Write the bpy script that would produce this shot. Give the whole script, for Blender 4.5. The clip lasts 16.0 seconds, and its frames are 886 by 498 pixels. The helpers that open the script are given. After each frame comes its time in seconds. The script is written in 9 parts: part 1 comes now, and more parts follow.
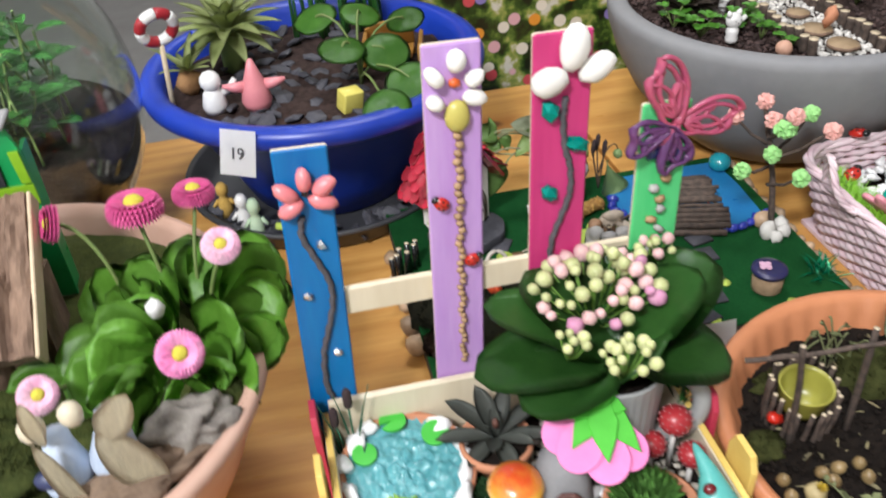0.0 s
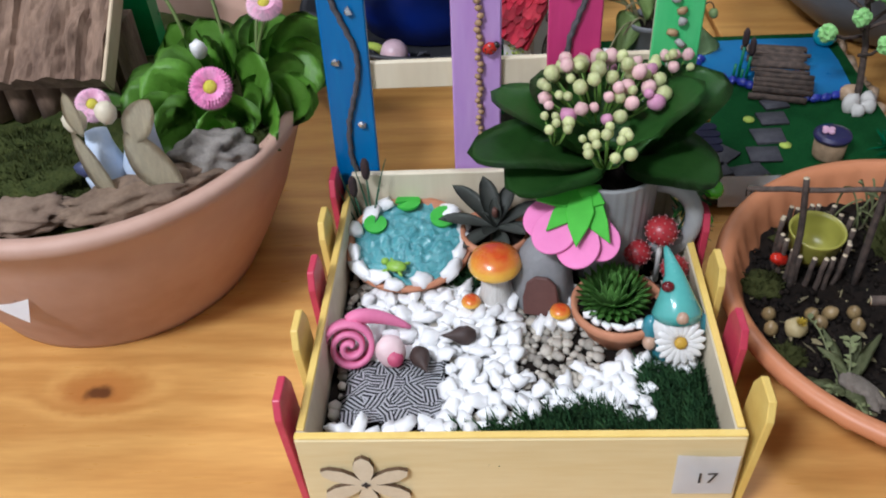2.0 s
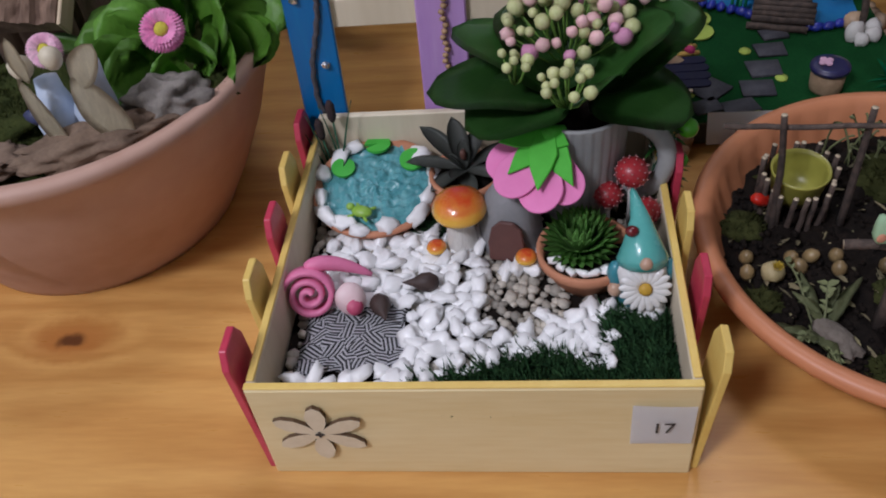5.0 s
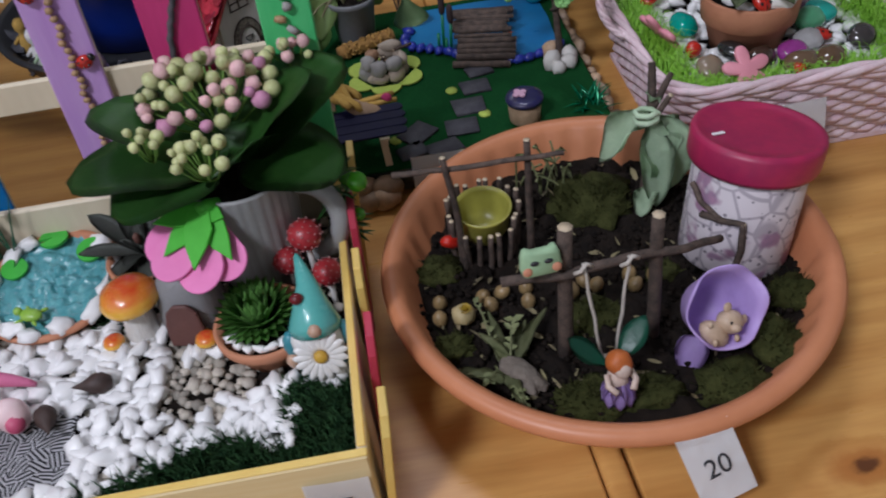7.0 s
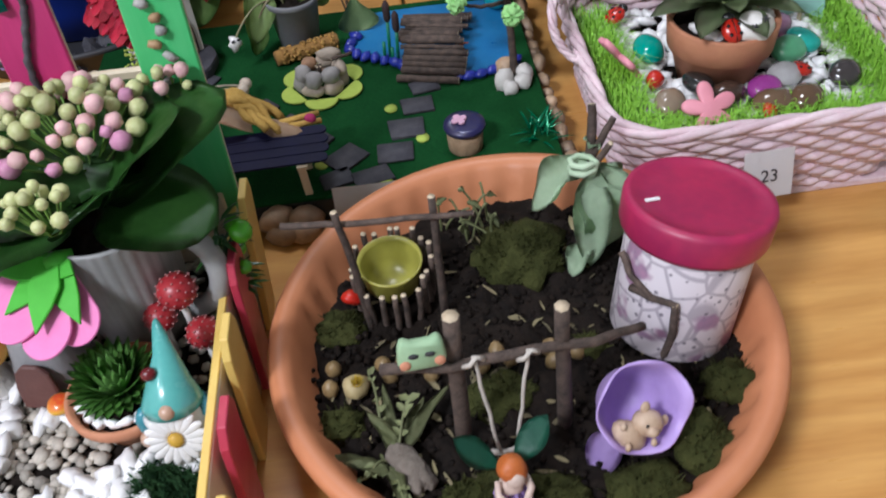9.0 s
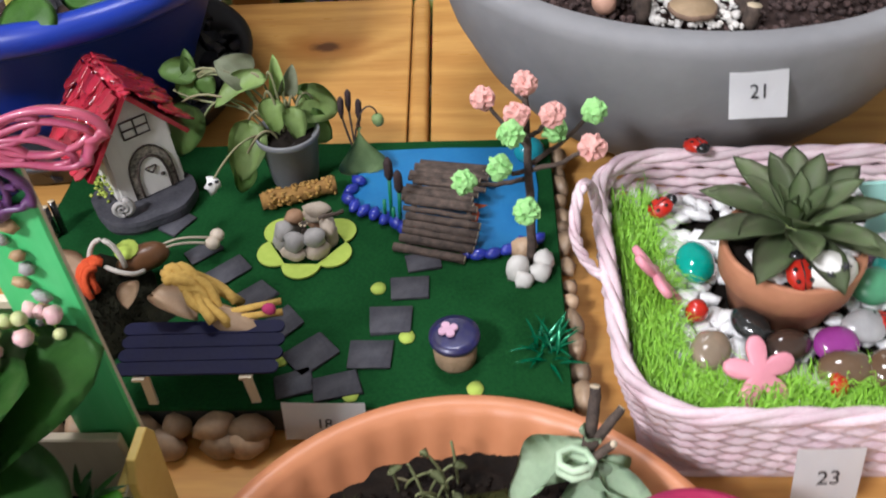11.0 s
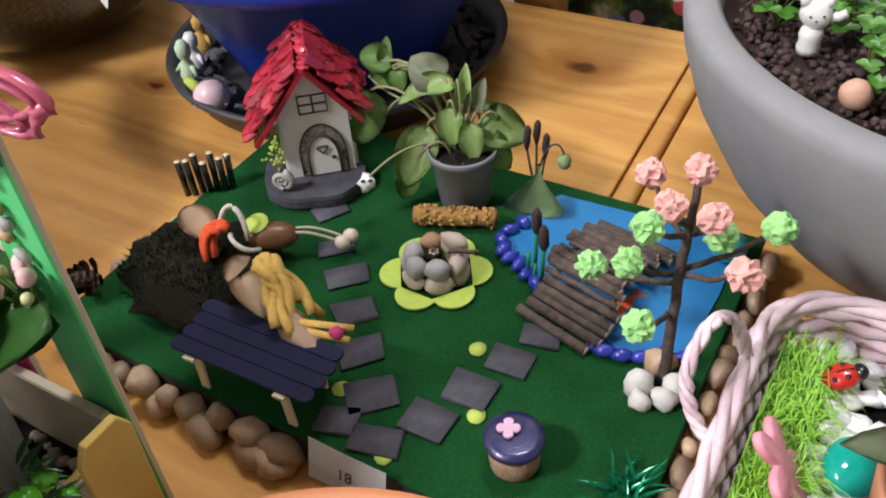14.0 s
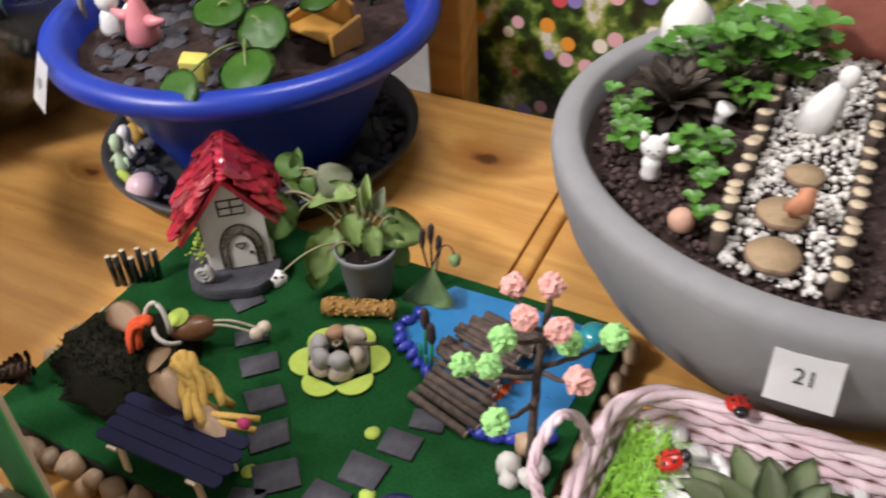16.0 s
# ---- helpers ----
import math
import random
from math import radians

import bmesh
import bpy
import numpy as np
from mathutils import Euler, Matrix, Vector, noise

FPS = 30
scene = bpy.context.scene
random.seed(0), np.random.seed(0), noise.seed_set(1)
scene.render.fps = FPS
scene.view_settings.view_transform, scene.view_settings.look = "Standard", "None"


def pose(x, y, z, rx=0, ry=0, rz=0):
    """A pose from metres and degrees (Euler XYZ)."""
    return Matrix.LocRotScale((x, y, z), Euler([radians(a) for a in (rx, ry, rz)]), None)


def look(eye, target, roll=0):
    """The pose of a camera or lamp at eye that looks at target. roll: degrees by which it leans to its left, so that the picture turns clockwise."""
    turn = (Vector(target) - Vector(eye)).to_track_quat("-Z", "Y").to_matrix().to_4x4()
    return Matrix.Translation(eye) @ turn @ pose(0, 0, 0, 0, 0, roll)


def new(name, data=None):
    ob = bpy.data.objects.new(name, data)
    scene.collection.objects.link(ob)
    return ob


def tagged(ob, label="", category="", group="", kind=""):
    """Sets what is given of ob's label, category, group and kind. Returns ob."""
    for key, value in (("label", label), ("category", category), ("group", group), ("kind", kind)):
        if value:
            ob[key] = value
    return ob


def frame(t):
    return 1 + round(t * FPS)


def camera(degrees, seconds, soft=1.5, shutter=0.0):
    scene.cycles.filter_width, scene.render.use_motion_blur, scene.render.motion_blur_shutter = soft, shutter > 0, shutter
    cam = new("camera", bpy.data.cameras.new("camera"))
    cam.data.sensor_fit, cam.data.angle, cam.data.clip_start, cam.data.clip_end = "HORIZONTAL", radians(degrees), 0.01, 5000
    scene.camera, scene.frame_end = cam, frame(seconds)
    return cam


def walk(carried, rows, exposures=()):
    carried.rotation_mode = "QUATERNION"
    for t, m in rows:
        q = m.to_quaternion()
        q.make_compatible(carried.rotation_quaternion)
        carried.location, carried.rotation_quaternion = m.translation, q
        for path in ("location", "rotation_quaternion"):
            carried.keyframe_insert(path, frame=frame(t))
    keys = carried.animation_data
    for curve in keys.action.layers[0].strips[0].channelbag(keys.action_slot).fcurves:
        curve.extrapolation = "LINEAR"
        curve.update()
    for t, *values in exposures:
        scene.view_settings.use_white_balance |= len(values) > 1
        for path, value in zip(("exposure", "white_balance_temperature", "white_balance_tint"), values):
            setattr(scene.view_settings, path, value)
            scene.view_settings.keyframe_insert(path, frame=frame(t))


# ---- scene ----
cam = camera(54.3, 16.0, soft=1.9, shutter=0.4)
PATH = [
    (0, (0.023, -0.213, 0.573), (0.293, 1.385, -0.599), -4.3),
    (0.5, (0.062, -0.28, 0.557), (0.223, 1.331, -0.618), -3.5),
    (1, (0.062, -0.288, 0.544), (0.119, 1.288, -0.686), -3.7),
    (1.5, (0.086, -0.301, 0.525), (0.076, 1.248, -0.74), -2.8),
    (2, (0.13, -0.319, 0.514), (-0.01, 1.199, -0.781), -4.7),
    (2.5, (0.15, -0.32, 0.51), (-0.028, 1.174, -0.808), -6.1),
    (3, (0.158, -0.313, 0.503), (-0.029, 1.16, -0.837), -6.8),
    (3.2, (0.158, -0.306, 0.506), (-0.027, 1.145, -0.858), -6.9),
    (5.3, (0.195, -0.299, 0.503), (-0.037, 1.113, -0.894), -7.9),
    (5.5, (0.213, -0.308, 0.511), (-0.013, 1.136, -0.854), -7.4),
    (6, (0.252, -0.303, 0.509), (0.05, 1.178, -0.82), -9.4),
    (6.3, (0.27, -0.287, 0.505), (0.152, 1.196, -0.831), -10.0),
    (6.5, (0.282, -0.28, 0.5), (0.238, 1.212, -0.831), -9.5),
    (7, (0.312, -0.274, 0.484), (0.39, 1.196, -0.87), -7.9),
    (7.5, (0.349, -0.252, 0.474), (0.422, 1.187, -0.912), -7.2),
    (8, (0.366, -0.234, 0.465), (0.426, 1.188, -0.94), -7.5),
    (8.2, (0.366, -0.228, 0.464), (0.438, 1.189, -0.945), -7.7),
    (10.3, (0.457, -0.073, 0.489), (0.383, 1.364, -0.901), -4.5),
    (10.5, (0.457, -0.05, 0.487), (0.36, 1.397, -0.889), -5.4),
    (11, (0.465, -0.001, 0.482), (0.343, 1.453, -0.886), -4.2),
    (11.5, (0.523, 0.048, 0.47), (0.101, 1.476, -0.865), -2.9),
    (12, (0.566, 0.088, 0.465), (-0.153, 1.409, -0.854), -5.2),
    (12.5, (0.568, 0.112, 0.454), (-0.263, 1.373, -0.857), -5.6),
    (13, (0.573, 0.114, 0.446), (-0.269, 1.369, -0.864), -5.5),
    (13.5, (0.571, 0.111, 0.443), (-0.262, 1.369, -0.871), -5.4),
    (14, (0.57, 0.119, 0.444), (-0.259, 1.373, -0.875), -5.6),
    (14.5, (0.568, 0.128, 0.445), (-0.251, 1.389, -0.873), -5.8),
    (15, (0.563, 0.13, 0.46), (-0.255, 1.396, -0.855), -5.0),
    (15.5, (0.577, 0.123, 0.494), (-0.246, 1.419, -0.788), -2.9),
    (16, (0.625, 0.114, 0.528), (-0.128, 1.467, -0.737), -3.0),
]
walk(cam, [(t, look(eye, target, roll)) for t, eye, target, roll in PATH],
     [(0.0, 0.0, 6450, 6), (0.5, 0.0, 6350, 7), (1.0, -0.14, 6100, 7), (1.5, -0.42, 6000, 7), (2.0, -0.56, 5900, 7), (2.5, -0.70, 5900, 8), (3.0, -0.82, 5900, 10), (5.5, -1.30, 6000, 15), (6.0, -1.32, 6000, 14),
      (6.5, -1.28, 5950, 13), (7.0, -1.08, 5950, 12), (7.5, -0.77, 6000, 12), (8.0, -0.60, 6000, 11), (10.5, -0.08, 6150, 9), (11.5, 0.13, 6450, 10), (13.0, 0.20, 6500, 10), (14.5, 0.12, 6600, 10), (16.0, 0.10, 6800, 11)])

# ---------------------------------------------------------------- light
world = bpy.data.worlds.new("world")
scene.world = world
world.use_nodes = True
world.node_tree.nodes["Background"].inputs[0].default_value = (0.9, 0.95, 1.0, 1)
world.node_tree.nodes["Background"].inputs[1].default_value = 0.12


def unseen_overhead_light(x, y, z, sx, sy, power, colour):
    lamp = bpy.data.lights.new("unseen_overhead_lamp", "AREA")
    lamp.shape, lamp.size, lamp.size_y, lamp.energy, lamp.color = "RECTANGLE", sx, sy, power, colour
    ob = new("unseen_overhead_lamp", lamp)
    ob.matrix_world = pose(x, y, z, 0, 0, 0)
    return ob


COOL = (0.925, 0.910, 0.955)
# No fitting is in view; these two follow the directions of cast shadows.
unseen_overhead_light(-0.95, -1.35, 2.38, 0.6, 0.4, 140, COOL)
unseen_overhead_light(-1.50, -0.60, 2.38, 0.6, 0.4, 22, COOL)
# Added fill to brighten the rear of the tables; no known source.
unseen_overhead_light(0.35, 1.05, 2.38, 0.6, 0.4, 30, COOL)
# Added far lamp, meant as sheen on the rear tabletop; source invented.
unseen_overhead_light(0.20, 3.60, 2.38, 1.2, 0.4, 20, COOL)


# ---------------------------------------------------------------- materials
def mat(name, c1, c2=None, rough=0.6, scale=60.0, bump=0.0, bscale=None, metal=0.0, vary=0.0, spec=0.5, coat=0.0,
        stretch=(1, 1, 1), sub=0.0, trans=0.0, fine=None, island=0.0):
    """Base colour mixed from two tones by noise at two scales, bump, and a tone that varies from piece to piece."""
    m = bpy.data.materials.new(name)
    m.use_nodes = True
    nt = m.node_tree
    n, l = nt.nodes, nt.links
    p = n["Principled BSDF"]
    c2 = c2 or tuple(v * 0.75 for v in c1)
    tc, mp = n.new("ShaderNodeTexCoord"), n.new("ShaderNodeMapping")
    mp.inputs["Scale"].default_value = stretch
    l.new(tc.outputs["Object"], mp.inputs["Vector"])
    info = n.new("ShaderNodeObjectInfo")
    a, b = n.new("ShaderNodeTexNoise"), n.new("ShaderNodeTexNoise")
    a.inputs["Scale"].default_value, a.inputs["Detail"].default_value = scale, 5
    b.inputs["Scale"].default_value, b.inputs["Detail"].default_value = fine or scale * 6, 3
    for t in (a, b):
        l.new(mp.outputs[0], t.inputs["Vector"])
    add = n.new("ShaderNodeMath")
    add.operation = "MULTIPLY_ADD"
    add.inputs[1].default_value = 0.4
    l.new(b.outputs["Fac"], add.inputs[0])
    l.new(a.outputs["Fac"], add.inputs[2])
    ramp = n.new("ShaderNodeMapRange")
    ramp.inputs[1].default_value, ramp.inputs[2].default_value = 0.45, 0.95
    l.new(add.outputs[0], ramp.inputs[0])
    mix = n.new("ShaderNodeMix")
    mix.data_type = "RGBA"
    mix.inputs[6].default_value, mix.inputs[7].default_value = (*c1, 1), (*c2, 1)
    l.new(ramp.outputs[0], mix.inputs[0])
    out = mix.outputs[2]
    if vary or island:
        hsv, mr = n.new("ShaderNodeHueSaturation"), n.new("ShaderNodeMapRange")
        k = vary or island
        mr.inputs[3].default_value, mr.inputs[4].default_value = 1 - k, 1 + k
        if vary:
            l.new(info.outputs["Random"], mr.inputs[0])
        else:
            l.new(n.new("ShaderNodeNewGeometry").outputs["Random Per Island"], mr.inputs[0])
        l.new(mr.outputs[0], hsv.inputs["Value"])
        l.new(out, hsv.inputs["Color"])
        out = hsv.outputs[0]
    l.new(out, p.inputs["Base Color"])
    rr = n.new("ShaderNodeMapRange")
    rr.inputs[3].default_value, rr.inputs[4].default_value = max(0.02, rough - 0.08), min(1, rough + 0.1)
    l.new(a.outputs["Fac"], rr.inputs[0])
    l.new(rr.outputs[0], p.inputs["Roughness"])
    p.inputs["Metallic"].default_value = metal
    p.inputs["Specular IOR Level"].default_value = spec
    p.inputs["Coat Weight"].default_value = coat
    if sub:
        p.inputs["Subsurface Weight"].default_value = sub
        p.inputs["Subsurface Radius"].default_value = (0.004, 0.004, 0.002)
        p.inputs["Subsurface Scale"].default_value = 1.0
    if trans:
        p.inputs["Transmission Weight"].default_value = trans
    if bump:
        t = n.new("ShaderNodeTexNoise")
        t.inputs["Scale"].default_value, t.inputs["Detail"].default_value = bscale or scale * 4, 4
        l.new(mp.outputs[0], t.inputs["Vector"])
        bn = n.new("ShaderNodeBump")
        bn.inputs["Strength"].default_value, bn.inputs["Distance"].default_value = min(1.0, bump), 0.0015
        l.new(t.outputs["Fac"], bn.inputs["Height"])
        l.new(bn.outputs[0], p.inputs["Normal"])
    return m


def pine(name, light, dark, knots=(), ring=24.0, rough=0.27, along=(0.12, 1, 1)):
    """Lacquered pine: long grain along x, growth rings, and dark knots at the given places."""
    m = bpy.data.materials.new(name)
    m.use_nodes = True
    nt = m.node_tree
    n, l = nt.nodes, nt.links
    p = n["Principled BSDF"]
    tc, mp = n.new("ShaderNodeTexCoord"), n.new("ShaderNodeMapping")
    mp.inputs["Scale"].default_value = along
    l.new(tc.outputs["Object"], mp.inputs["Vector"])
    big, grain, blot = n.new("ShaderNodeTexNoise"), n.new("ShaderNodeTexNoise"), n.new("ShaderNodeTexNoise")
    big.inputs["Scale"].default_value, big.inputs["Detail"].default_value = 4, 3
    grain.inputs["Scale"].default_value, grain.inputs["Detail"].default_value = 220, 4
    blot.inputs["Scale"].default_value, blot.inputs["Detail"].default_value = 3, 3
    for t in (big, grain):
        l.new(mp.outputs[0], t.inputs["Vector"])
    l.new(tc.outputs["Object"], blot.inputs["Vector"])
    kn = None
    # the knots' outlines are uneven: their coordinates are shaken by a fine noise
    shake, mid, wob = n.new("ShaderNodeTexNoise"), n.new("ShaderNodeVectorMath"), n.new("ShaderNodeVectorMath")
    shake.inputs["Scale"].default_value, shake.inputs["Detail"].default_value = 90, 4
    l.new(tc.outputs["Object"], shake.inputs["Vector"])
    mid.operation, wob.operation = "MULTIPLY_ADD", "ADD"
    mid.inputs[1].default_value, mid.inputs[2].default_value = (0.012, 0.010, 0), (-0.006, -0.005, 0)
    l.new(shake.outputs["Color"], mid.inputs[0])
    l.new(tc.outputs["Object"], wob.inputs[0])
    l.new(mid.outputs["Vector"], wob.inputs[1])
    for kx, ky, kr in knots:
        sub = n.new("ShaderNodeVectorMath")
        sub.operation = "SUBTRACT"
        sub.inputs[1].default_value = (kx, ky, 0)
        l.new(wob.outputs["Vector"], sub.inputs[0])
        sc = n.new("ShaderNodeVectorMath")
        sc.operation = "MULTIPLY"
        sc.inputs[1].default_value = (0.55 / kr, 1 / kr, 0)
        l.new(sub.outputs[0], sc.inputs[0])
        ln = n.new("ShaderNodeVectorMath")
        ln.operation = "LENGTH"
        l.new(sc.outputs[0], ln.inputs[0])
        if kn is None:
            kn = ln.outputs["Value"]
        else:
            mn = n.new("ShaderNodeMath")
            mn.operation = "MINIMUM"
            l.new(kn, mn.inputs[0])
            l.new(ln.outputs["Value"], mn.inputs[1])
            kn = mn.outputs[0]
    sep = n.new("ShaderNodeSeparateXYZ")
    l.new(mp.outputs[0], sep.inputs[0])
    # rings: sine of the place across the grain, bent by the large noise and round the knots
    ph = n.new("ShaderNodeMath")
    ph.operation = "MULTIPLY_ADD"
    ph.inputs[1].default_value = 0.55
    l.new(big.outputs["Fac"], ph.inputs[0])
    l.new(sep.outputs[1], ph.inputs[2])
    if kn is not None:
        k1 = n.new("ShaderNodeMapRange")
        k1.interpolation_type = "SMOOTHSTEP"
        k1.inputs[1].default_value, k1.inputs[2].default_value = 0.3, 5.0
        k1.inputs[3].default_value, k1.inputs[4].default_value = 0.06, 0.0
        l.new(kn, k1.inputs[0])
        ad = n.new("ShaderNodeMath")
        l.new(ph.outputs[0], ad.inputs[0])
        l.new(k1.outputs[0], ad.inputs[1])
        ph = ad
    mul = n.new("ShaderNodeMath")
    mul.operation = "MULTIPLY"
    mul.inputs[1].default_value = ring * 6.283
    l.new(ph.outputs[0], mul.inputs[0])
    sn = n.new("ShaderNodeMath")
    sn.operation = "SINE"
    l.new(mul.outputs[0], sn.inputs[0])
    f1 = n.new("ShaderNodeMapRange")
    f1.inputs[1].default_value, f1.inputs[2].default_value = -1, 1
    f1.inputs[3].default_value, f1.inputs[4].default_value = 0.0, 0.3
    l.new(sn.outputs[0], f1.inputs[0])
    f2 = n.new("ShaderNodeMath")
    f2.operation = "MULTIPLY_ADD"
    f2.inputs[1].default_value = 0.55
    l.new(grain.outputs["Fac"], f2.inputs[0])
    l.new(f1.outputs[0], f2.inputs[2])
    f3 = n.new("ShaderNodeMath")
    f3.operation = "MULTIPLY_ADD"
    f3.inputs[1].default_value = 0.6
    l.new(blot.outputs["Fac"], f3.inputs[0])
    l.new(f2.outputs[0], f3.inputs[2])
    f4 = n.new("ShaderNodeMapRange")
    f4.inputs[1].default_value, f4.inputs[2].default_value = 0.42, 1.0
    l.new(f3.outputs[0], f4.inputs[0])
    mix = n.new("ShaderNodeMix")
    mix.data_type = "RGBA"
    mix.inputs[6].default_value, mix.inputs[7].default_value = (*light, 1), (*dark, 1)
    l.new(f4.outputs[0], mix.inputs[0])
    out = mix.outputs[2]
    if kn is not None:
        km = n.new("ShaderNodeMapRange")
        km.interpolation_type = "SMOOTHSTEP"
        km.inputs[1].default_value, km.inputs[2].default_value = 0.45, 1.15
        km.inputs[3].default_value, km.inputs[4].default_value = 0.90, 0.0
        l.new(kn, km.inputs[0])
        halo = n.new("ShaderNodeMapRange")
        halo.interpolation_type = "SMOOTHSTEP"
        halo.inputs[1].default_value, halo.inputs[2].default_value = 0.8, 3.6
        halo.inputs[3].default_value, halo.inputs[4].default_value = 0.75, 0.0
        l.new(kn, halo.inputs[0])
        mh = n.new("ShaderNodeMix")
        mh.data_type = "RGBA"
        mh.inputs[7].default_value = (0.40, 0.14, 0.030, 1)
        l.new(halo.outputs[0], mh.inputs[0])
        l.new(out, mh.inputs[6])
        out = mh.outputs[2]
        mk = n.new("ShaderNodeMix")
        mk.data_type = "RGBA"
        mk.inputs[7].default_value = (0.09, 0.03, 0.012, 1)
        l.new(km.outputs[0], mk.inputs[0])
        l.new(out, mk.inputs[6])
        out = mk.outputs[2]
    l.new(out, p.inputs["Base Color"])
    rr = n.new("ShaderNodeMapRange")
    rr.inputs[3].default_value, rr.inputs[4].default_value = rough - 0.05, rough + 0.12
    l.new(grain.outputs["Fac"], rr.inputs[0])
    l.new(rr.outputs[0], p.inputs["Roughness"])
    bn = n.new("ShaderNodeBump")
    bn.inputs["Strength"].default_value, bn.inputs["Distance"].default_value = 0.12, 0.001
    l.new(f2.outputs[0], bn.inputs["Height"])
    l.new(bn.outputs[0], p.inputs["Normal"])
    return m


def glass(name, colour=(0.95, 1, 0.97), rough=0.02):
    m = bpy.data.materials.new(name)
    m.use_nodes = True
    p = m.node_tree.nodes["Principled BSDF"]
    p.inputs["Base Color"].default_value = (*colour, 1)
    p.inputs["Transmission Weight"].default_value = 1
    p.inputs["Roughness"].default_value = rough
    p.inputs["IOR"].default_value = 1.45
    return m


M_PINE = pine("lacquered_pine", (0.68, 0.378, 0.115), (0.51, 0.245, 0.064),
              ((-0.193, 0.117, 0.008), (0.282, 0.839, 0.011), (0.566, -0.008, 0.006), (-0.108, 0.638, 0.006), (-0.5, 0.5, 0.009)))
M_PINE_PALE = pine("pale_poplar", (0.80, 0.69, 0.42), (0.68, 0.53, 0.26), (), ring=16, rough=0.5)
M_CREAM = mat("bare_pale_wood", (0.72, 0.64, 0.48), (0.60, 0.51, 0.36), 0.55, 25, 0.1, stretch=(1, 1, 0.15))
M_YELLOW = mat("yellow_paint", (0.80, 0.59, 0.17), (0.72, 0.49, 0.12), 0.45, 40, 0.15, vary=0.05)
M_REDPINK = mat("crimson_paint", (0.55, 0.05, 0.09), (0.44, 0.03, 0.07), 0.4, 50, 0.15, vary=0.06)
M_BLUEPAINT = mat("cerulean_paint", (0.0, 0.105, 0.35), (0.0, 0.17, 0.42), 0.42, 14, 0.2, stretch=(3, 1, 0.3))
M_LILAC = mat("lilac_paint", (0.42, 0.22, 0.55), (0.52, 0.33, 0.62), 0.42, 18, 0.2, stretch=(3, 1, 0.3))
M_PINKPAINT = mat("raspberry_paint", (0.58, 0.045, 0.19), (0.48, 0.03, 0.15), 0.42, 18, 0.2, stretch=(3, 1, 0.3))
M_GREENPAINT = mat("green_paint", (0.06, 0.52, 0.16), (0.12, 0.6, 0.22), 0.42, 18, 0.2, stretch=(3, 1, 0.3))
M_CARD = mat("white_card", (0.88, 0.88, 0.88), (0.84, 0.84, 0.85), 0.7, 30)
M_INK = mat("black_ink", (0.03, 0.03, 0.035), rough=0.6)
M_TERRA = mat("terracotta", (0.56, 0.25, 0.14), (0.46, 0.19, 0.1), 0.75, 30, 0.25)
M_TERRA_SALMON = mat("salmon_clay", (0.52, 0.335, 0.262), (0.39, 0.222, 0.156), 0.65, 7, 0.25)
M_ORANGE_PLASTIC = mat("orange_plastic", (0.60, 0.245, 0.115), (0.52, 0.20, 0.09), 0.42, 16, 0.08)
M_BLUE_GLAZE = mat("cobalt_plastic", (0.010, 0.042, 0.38), (0.008, 0.03, 0.28), 0.35, 8, 0.05)
M_DARKGREY = mat("charcoal_plastic", (0.035, 0.037, 0.042), (0.05, 0.05, 0.055), 0.5, 20, 0.1)
M_CONCRETE = mat("grey_fibre_concrete", (0.27, 0.27, 0.275), (0.21, 0.21, 0.218), 0.75, 9, 0.6, 48)
M_SOIL = mat("black_soil", (0.006, 0.005, 0.0045), (0.017, 0.012, 0.009), 0.95, 90, 1.0, 160, spec=0.12)
M_GREYBARK = mat("grey_brown_soil", (0.055, 0.035, 0.03), (0.02, 0.013, 0.012), 0.9, 120, 1.0, 200, spec=0.15)
M_MOSS = mat("dark_moss", (0.022, 0.032, 0.008), (0.050, 0.058, 0.015), 0.95, 120, 1.0, 350, island=0.35, spec=0.15)
M_MOSS_DEEP = mat("deep_green_moss", (0.012, 0.045, 0.016), (0.03, 0.075, 0.025), 0.9, 150, 0.6, 400, island=0.4, spec=0.2)
M_PEBBLE = mat("white_pebble", (0.86, 0.86, 0.85), (0.80, 0.80, 0.80), 0.4, 60, 0.1, vary=0.05, coat=0.15)
M_GRAVEL = mat("beige_gravel", (0.46, 0.42, 0.35), (0.31, 0.285, 0.245), 0.7, 120, 0.3, island=0.4)
M_STONE = mat("river_stone", (0.42, 0.29, 0.18), (0.22, 0.15, 0.095), 0.5, 45, 0.25, vary=0.45)
M_GREYSTONE = mat("pale_grey_stone", (0.42, 0.40, 0.38), (0.3, 0.29, 0.28), 0.65, 70, 0.3, vary=0.2)
M_SLATE = mat("slate", (0.078, 0.077, 0.088), (0.036, 0.036, 0.047), 0.65, 75, 0.4, vary=0.15, spec=0.35)
M_TWIGCUT = mat("pale_cut_wood", (0.6, 0.5, 0.36), (0.5, 0.4, 0.26), 0.7, 200)
M_CORK = mat("brown_pine_bark", (0.27, 0.175, 0.12), (0.11, 0.066, 0.046), 0.9, 60, 1.0, 120, stretch=(1, 1, 0.4))
M_LEAF = mat("glossy_leaf", (0.018, 0.075, 0.014), (0.03, 0.11, 0.02), 0.28, 40, 0.15, vary=0.25)
M_LEAF_FRESH = mat("fresh_leaf", (0.05, 0.17, 0.016), (0.085, 0.23, 0.03), 0.4, 60, 0.25, vary=0.3)
M_LEAF_PALE = mat("wilted_leaf", (0.14, 0.22, 0.07), (0.20, 0.28, 0.11), 0.6, 60, 0.3, vary=0.25)
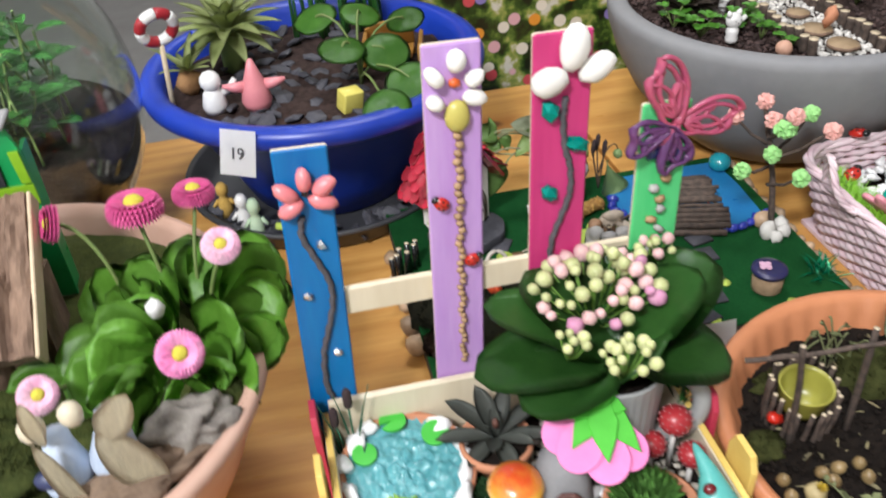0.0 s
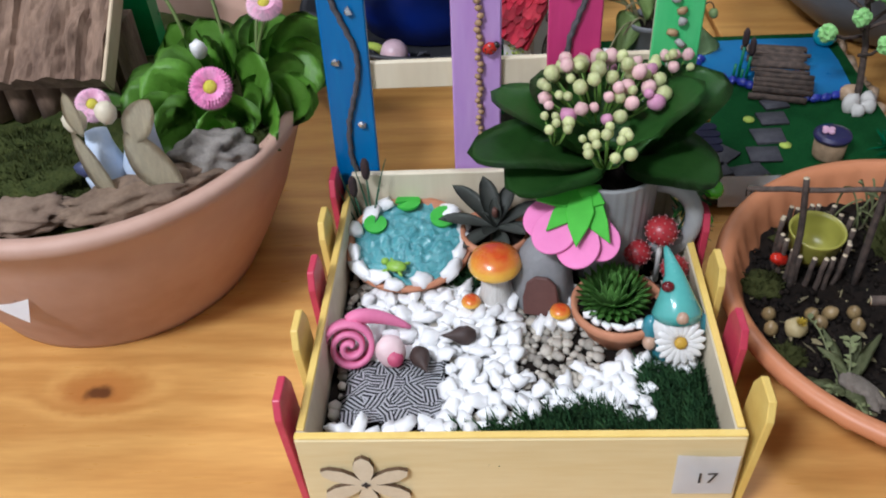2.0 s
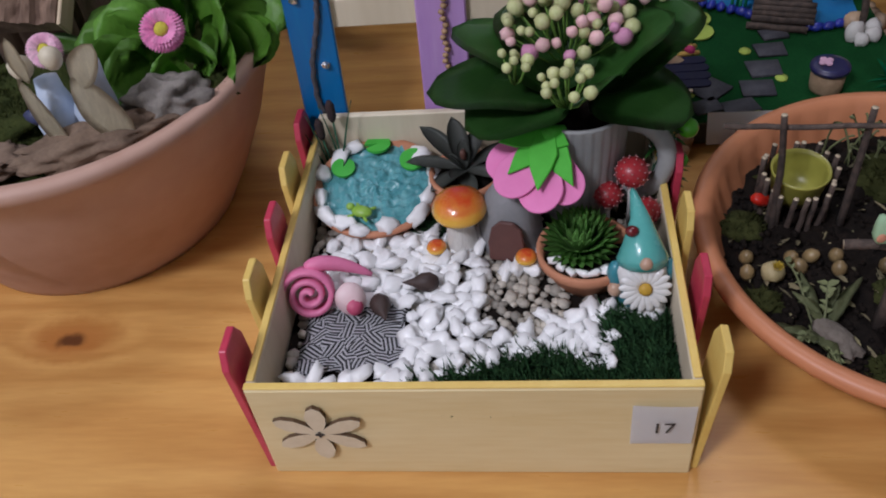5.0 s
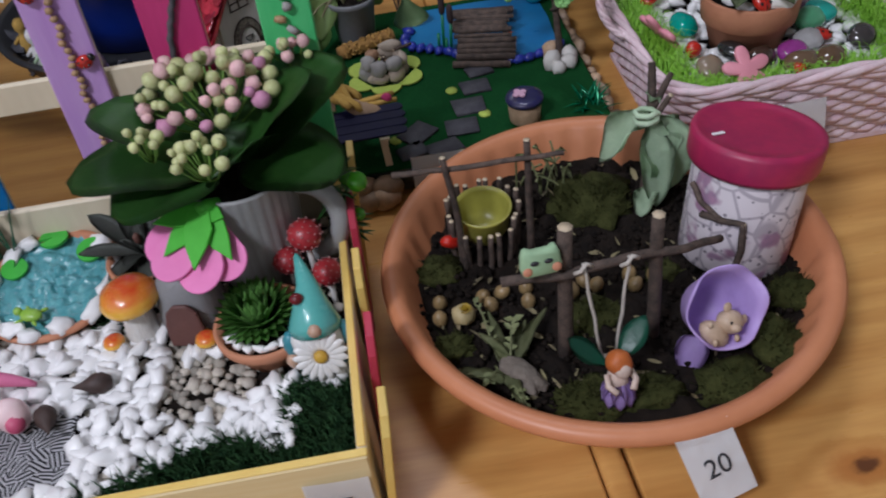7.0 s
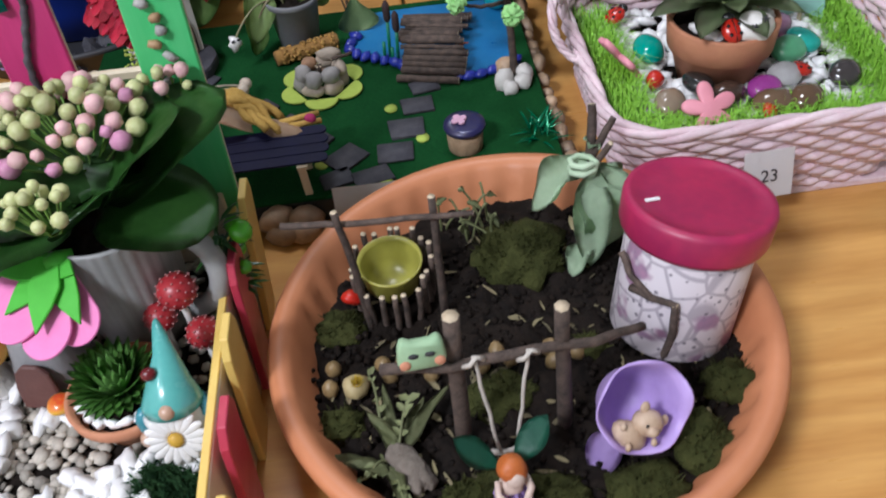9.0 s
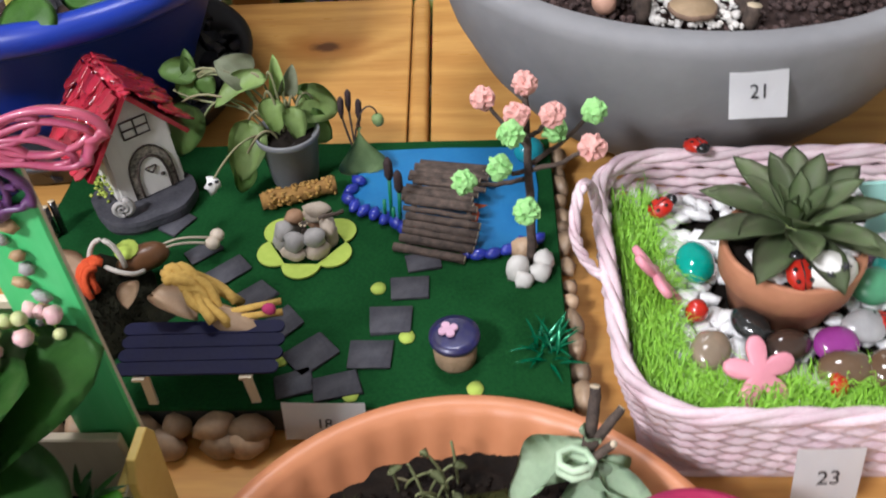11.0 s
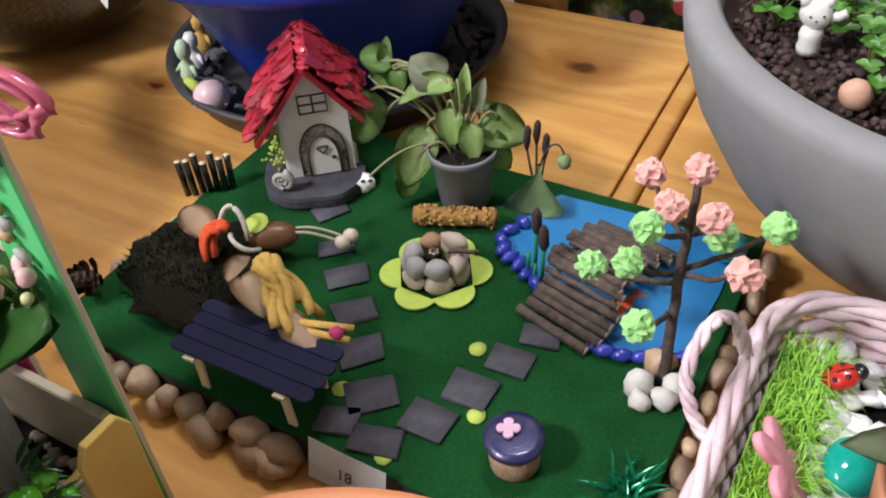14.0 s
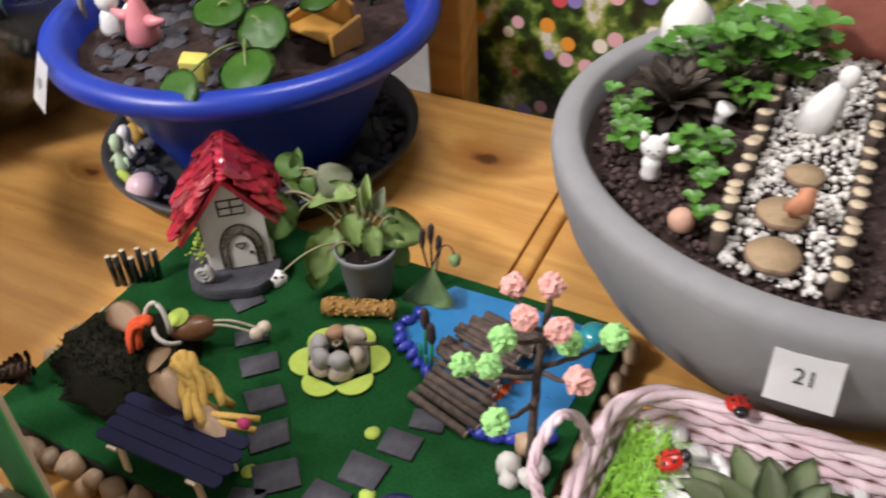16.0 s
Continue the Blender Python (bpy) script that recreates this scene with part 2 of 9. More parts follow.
M_SAGE = mat("sage_leaf", (0.54, 0.68, 0.48), (0.42, 0.57, 0.38), 0.85, 60, 0.2, vary=0.1)
M_STEM = mat("green_stem", (0.12, 0.2, 0.05), (0.18, 0.22, 0.07), 0.6, 60)


# ---------------------------------------------------------------- building tools
def thing(name, x=0, y=0, z=0, label="", category="", group="", rz=0, kind="", rx=0, ry=0):
    ob = new(name)
    ob.matrix_world = pose(x, y, z, rx, ry, rz)
    ob.empty_display_size = 0.01
    return tagged(ob, label, category, group, kind)


def mesh_of(bm, material, smooth=True):
    me = bpy.data.meshes.new("mesh")
    bm.normal_update()
    bm.to_mesh(me)
    bm.free()
    for m in material if isinstance(material, (list, tuple)) else (material,):
        me.materials.append(m)
    if smooth:
        for p in me.polygons:
            p.use_smooth = True
    return me


def part(name, bm, material, parent=None, label="", smooth=True, m=None):
    """Links a bmesh as one mesh object under a thing or a part."""
    ob = new(name, mesh_of(bm, material, smooth) if isinstance(bm, bmesh.types.BMesh) else bm)
    if parent is not None:
        ob.parent = parent
    if m is not None:
        ob.matrix_local = m
    return tagged(ob, label)


def merge(bm, other, m=None, mi=None):
    """Adds the faces of another bmesh, moved by m, with material index mi."""
    vs = [bm.verts.new(m @ v.co if m else v.co) for v in other.verts]
    other.verts.index_update()
    for f in other.faces:
        try:
            g = bm.faces.new([vs[v.index] for v in f.verts])
            g.material_index = f.material_index if mi is None else mi
        except ValueError:
            pass
    other.free()
    return bm


def box(x0, x1, y0, y1, z0, z1, bevel=0.0, seg=2):
    bm = bmesh.new()
    bmesh.ops.create_cube(bm, size=1, matrix=Matrix.Translation(((x0 + x1) / 2, (y0 + y1) / 2, (z0 + z1) / 2)) @ Matrix.Diagonal((x1 - x0, y1 - y0, z1 - z0, 1)))
    if bevel:
        bmesh.ops.bevel(bm, geom=bm.edges[:], offset=bevel, segments=seg, profile=0.6, affect="EDGES")
    return bm


def lathe(profile, seg=48, sx=1.0, sy=1.0, wob=0.0, close=False, seed=0):
    """Turns a profile of (radius, height) round z."""
    bm = bmesh.new()
    rows = []
    for j, (r, z) in enumerate(profile):
        if r < 1e-6:
            rows.append([bm.verts.new((0, 0, z))])
            continue
        row = []
        for i in range(seg):
            a = 2 * math.pi * i / seg
            k = 1 + (wob * noise.noise((math.cos(a) * 1.5 + seed, math.sin(a) * 1.5, z * 20)) if wob else 0)
            row.append(bm.verts.new((r * k * sx * math.cos(a), r * k * sy * math.sin(a), z)))
        rows.append(row)
    for a, b in zip(rows, rows[1:]):
        for i in range(seg):
            k = (i + 1) % seg
            if len(a) == 1 and len(b) > 1:
                bm.faces.new((a[0], b[k], b[i]))
            elif len(b) == 1 and len(a) > 1:
                bm.faces.new((a[i], a[k], b[0]))
            elif len(a) > 1:
                bm.faces.new((a[i], a[k], b[k], b[i]))
    bmesh.ops.recalc_face_normals(bm, faces=bm.faces[:])
    return bm


def tube(points, radius, seg=8, taper=None, flat=1.0):
    """A round rod along points; radius is one number or one a point; ends closed."""
    pts = [Vector(p) for p in points]
    rad = radius if isinstance(radius, (list, tuple)) else [radius + ((taper - radius) * i / (len(pts) - 1) if taper is not None else 0) for i in range(len(pts))]
    bm = bmesh.new()
    rows = []
    up = Vector((0.13, 0.27, 0.95)).normalized()
    for i, p in enumerate(pts):
        d = (pts[min(i + 1, len(pts) - 1)] - pts[max(i - 1, 0)]).normalized()
        if abs(d.dot(up)) > 0.97:
            up = Vector((1, 0.1, 0)).normalized()
        s = d.cross(up).normalized()
        u = s.cross(d).normalized()
        rows.append([bm.verts.new(p + (s * math.cos(2 * math.pi * k / seg) + u * flat * math.sin(2 * math.pi * k / seg)) * rad[i]) for k in range(seg)])
    for a, b in zip(rows, rows[1:]):
        for k in range(seg):
            bm.faces.new((a[k], a[(k + 1) % seg], b[(k + 1) % seg], b[k]))
    bm.faces.new(rows[0][::-1])
    bm.faces.new(rows[-1])
    return bm


def bezier(a, b, c, d, n=12):
    a, b, c, d = Vector(a), Vector(b), Vector(c), Vector(d)
    return [a * (1 - t) ** 3 + b * 3 * t * (1 - t) ** 2 + c * 3 * t * t * (1 - t) + d * t ** 3 for t in [i / (n - 1) for i in range(n)]]


def blob(rx, ry, rz, rough=0.15, sub=2, seed=0, freq=1.3, flat=None):
    """An uneven pebble or lump; flat cuts its underside at that height."""
    bm = bmesh.new()
    bmesh.ops.create_icosphere(bm, subdivisions=sub, radius=1)
    for v in bm.verts:
        k = 1 + rough * noise.noise(v.co * freq + Vector((seed * 7.3, seed * 3.1, seed))) * 2
        v.co = Vector((v.co.x * rx * k, v.co.y * ry * k, v.co.z * rz * k))
        if flat is not None and v.co.z < flat:
            v.co.z = flat
    return bm


def leaf(length, width, bend=0.3, cup=0.2, n=8, tip=1.0, base=0.3, thick=0.0, wave=0.0, notch=0.0, full=0.6):
    """A leaf along +y from the origin, curling down by bend, its sides raised by cup; with thickness when thick is given."""
    bm = bmesh.new()
    rows = []
    ang = 0.0
    y = z = 0.0
    for i in range(n + 1):
        t = i / n
        w = width / 2 * max(0.0, math.sin(math.pi * t ** base)) ** full if 0 < i < n else width * (0.06 if i == 0 else 0.01)
        row = []
        for s in (-1, -0.5, 0, 0.5, 1):
            dz = cup * w * (s * s) + wave * w * math.sin(t * 9 + s * 3)
            row.append(bm.verts.new((s * w, y - notch * width * (1 - abs(s)) * (1 - t), z + dz)))
        rows.append(row)
        ang -= bend / n
        y += math.cos(ang) * length / n
        z += math.sin(ang) * length / n
    for a, b in zip(rows, rows[1:]):
        for k in range(4):
            bm.faces.new((a[k], a[k + 1], b[k + 1], b[k]))
    if thick:
        bmesh.ops.solidify(bm, geom=bm.faces[:], thickness=thick)
    return bm


def flat_shape(outline, thick, bevel=0.0):
    """A flat plate in the xz plane from an outline of (x, z), facing -y."""
    bm = bmesh.new()
    f = bm.faces.new([bm.verts.new((x, 0, z)) for x, z in outline])
    ext = bmesh.ops.extrude_face_region(bm, geom=[f])
    bmesh.ops.translate(bm, verts=[e for e in ext["geom"] if isinstance(e, bmesh.types.BMVert)], vec=(0, -thick, 0))
    bmesh.ops.recalc_face_normals(bm, faces=bm.faces[:])
    if bevel:
        bmesh.ops.bevel(bm, geom=[e for e in bm.edges if e.calc_face_angle(0) > 0.6], offset=bevel, segments=1, affect="EDGES")
    return bm


def petal_outline(n, r_in, r_out, sharp=1.0, start=90):
    pts = []
    for i in range(n * 10):
        a = 2 * math.pi * i / (n * 10)
        k = abs(math.cos(n * a / 2)) ** sharp
        r = r_in + (r_out - r_in) * k
        pts.append((r * math.cos(a + radians(start)), r * math.sin(a + radians(start))))
    return pts


def text_part(txt, size, parent, m, material, name="number"):
    cu = bpy.data.curves.new("txt", "FONT")
    cu.body, cu.size, cu.align_x, cu.align_y, cu.extrude = txt, size, "CENTER", "CENTER", 0.0001
    tmp = new("tmp", cu)
    bpy.context.view_layer.update()
    me = bpy.data.meshes.new_from_object(tmp.evaluated_get(bpy.context.evaluated_depsgraph_get()))
    bpy.data.objects.remove(tmp)
    me.materials.clear()
    me.materials.append(material)
    ob = new(name, me)
    ob.parent = parent
    ob.matrix_local = m
    return ob


def number_card(txt, m, w=0.038, h=0.040, label=""):
    """A square paper card lying in its own xy plane, with a printed number."""
    c = new("number_card")
    c.matrix_world = m
    tagged(c, label, "number card", "number cards")
    bm = bmesh.new()
    n = 6
    g = [[bm.verts.new((w * (i / n - 0.5), h * (j / n - 0.5), 0.0012 * math.sin(2.2 * i / n) * math.sin(1.4 * j / n))) for i in range(n + 1)] for j in range(n + 1)]
    for j in range(n):
        for i in range(n):
            bm.faces.new((g[j][i], g[j][i + 1], g[j + 1][i + 1], g[j + 1][i]))
    bmesh.ops.solidify(bm, geom=bm.faces[:], thickness=0.0004)
    part("card", bm, M_CARD, c, smooth=False)
    if txt:
        text_part(txt, h * 0.36, c, pose(0, -0.001, 0.0022), M_INK)
    return c


def ladybird(x, y, z, s, m, parent=None, label="small red wooden ladybird with black head and spots"):
    """One plain mesh: a red dome with spots and a black head; m turns it."""
    bm = merge(bmesh.new(), blob(s, s * 1.2, s * 0.6, 0, 2), None, 0)
    merge(bm, blob(s * 0.6, s * 0.5, s * 0.45, 0, 2), Matrix.Translation((0, s * 1.15, 0)), 1)
    for dx, dy in ((-0.5, 0.3), (0.5, 0.3), (-0.45, -0.5), (0.45, -0.5)):
        merge(bm, blob(s * 0.2, s * 0.2, s * 0.1, 0, 1), Matrix.Translation((dx * s, dy * s, s * 0.48)), 1)
    merge(bm, tube([(0, -s * 1.1, s * 0.3), (0, 0, s * 0.6), (0, s * 0.8, s * 0.45)], s * 0.06, 5), None, 1)
    ob = part("ladybird", bm, (M_RED_GLOSS, M_BLACK_GLOSS), parent, label)
    ob.matrix_local = Matrix.Translation((x, y, z)) @ m
    if parent is None:
        tagged(ob, label, "ladybird figure", "ladybirds")
    return ob


M_RED_GLOSS = mat("red_gloss_paint", (0.55, 0.025, 0.012), (0.42, 0.015, 0.01), 0.25, 90, coat=0.3)
M_BLACK_GLOSS = mat("black_gloss_paint", (0.012, 0.012, 0.013), rough=0.25, coat=0.3)


# ---------------------------------------------------------------- room
M_WALL = mat("painted_wall", (0.62, 0.62, 0.60), (0.56, 0.56, 0.54), 0.85, 4, 0.1, 90)
M_FLOOR = mat("grey_vinyl_floor", (0.30, 0.29, 0.28), (0.24, 0.23, 0.22), 0.5, 6, 0.05)
M_CEIL = mat("white_ceiling", (0.78, 0.78, 0.76), (0.72, 0.72, 0.7), 0.9, 5)


def slab(name, x0, x1, y0, y1, z0, z1, material):
    return tagged(part(name, box(x0, x1, y0, y1, z0, z1), material, smooth=False), kind="structure")


# Mostly unseen shell; its depth is chosen to hold the added far lamp.
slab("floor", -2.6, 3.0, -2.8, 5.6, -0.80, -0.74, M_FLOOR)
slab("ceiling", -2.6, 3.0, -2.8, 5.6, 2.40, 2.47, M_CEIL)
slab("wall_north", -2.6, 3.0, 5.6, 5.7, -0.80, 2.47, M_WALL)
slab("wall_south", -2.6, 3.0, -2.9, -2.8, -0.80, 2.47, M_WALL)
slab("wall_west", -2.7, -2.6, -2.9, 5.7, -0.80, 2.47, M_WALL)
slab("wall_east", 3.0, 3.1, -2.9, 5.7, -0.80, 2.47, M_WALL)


def table(name, corners, legs, label):
    t = thing(name, label=label, category="table", group="tables side by side")
    bm = bmesh.new()
    low = [bm.verts.new((x, y, -0.032)) for x, y in corners]
    bm.faces.new(low[::-1])
    top = [bm.verts.new((x, y, 0.0)) for x, y in corners]
    bm.faces.new(top)
    for i in range(4):
        k = (i + 1) % 4
        bm.faces.new((low[i], low[k], top[k], top[i]))
    bmesh.ops.bevel(bm, geom=bm.edges[:], offset=0.0018, segments=2, profile=0.5, affect="EDGES")
    part("tabletop", bm, M_PINE, t, smooth=False)
    for x, y in legs:
        part("leg", box(x - 0.035, x + 0.035, y - 0.035, y + 0.035, -0.74, -0.032, 0.004), M_PINE, t, smooth=False)
    x0, y0 = legs[0]
    x1, y1 = legs[2]
    for yy in (y0, y1):
        part("apron", box(x0 + 0.035, x1 - 0.035, yy - 0.012, yy + 0.012, -0.12, -0.032), M_PINE, t, smooth=False)
    return t


left_table = table("pine_table", [(-1.05, -0.16), (0.413, -0.16), (0.3713, 0.947), (-1.05, 0.937)], [(-0.95, -0.08), (0.32, -0.08), (0.32, 0.83), (-0.95, 0.83)],
      "lacquered orange pine table crowded with planted pots")
bm = bmesh.new()
for z0, z1 in ((-0.03, 0.0005),):
    lo = [bm.verts.new((x, y, z0)) for x, y in ((0.4142, -0.16), (0.4325, -0.16), (0.3918, 0.947), (0.3725, 0.947))]
    hi = [bm.verts.new((v.co.x, v.co.y, z1)) for v in lo]
    bm.faces.new(lo[::-1])
    bm.faces.new(hi)
    for i in range(4):
        bm.faces.new((lo[i], lo[(i + 1) % 4], hi[(i + 1) % 4], hi[i]))
bmesh.ops.bevel(bm, geom=bm.edges[:], offset=0.006, segments=4, profile=0.5, affect="EDGES")
part("edge_strip", bm, M_PINE, left_table, "rounded pine edge strip", True)
table("pine_table", [(0.434, -0.16), (1.75, -0.12), (1.72, 0.985), (0.3953, 0.950)], [(0.50, -0.07), (1.65, -0.05), (1.63, 0.87), (0.48, 0.85)],
      "lacquered orange pine table beside an equal table")

# the post and the garden-print screen behind the tables
post = thing("wooden_post", label="orange pine upright post fixed behind the table edge", category="post")
part("shaft", box(0.152, 0.200, 0.950, 0.994, -0.74, 0.55, 0.004), M_PINE, post, smooth=False)
post2 = thing("wooden_post", label="orange pine upright post fixed behind the table edge", category="post")
part("shaft", box(-0.50, -0.452, 0.950, 0.994, -0.74, 0.75, 0.004), M_PINE, post2, smooth=False)

M_PRINT = bpy.data.materials.new("garden_print")
M_PRINT.use_nodes = True
nt = M_PRINT.node_tree
tco = nt.nodes.new("ShaderNodeTexCoord")
vo, no = nt.nodes.new("ShaderNodeTexVoronoi"), nt.nodes.new("ShaderNodeTexNoise")
vo.inputs["Scale"].default_value, no.inputs["Scale"].default_value, no.inputs["Detail"].default_value = 34, 30, 8
nt.links.new(tco.outputs["Object"], vo.inputs["Vector"])
nt.links.new(tco.outputs["Object"], no.inputs["Vector"])
gr = nt.nodes.new("ShaderNodeValToRGB")
for i, (pos, col) in enumerate(((0.38, (0.008, 0.014, 0.006)), (0.46, (0.03, 0.07, 0.012)), (0.52, (0.14, 0.22, 0.04)), (0.58, (0.34, 0.36, 0.10)), (0.64, (0.62, 0.60, 0.52)))):
    e = gr.color_ramp.elements[i] if i < 2 else gr.color_ramp.elements.new(pos)
    e.position, e.color = pos, (*col, 1)
nt.links.new(no.outputs["Fac"], gr.inputs["Fac"])
fc = nt.nodes.new("ShaderNodeValToRGB")
fc.color_ramp.interpolation = "CONSTANT"
for i, (pos, col) in enumerate(((0.0, (0.6, 0.08, 0.1)), (0.25, (0.7, 0.4, 0.45)), (0.45, (0.75, 0.3, 0.04)), (0.62, (0.25, 0.2, 0.5)), (0.78, (0.75, 0.7, 0.6)))):
    e = fc.color_ramp.elements[i] if i < 2 else fc.color_ramp.elements.new(pos)
    e.position, e.color = pos, (*col, 1)
sepc = nt.nodes.new("ShaderNodeSeparateColor")
nt.links.new(vo.outputs["Color"], sepc.inputs[0])
nt.links.new(sepc.outputs[0], fc.inputs["Fac"])
dot = nt.nodes.new("ShaderNodeMapRange")
dot.inputs[1].default_value, dot.inputs[2].default_value = 0.36, 0.30
nt.links.new(vo.outputs["Distance"], dot.inputs[0])
some = nt.nodes.new("ShaderNodeMath")
some.operation = "LESS_THAN"
some.inputs[1].default_value = 0.5
nt.links.new(sepc.outputs[1], some.inputs[0])
both = nt.nodes.new("ShaderNodeMath")
both.operation = "MULTIPLY"
nt.links.new(dot.outputs[0], both.inputs[0])
nt.links.new(some.outputs[0], both.inputs[1])
mx = nt.nodes.new("ShaderNodeMix")
mx.data_type = "RGBA"
nt.links.new(both.outputs[0], mx.inputs[0])
nt.links.new(gr.outputs[0], mx.inputs[6])
nt.links.new(fc.outputs[0], mx.inputs[7])
nt.links.new(mx.outputs[2], nt.nodes["Principled BSDF"].inputs["Base Color"])
nt.nodes["Principled BSDF"].inputs["Roughness"].default_value = 0.35
screen = thing("garden_print_screen", label="printed panel with a colourful flower garden picture", category="screen")
part("panel", box(0.12, 1.35, 1.010, 1.017, -0.55, 0.42), M_PRINT, screen, smooth=False)
for x in (0.3, 1.2):
    part("foot", box(x - 0.02, x + 0.02, 1.018, 1.14, -0.74, 0.1, 0.003), M_PINE, screen, smooth=False)


# ---------------------------------------------------------------- the crate garden
def fence_stake(parent, x0, x1, top, lean, material, label, y=0.268, t=0.005, z0=0.0):
    """A flat painted slat, leaning sideways by lean metres over its height; returns the slat."""
    bm = box(-(x1 - x0) / 2, (x1 - x0) / 2, -t, 0, z0, top, 0.0012, 1)
    for f in bm.faces:
        f.material_index = 0 if f.normal.y < -0.5 else 1
    return part("stake", bm, (material, M_CREAM), parent, label, False,
                pose((x0 + x1) / 2 - lean, y, 0, 0, math.degrees(math.atan2(lean, top)), 0))


crate = thing("garden_crate", label="pale wooden crate with coloured pickets and tall painted stakes", category="crate")
CW, CD, CH = 0.271, 0.268, 0.091
part("front_panel", box(0.0, CW, 0.0, 0.006, 0.0, CH, 0.001, 1), M_PINE_PALE, crate, smooth=False)
part("rim_strip", box(0.0, CW, 0.0005, 0.0055, CH + 0.0002, CH + 0.002, 0.0006, 1), M_YELLOW, crate, "yellow painted upper edge", False)
part("back_panel", box(0.0065, CW - 0.0065, 0.255, 0.261, 0.0, 0.106, 0.001, 1), M_CREAM, crate, smooth=False)
part("floor_panel", box(0.007, CW - 0.007, 0.007, 0.254, 0.002, 0.008), M_CREAM, crate, smooth=False)
for side, x in (("left", 0.0), ("right", CW - 0.006)):
    part("side_panel", box(x, x + 0.006, 0.0065, 0.261, 0.0, CH, 0.001, 1), M_CREAM, crate, smooth=False)
    part("rim_strip", box(x + 0.0005, x + 0.0055, 0.007, 0.2605, CH + 0.0002, CH + 0.002, 0.0006, 1), M_YELLOW, crate, "yellow painted upper edge", False)


def picket(parent, y, side, material, h=0.117, w=0.032, lean=1.5, label=""):
    """A short flat picket outside a side panel, its top cut to a blunt point."""
    out = [(-w / 2, 0.0), (w / 2, 0.0), (w / 2, h - 0.012), (w / 2 - 0.006, h), (-w / 2 + 0.006, h), (-w / 2, h - 0.012)]
    bm = flat_shape(out, 0.005, 0.0006)
    x = -0.0005 if side < 0 else CW + 0.0005
    return part("picket", bm, material, parent, label, False, pose(x, y, 0.0, 0, 0, -90 if side < 0 else 90) @ pose(0, 0, 0, lean))


for i, y in enumerate((0.020, 0.078, 0.134, 0.190, 0.243)):
    picket(crate, y, -1, (M_REDPINK, M_YELLOW)[i % 2], lean=(2.5, 2, 1, 1.5, 1)[i], label=("crimson picket", "yellow picket")[i % 2])
    picket(crate, y, 1, (M_YELLOW, M_REDPINK)[i % 2], h=(0.112, 0.112, 0.114, 0.116, 0.122)[i], lean=(5, 3.5, 2, 2, 4)[i], label=("yellow picket", "crimson picket")[i % 2])
part("rail", box(0.0, 0.255, 0.2685, 0.2735, 0.177, 0.200, 0.001, 1), M_CREAM, crate, smooth=False)

M_PINKSTONE = mat("pink_painted_stone", (0.78, 0.25, 0.26), (0.7, 0.2, 0.22), 0.3, 80, coat=0.2, vary=0.06)
M_WHITESTONE = mat("white_painted_stone", (0.84, 0.82, 0.78), (0.78, 0.76, 0.71), 0.35, 60, 0.1, vary=0.04)
M_YELLOWSTONE = mat("mustard_painted_stone", (0.55, 0.48, 0.12), (0.48, 0.42, 0.1), 0.35, 80)
M_TEALGEM = mat("teal_foil_gem", (0.0, 0.25, 0.2), (0.0, 0.33, 0.27), 0.15, 120, 0.4, metal=0.5)
M_ROPE = mat("dark_grey_cord", (0.07, 0.065, 0.075), (0.11, 0.1, 0.11), 0.9, 300, 0.6)
M_SEED = mat("tan_seed", (0.42, 0.27, 0.15), (0.33, 0.2, 0.1), 0.55, 150, 0.2, vary=0.15)
M_SILVER = mat("silver_stud", (0.75, 0.76, 0.78), rough=0.25, metal=0.9)
M_ORANGEBEAD = mat("orange_bead", (0.75, 0.14, 0.03), rough=0.35)

blue = fence_stake(crate, 0.001, 0.036, 0.318, 0.010, M_BLUEPAINT, "blue painted stake with a pink stone flower")
purple = fence_stake(crate, 0.099, 0.136, 0.372, 0.010, M_LILAC, "lilac painted stake with a stone flower and seed stem")
pink = fence_stake(crate, 0.168, 0.207, 0.369, 0.006, M_PINKPAINT, "raspberry painted stake with a white stone flower")
green = fence_stake(crate, 0.243, 0.278, 0.310, 0.006, M_GREENPAINT, "green painted stake with a butterfly and shell stem")


def stone_petals(stake, cx, cz, spec, material, depth=0.006, name="petal"):
    for k, (dx, dz, a, lx, lz) in enumerate(spec):
        part(name, blob(lx, depth, lz, 0.08, 2, k + int(cz * 900)), material, stake, m=pose(cx + dx, -0.005 - depth * 0.7, cz + dz, 0, a, 0))


stone_petals(blue, 0.0, 0.287, [(0, 0.011, 0, 0.005, 0.009), (0.012, 0.005, 55, 0.0055, 0.0095), (0.011, -0.006, 110, 0.0055, 0.010),
                                (-0.010, -0.009, -120, 0.0055, 0.010), (-0.012, 0.003, -50, 0.0055, 0.0095)], M_PINKSTONE)
part("centre", blob(0.003, 0.002, 0.003, 0, 1), M_BLACK_GLOSS, blue, m=pose(0, -0.007, 0.287))


def cord(stake, pts, r=0.0022):
    fine = []
    for a, b, c, d in zip([pts[0]] + pts[:-2], pts[:-1], pts[1:], pts[2:] + [pts[-1]]):
        for i in range(6):
            t = i / 6
            fine.append(tuple(0.5 * ((2 * b[j]) + (c[j] - a[j]) * t + (2 * a[j] - 5 * b[j] + 4 * c[j] - d[j]) * t * t + (3 * b[j] - a[j] - 3 * c[j] + d[j]) * t ** 3) for j in (0, 1)))
    part("stem", tube([(x + 0.0006 * math.sin(i * 2.1), -0.005 - r * 0.8, z) for i, (x, z) in enumerate(fine)], r, 6), M_ROPE, stake, "dark twisted cord stem")


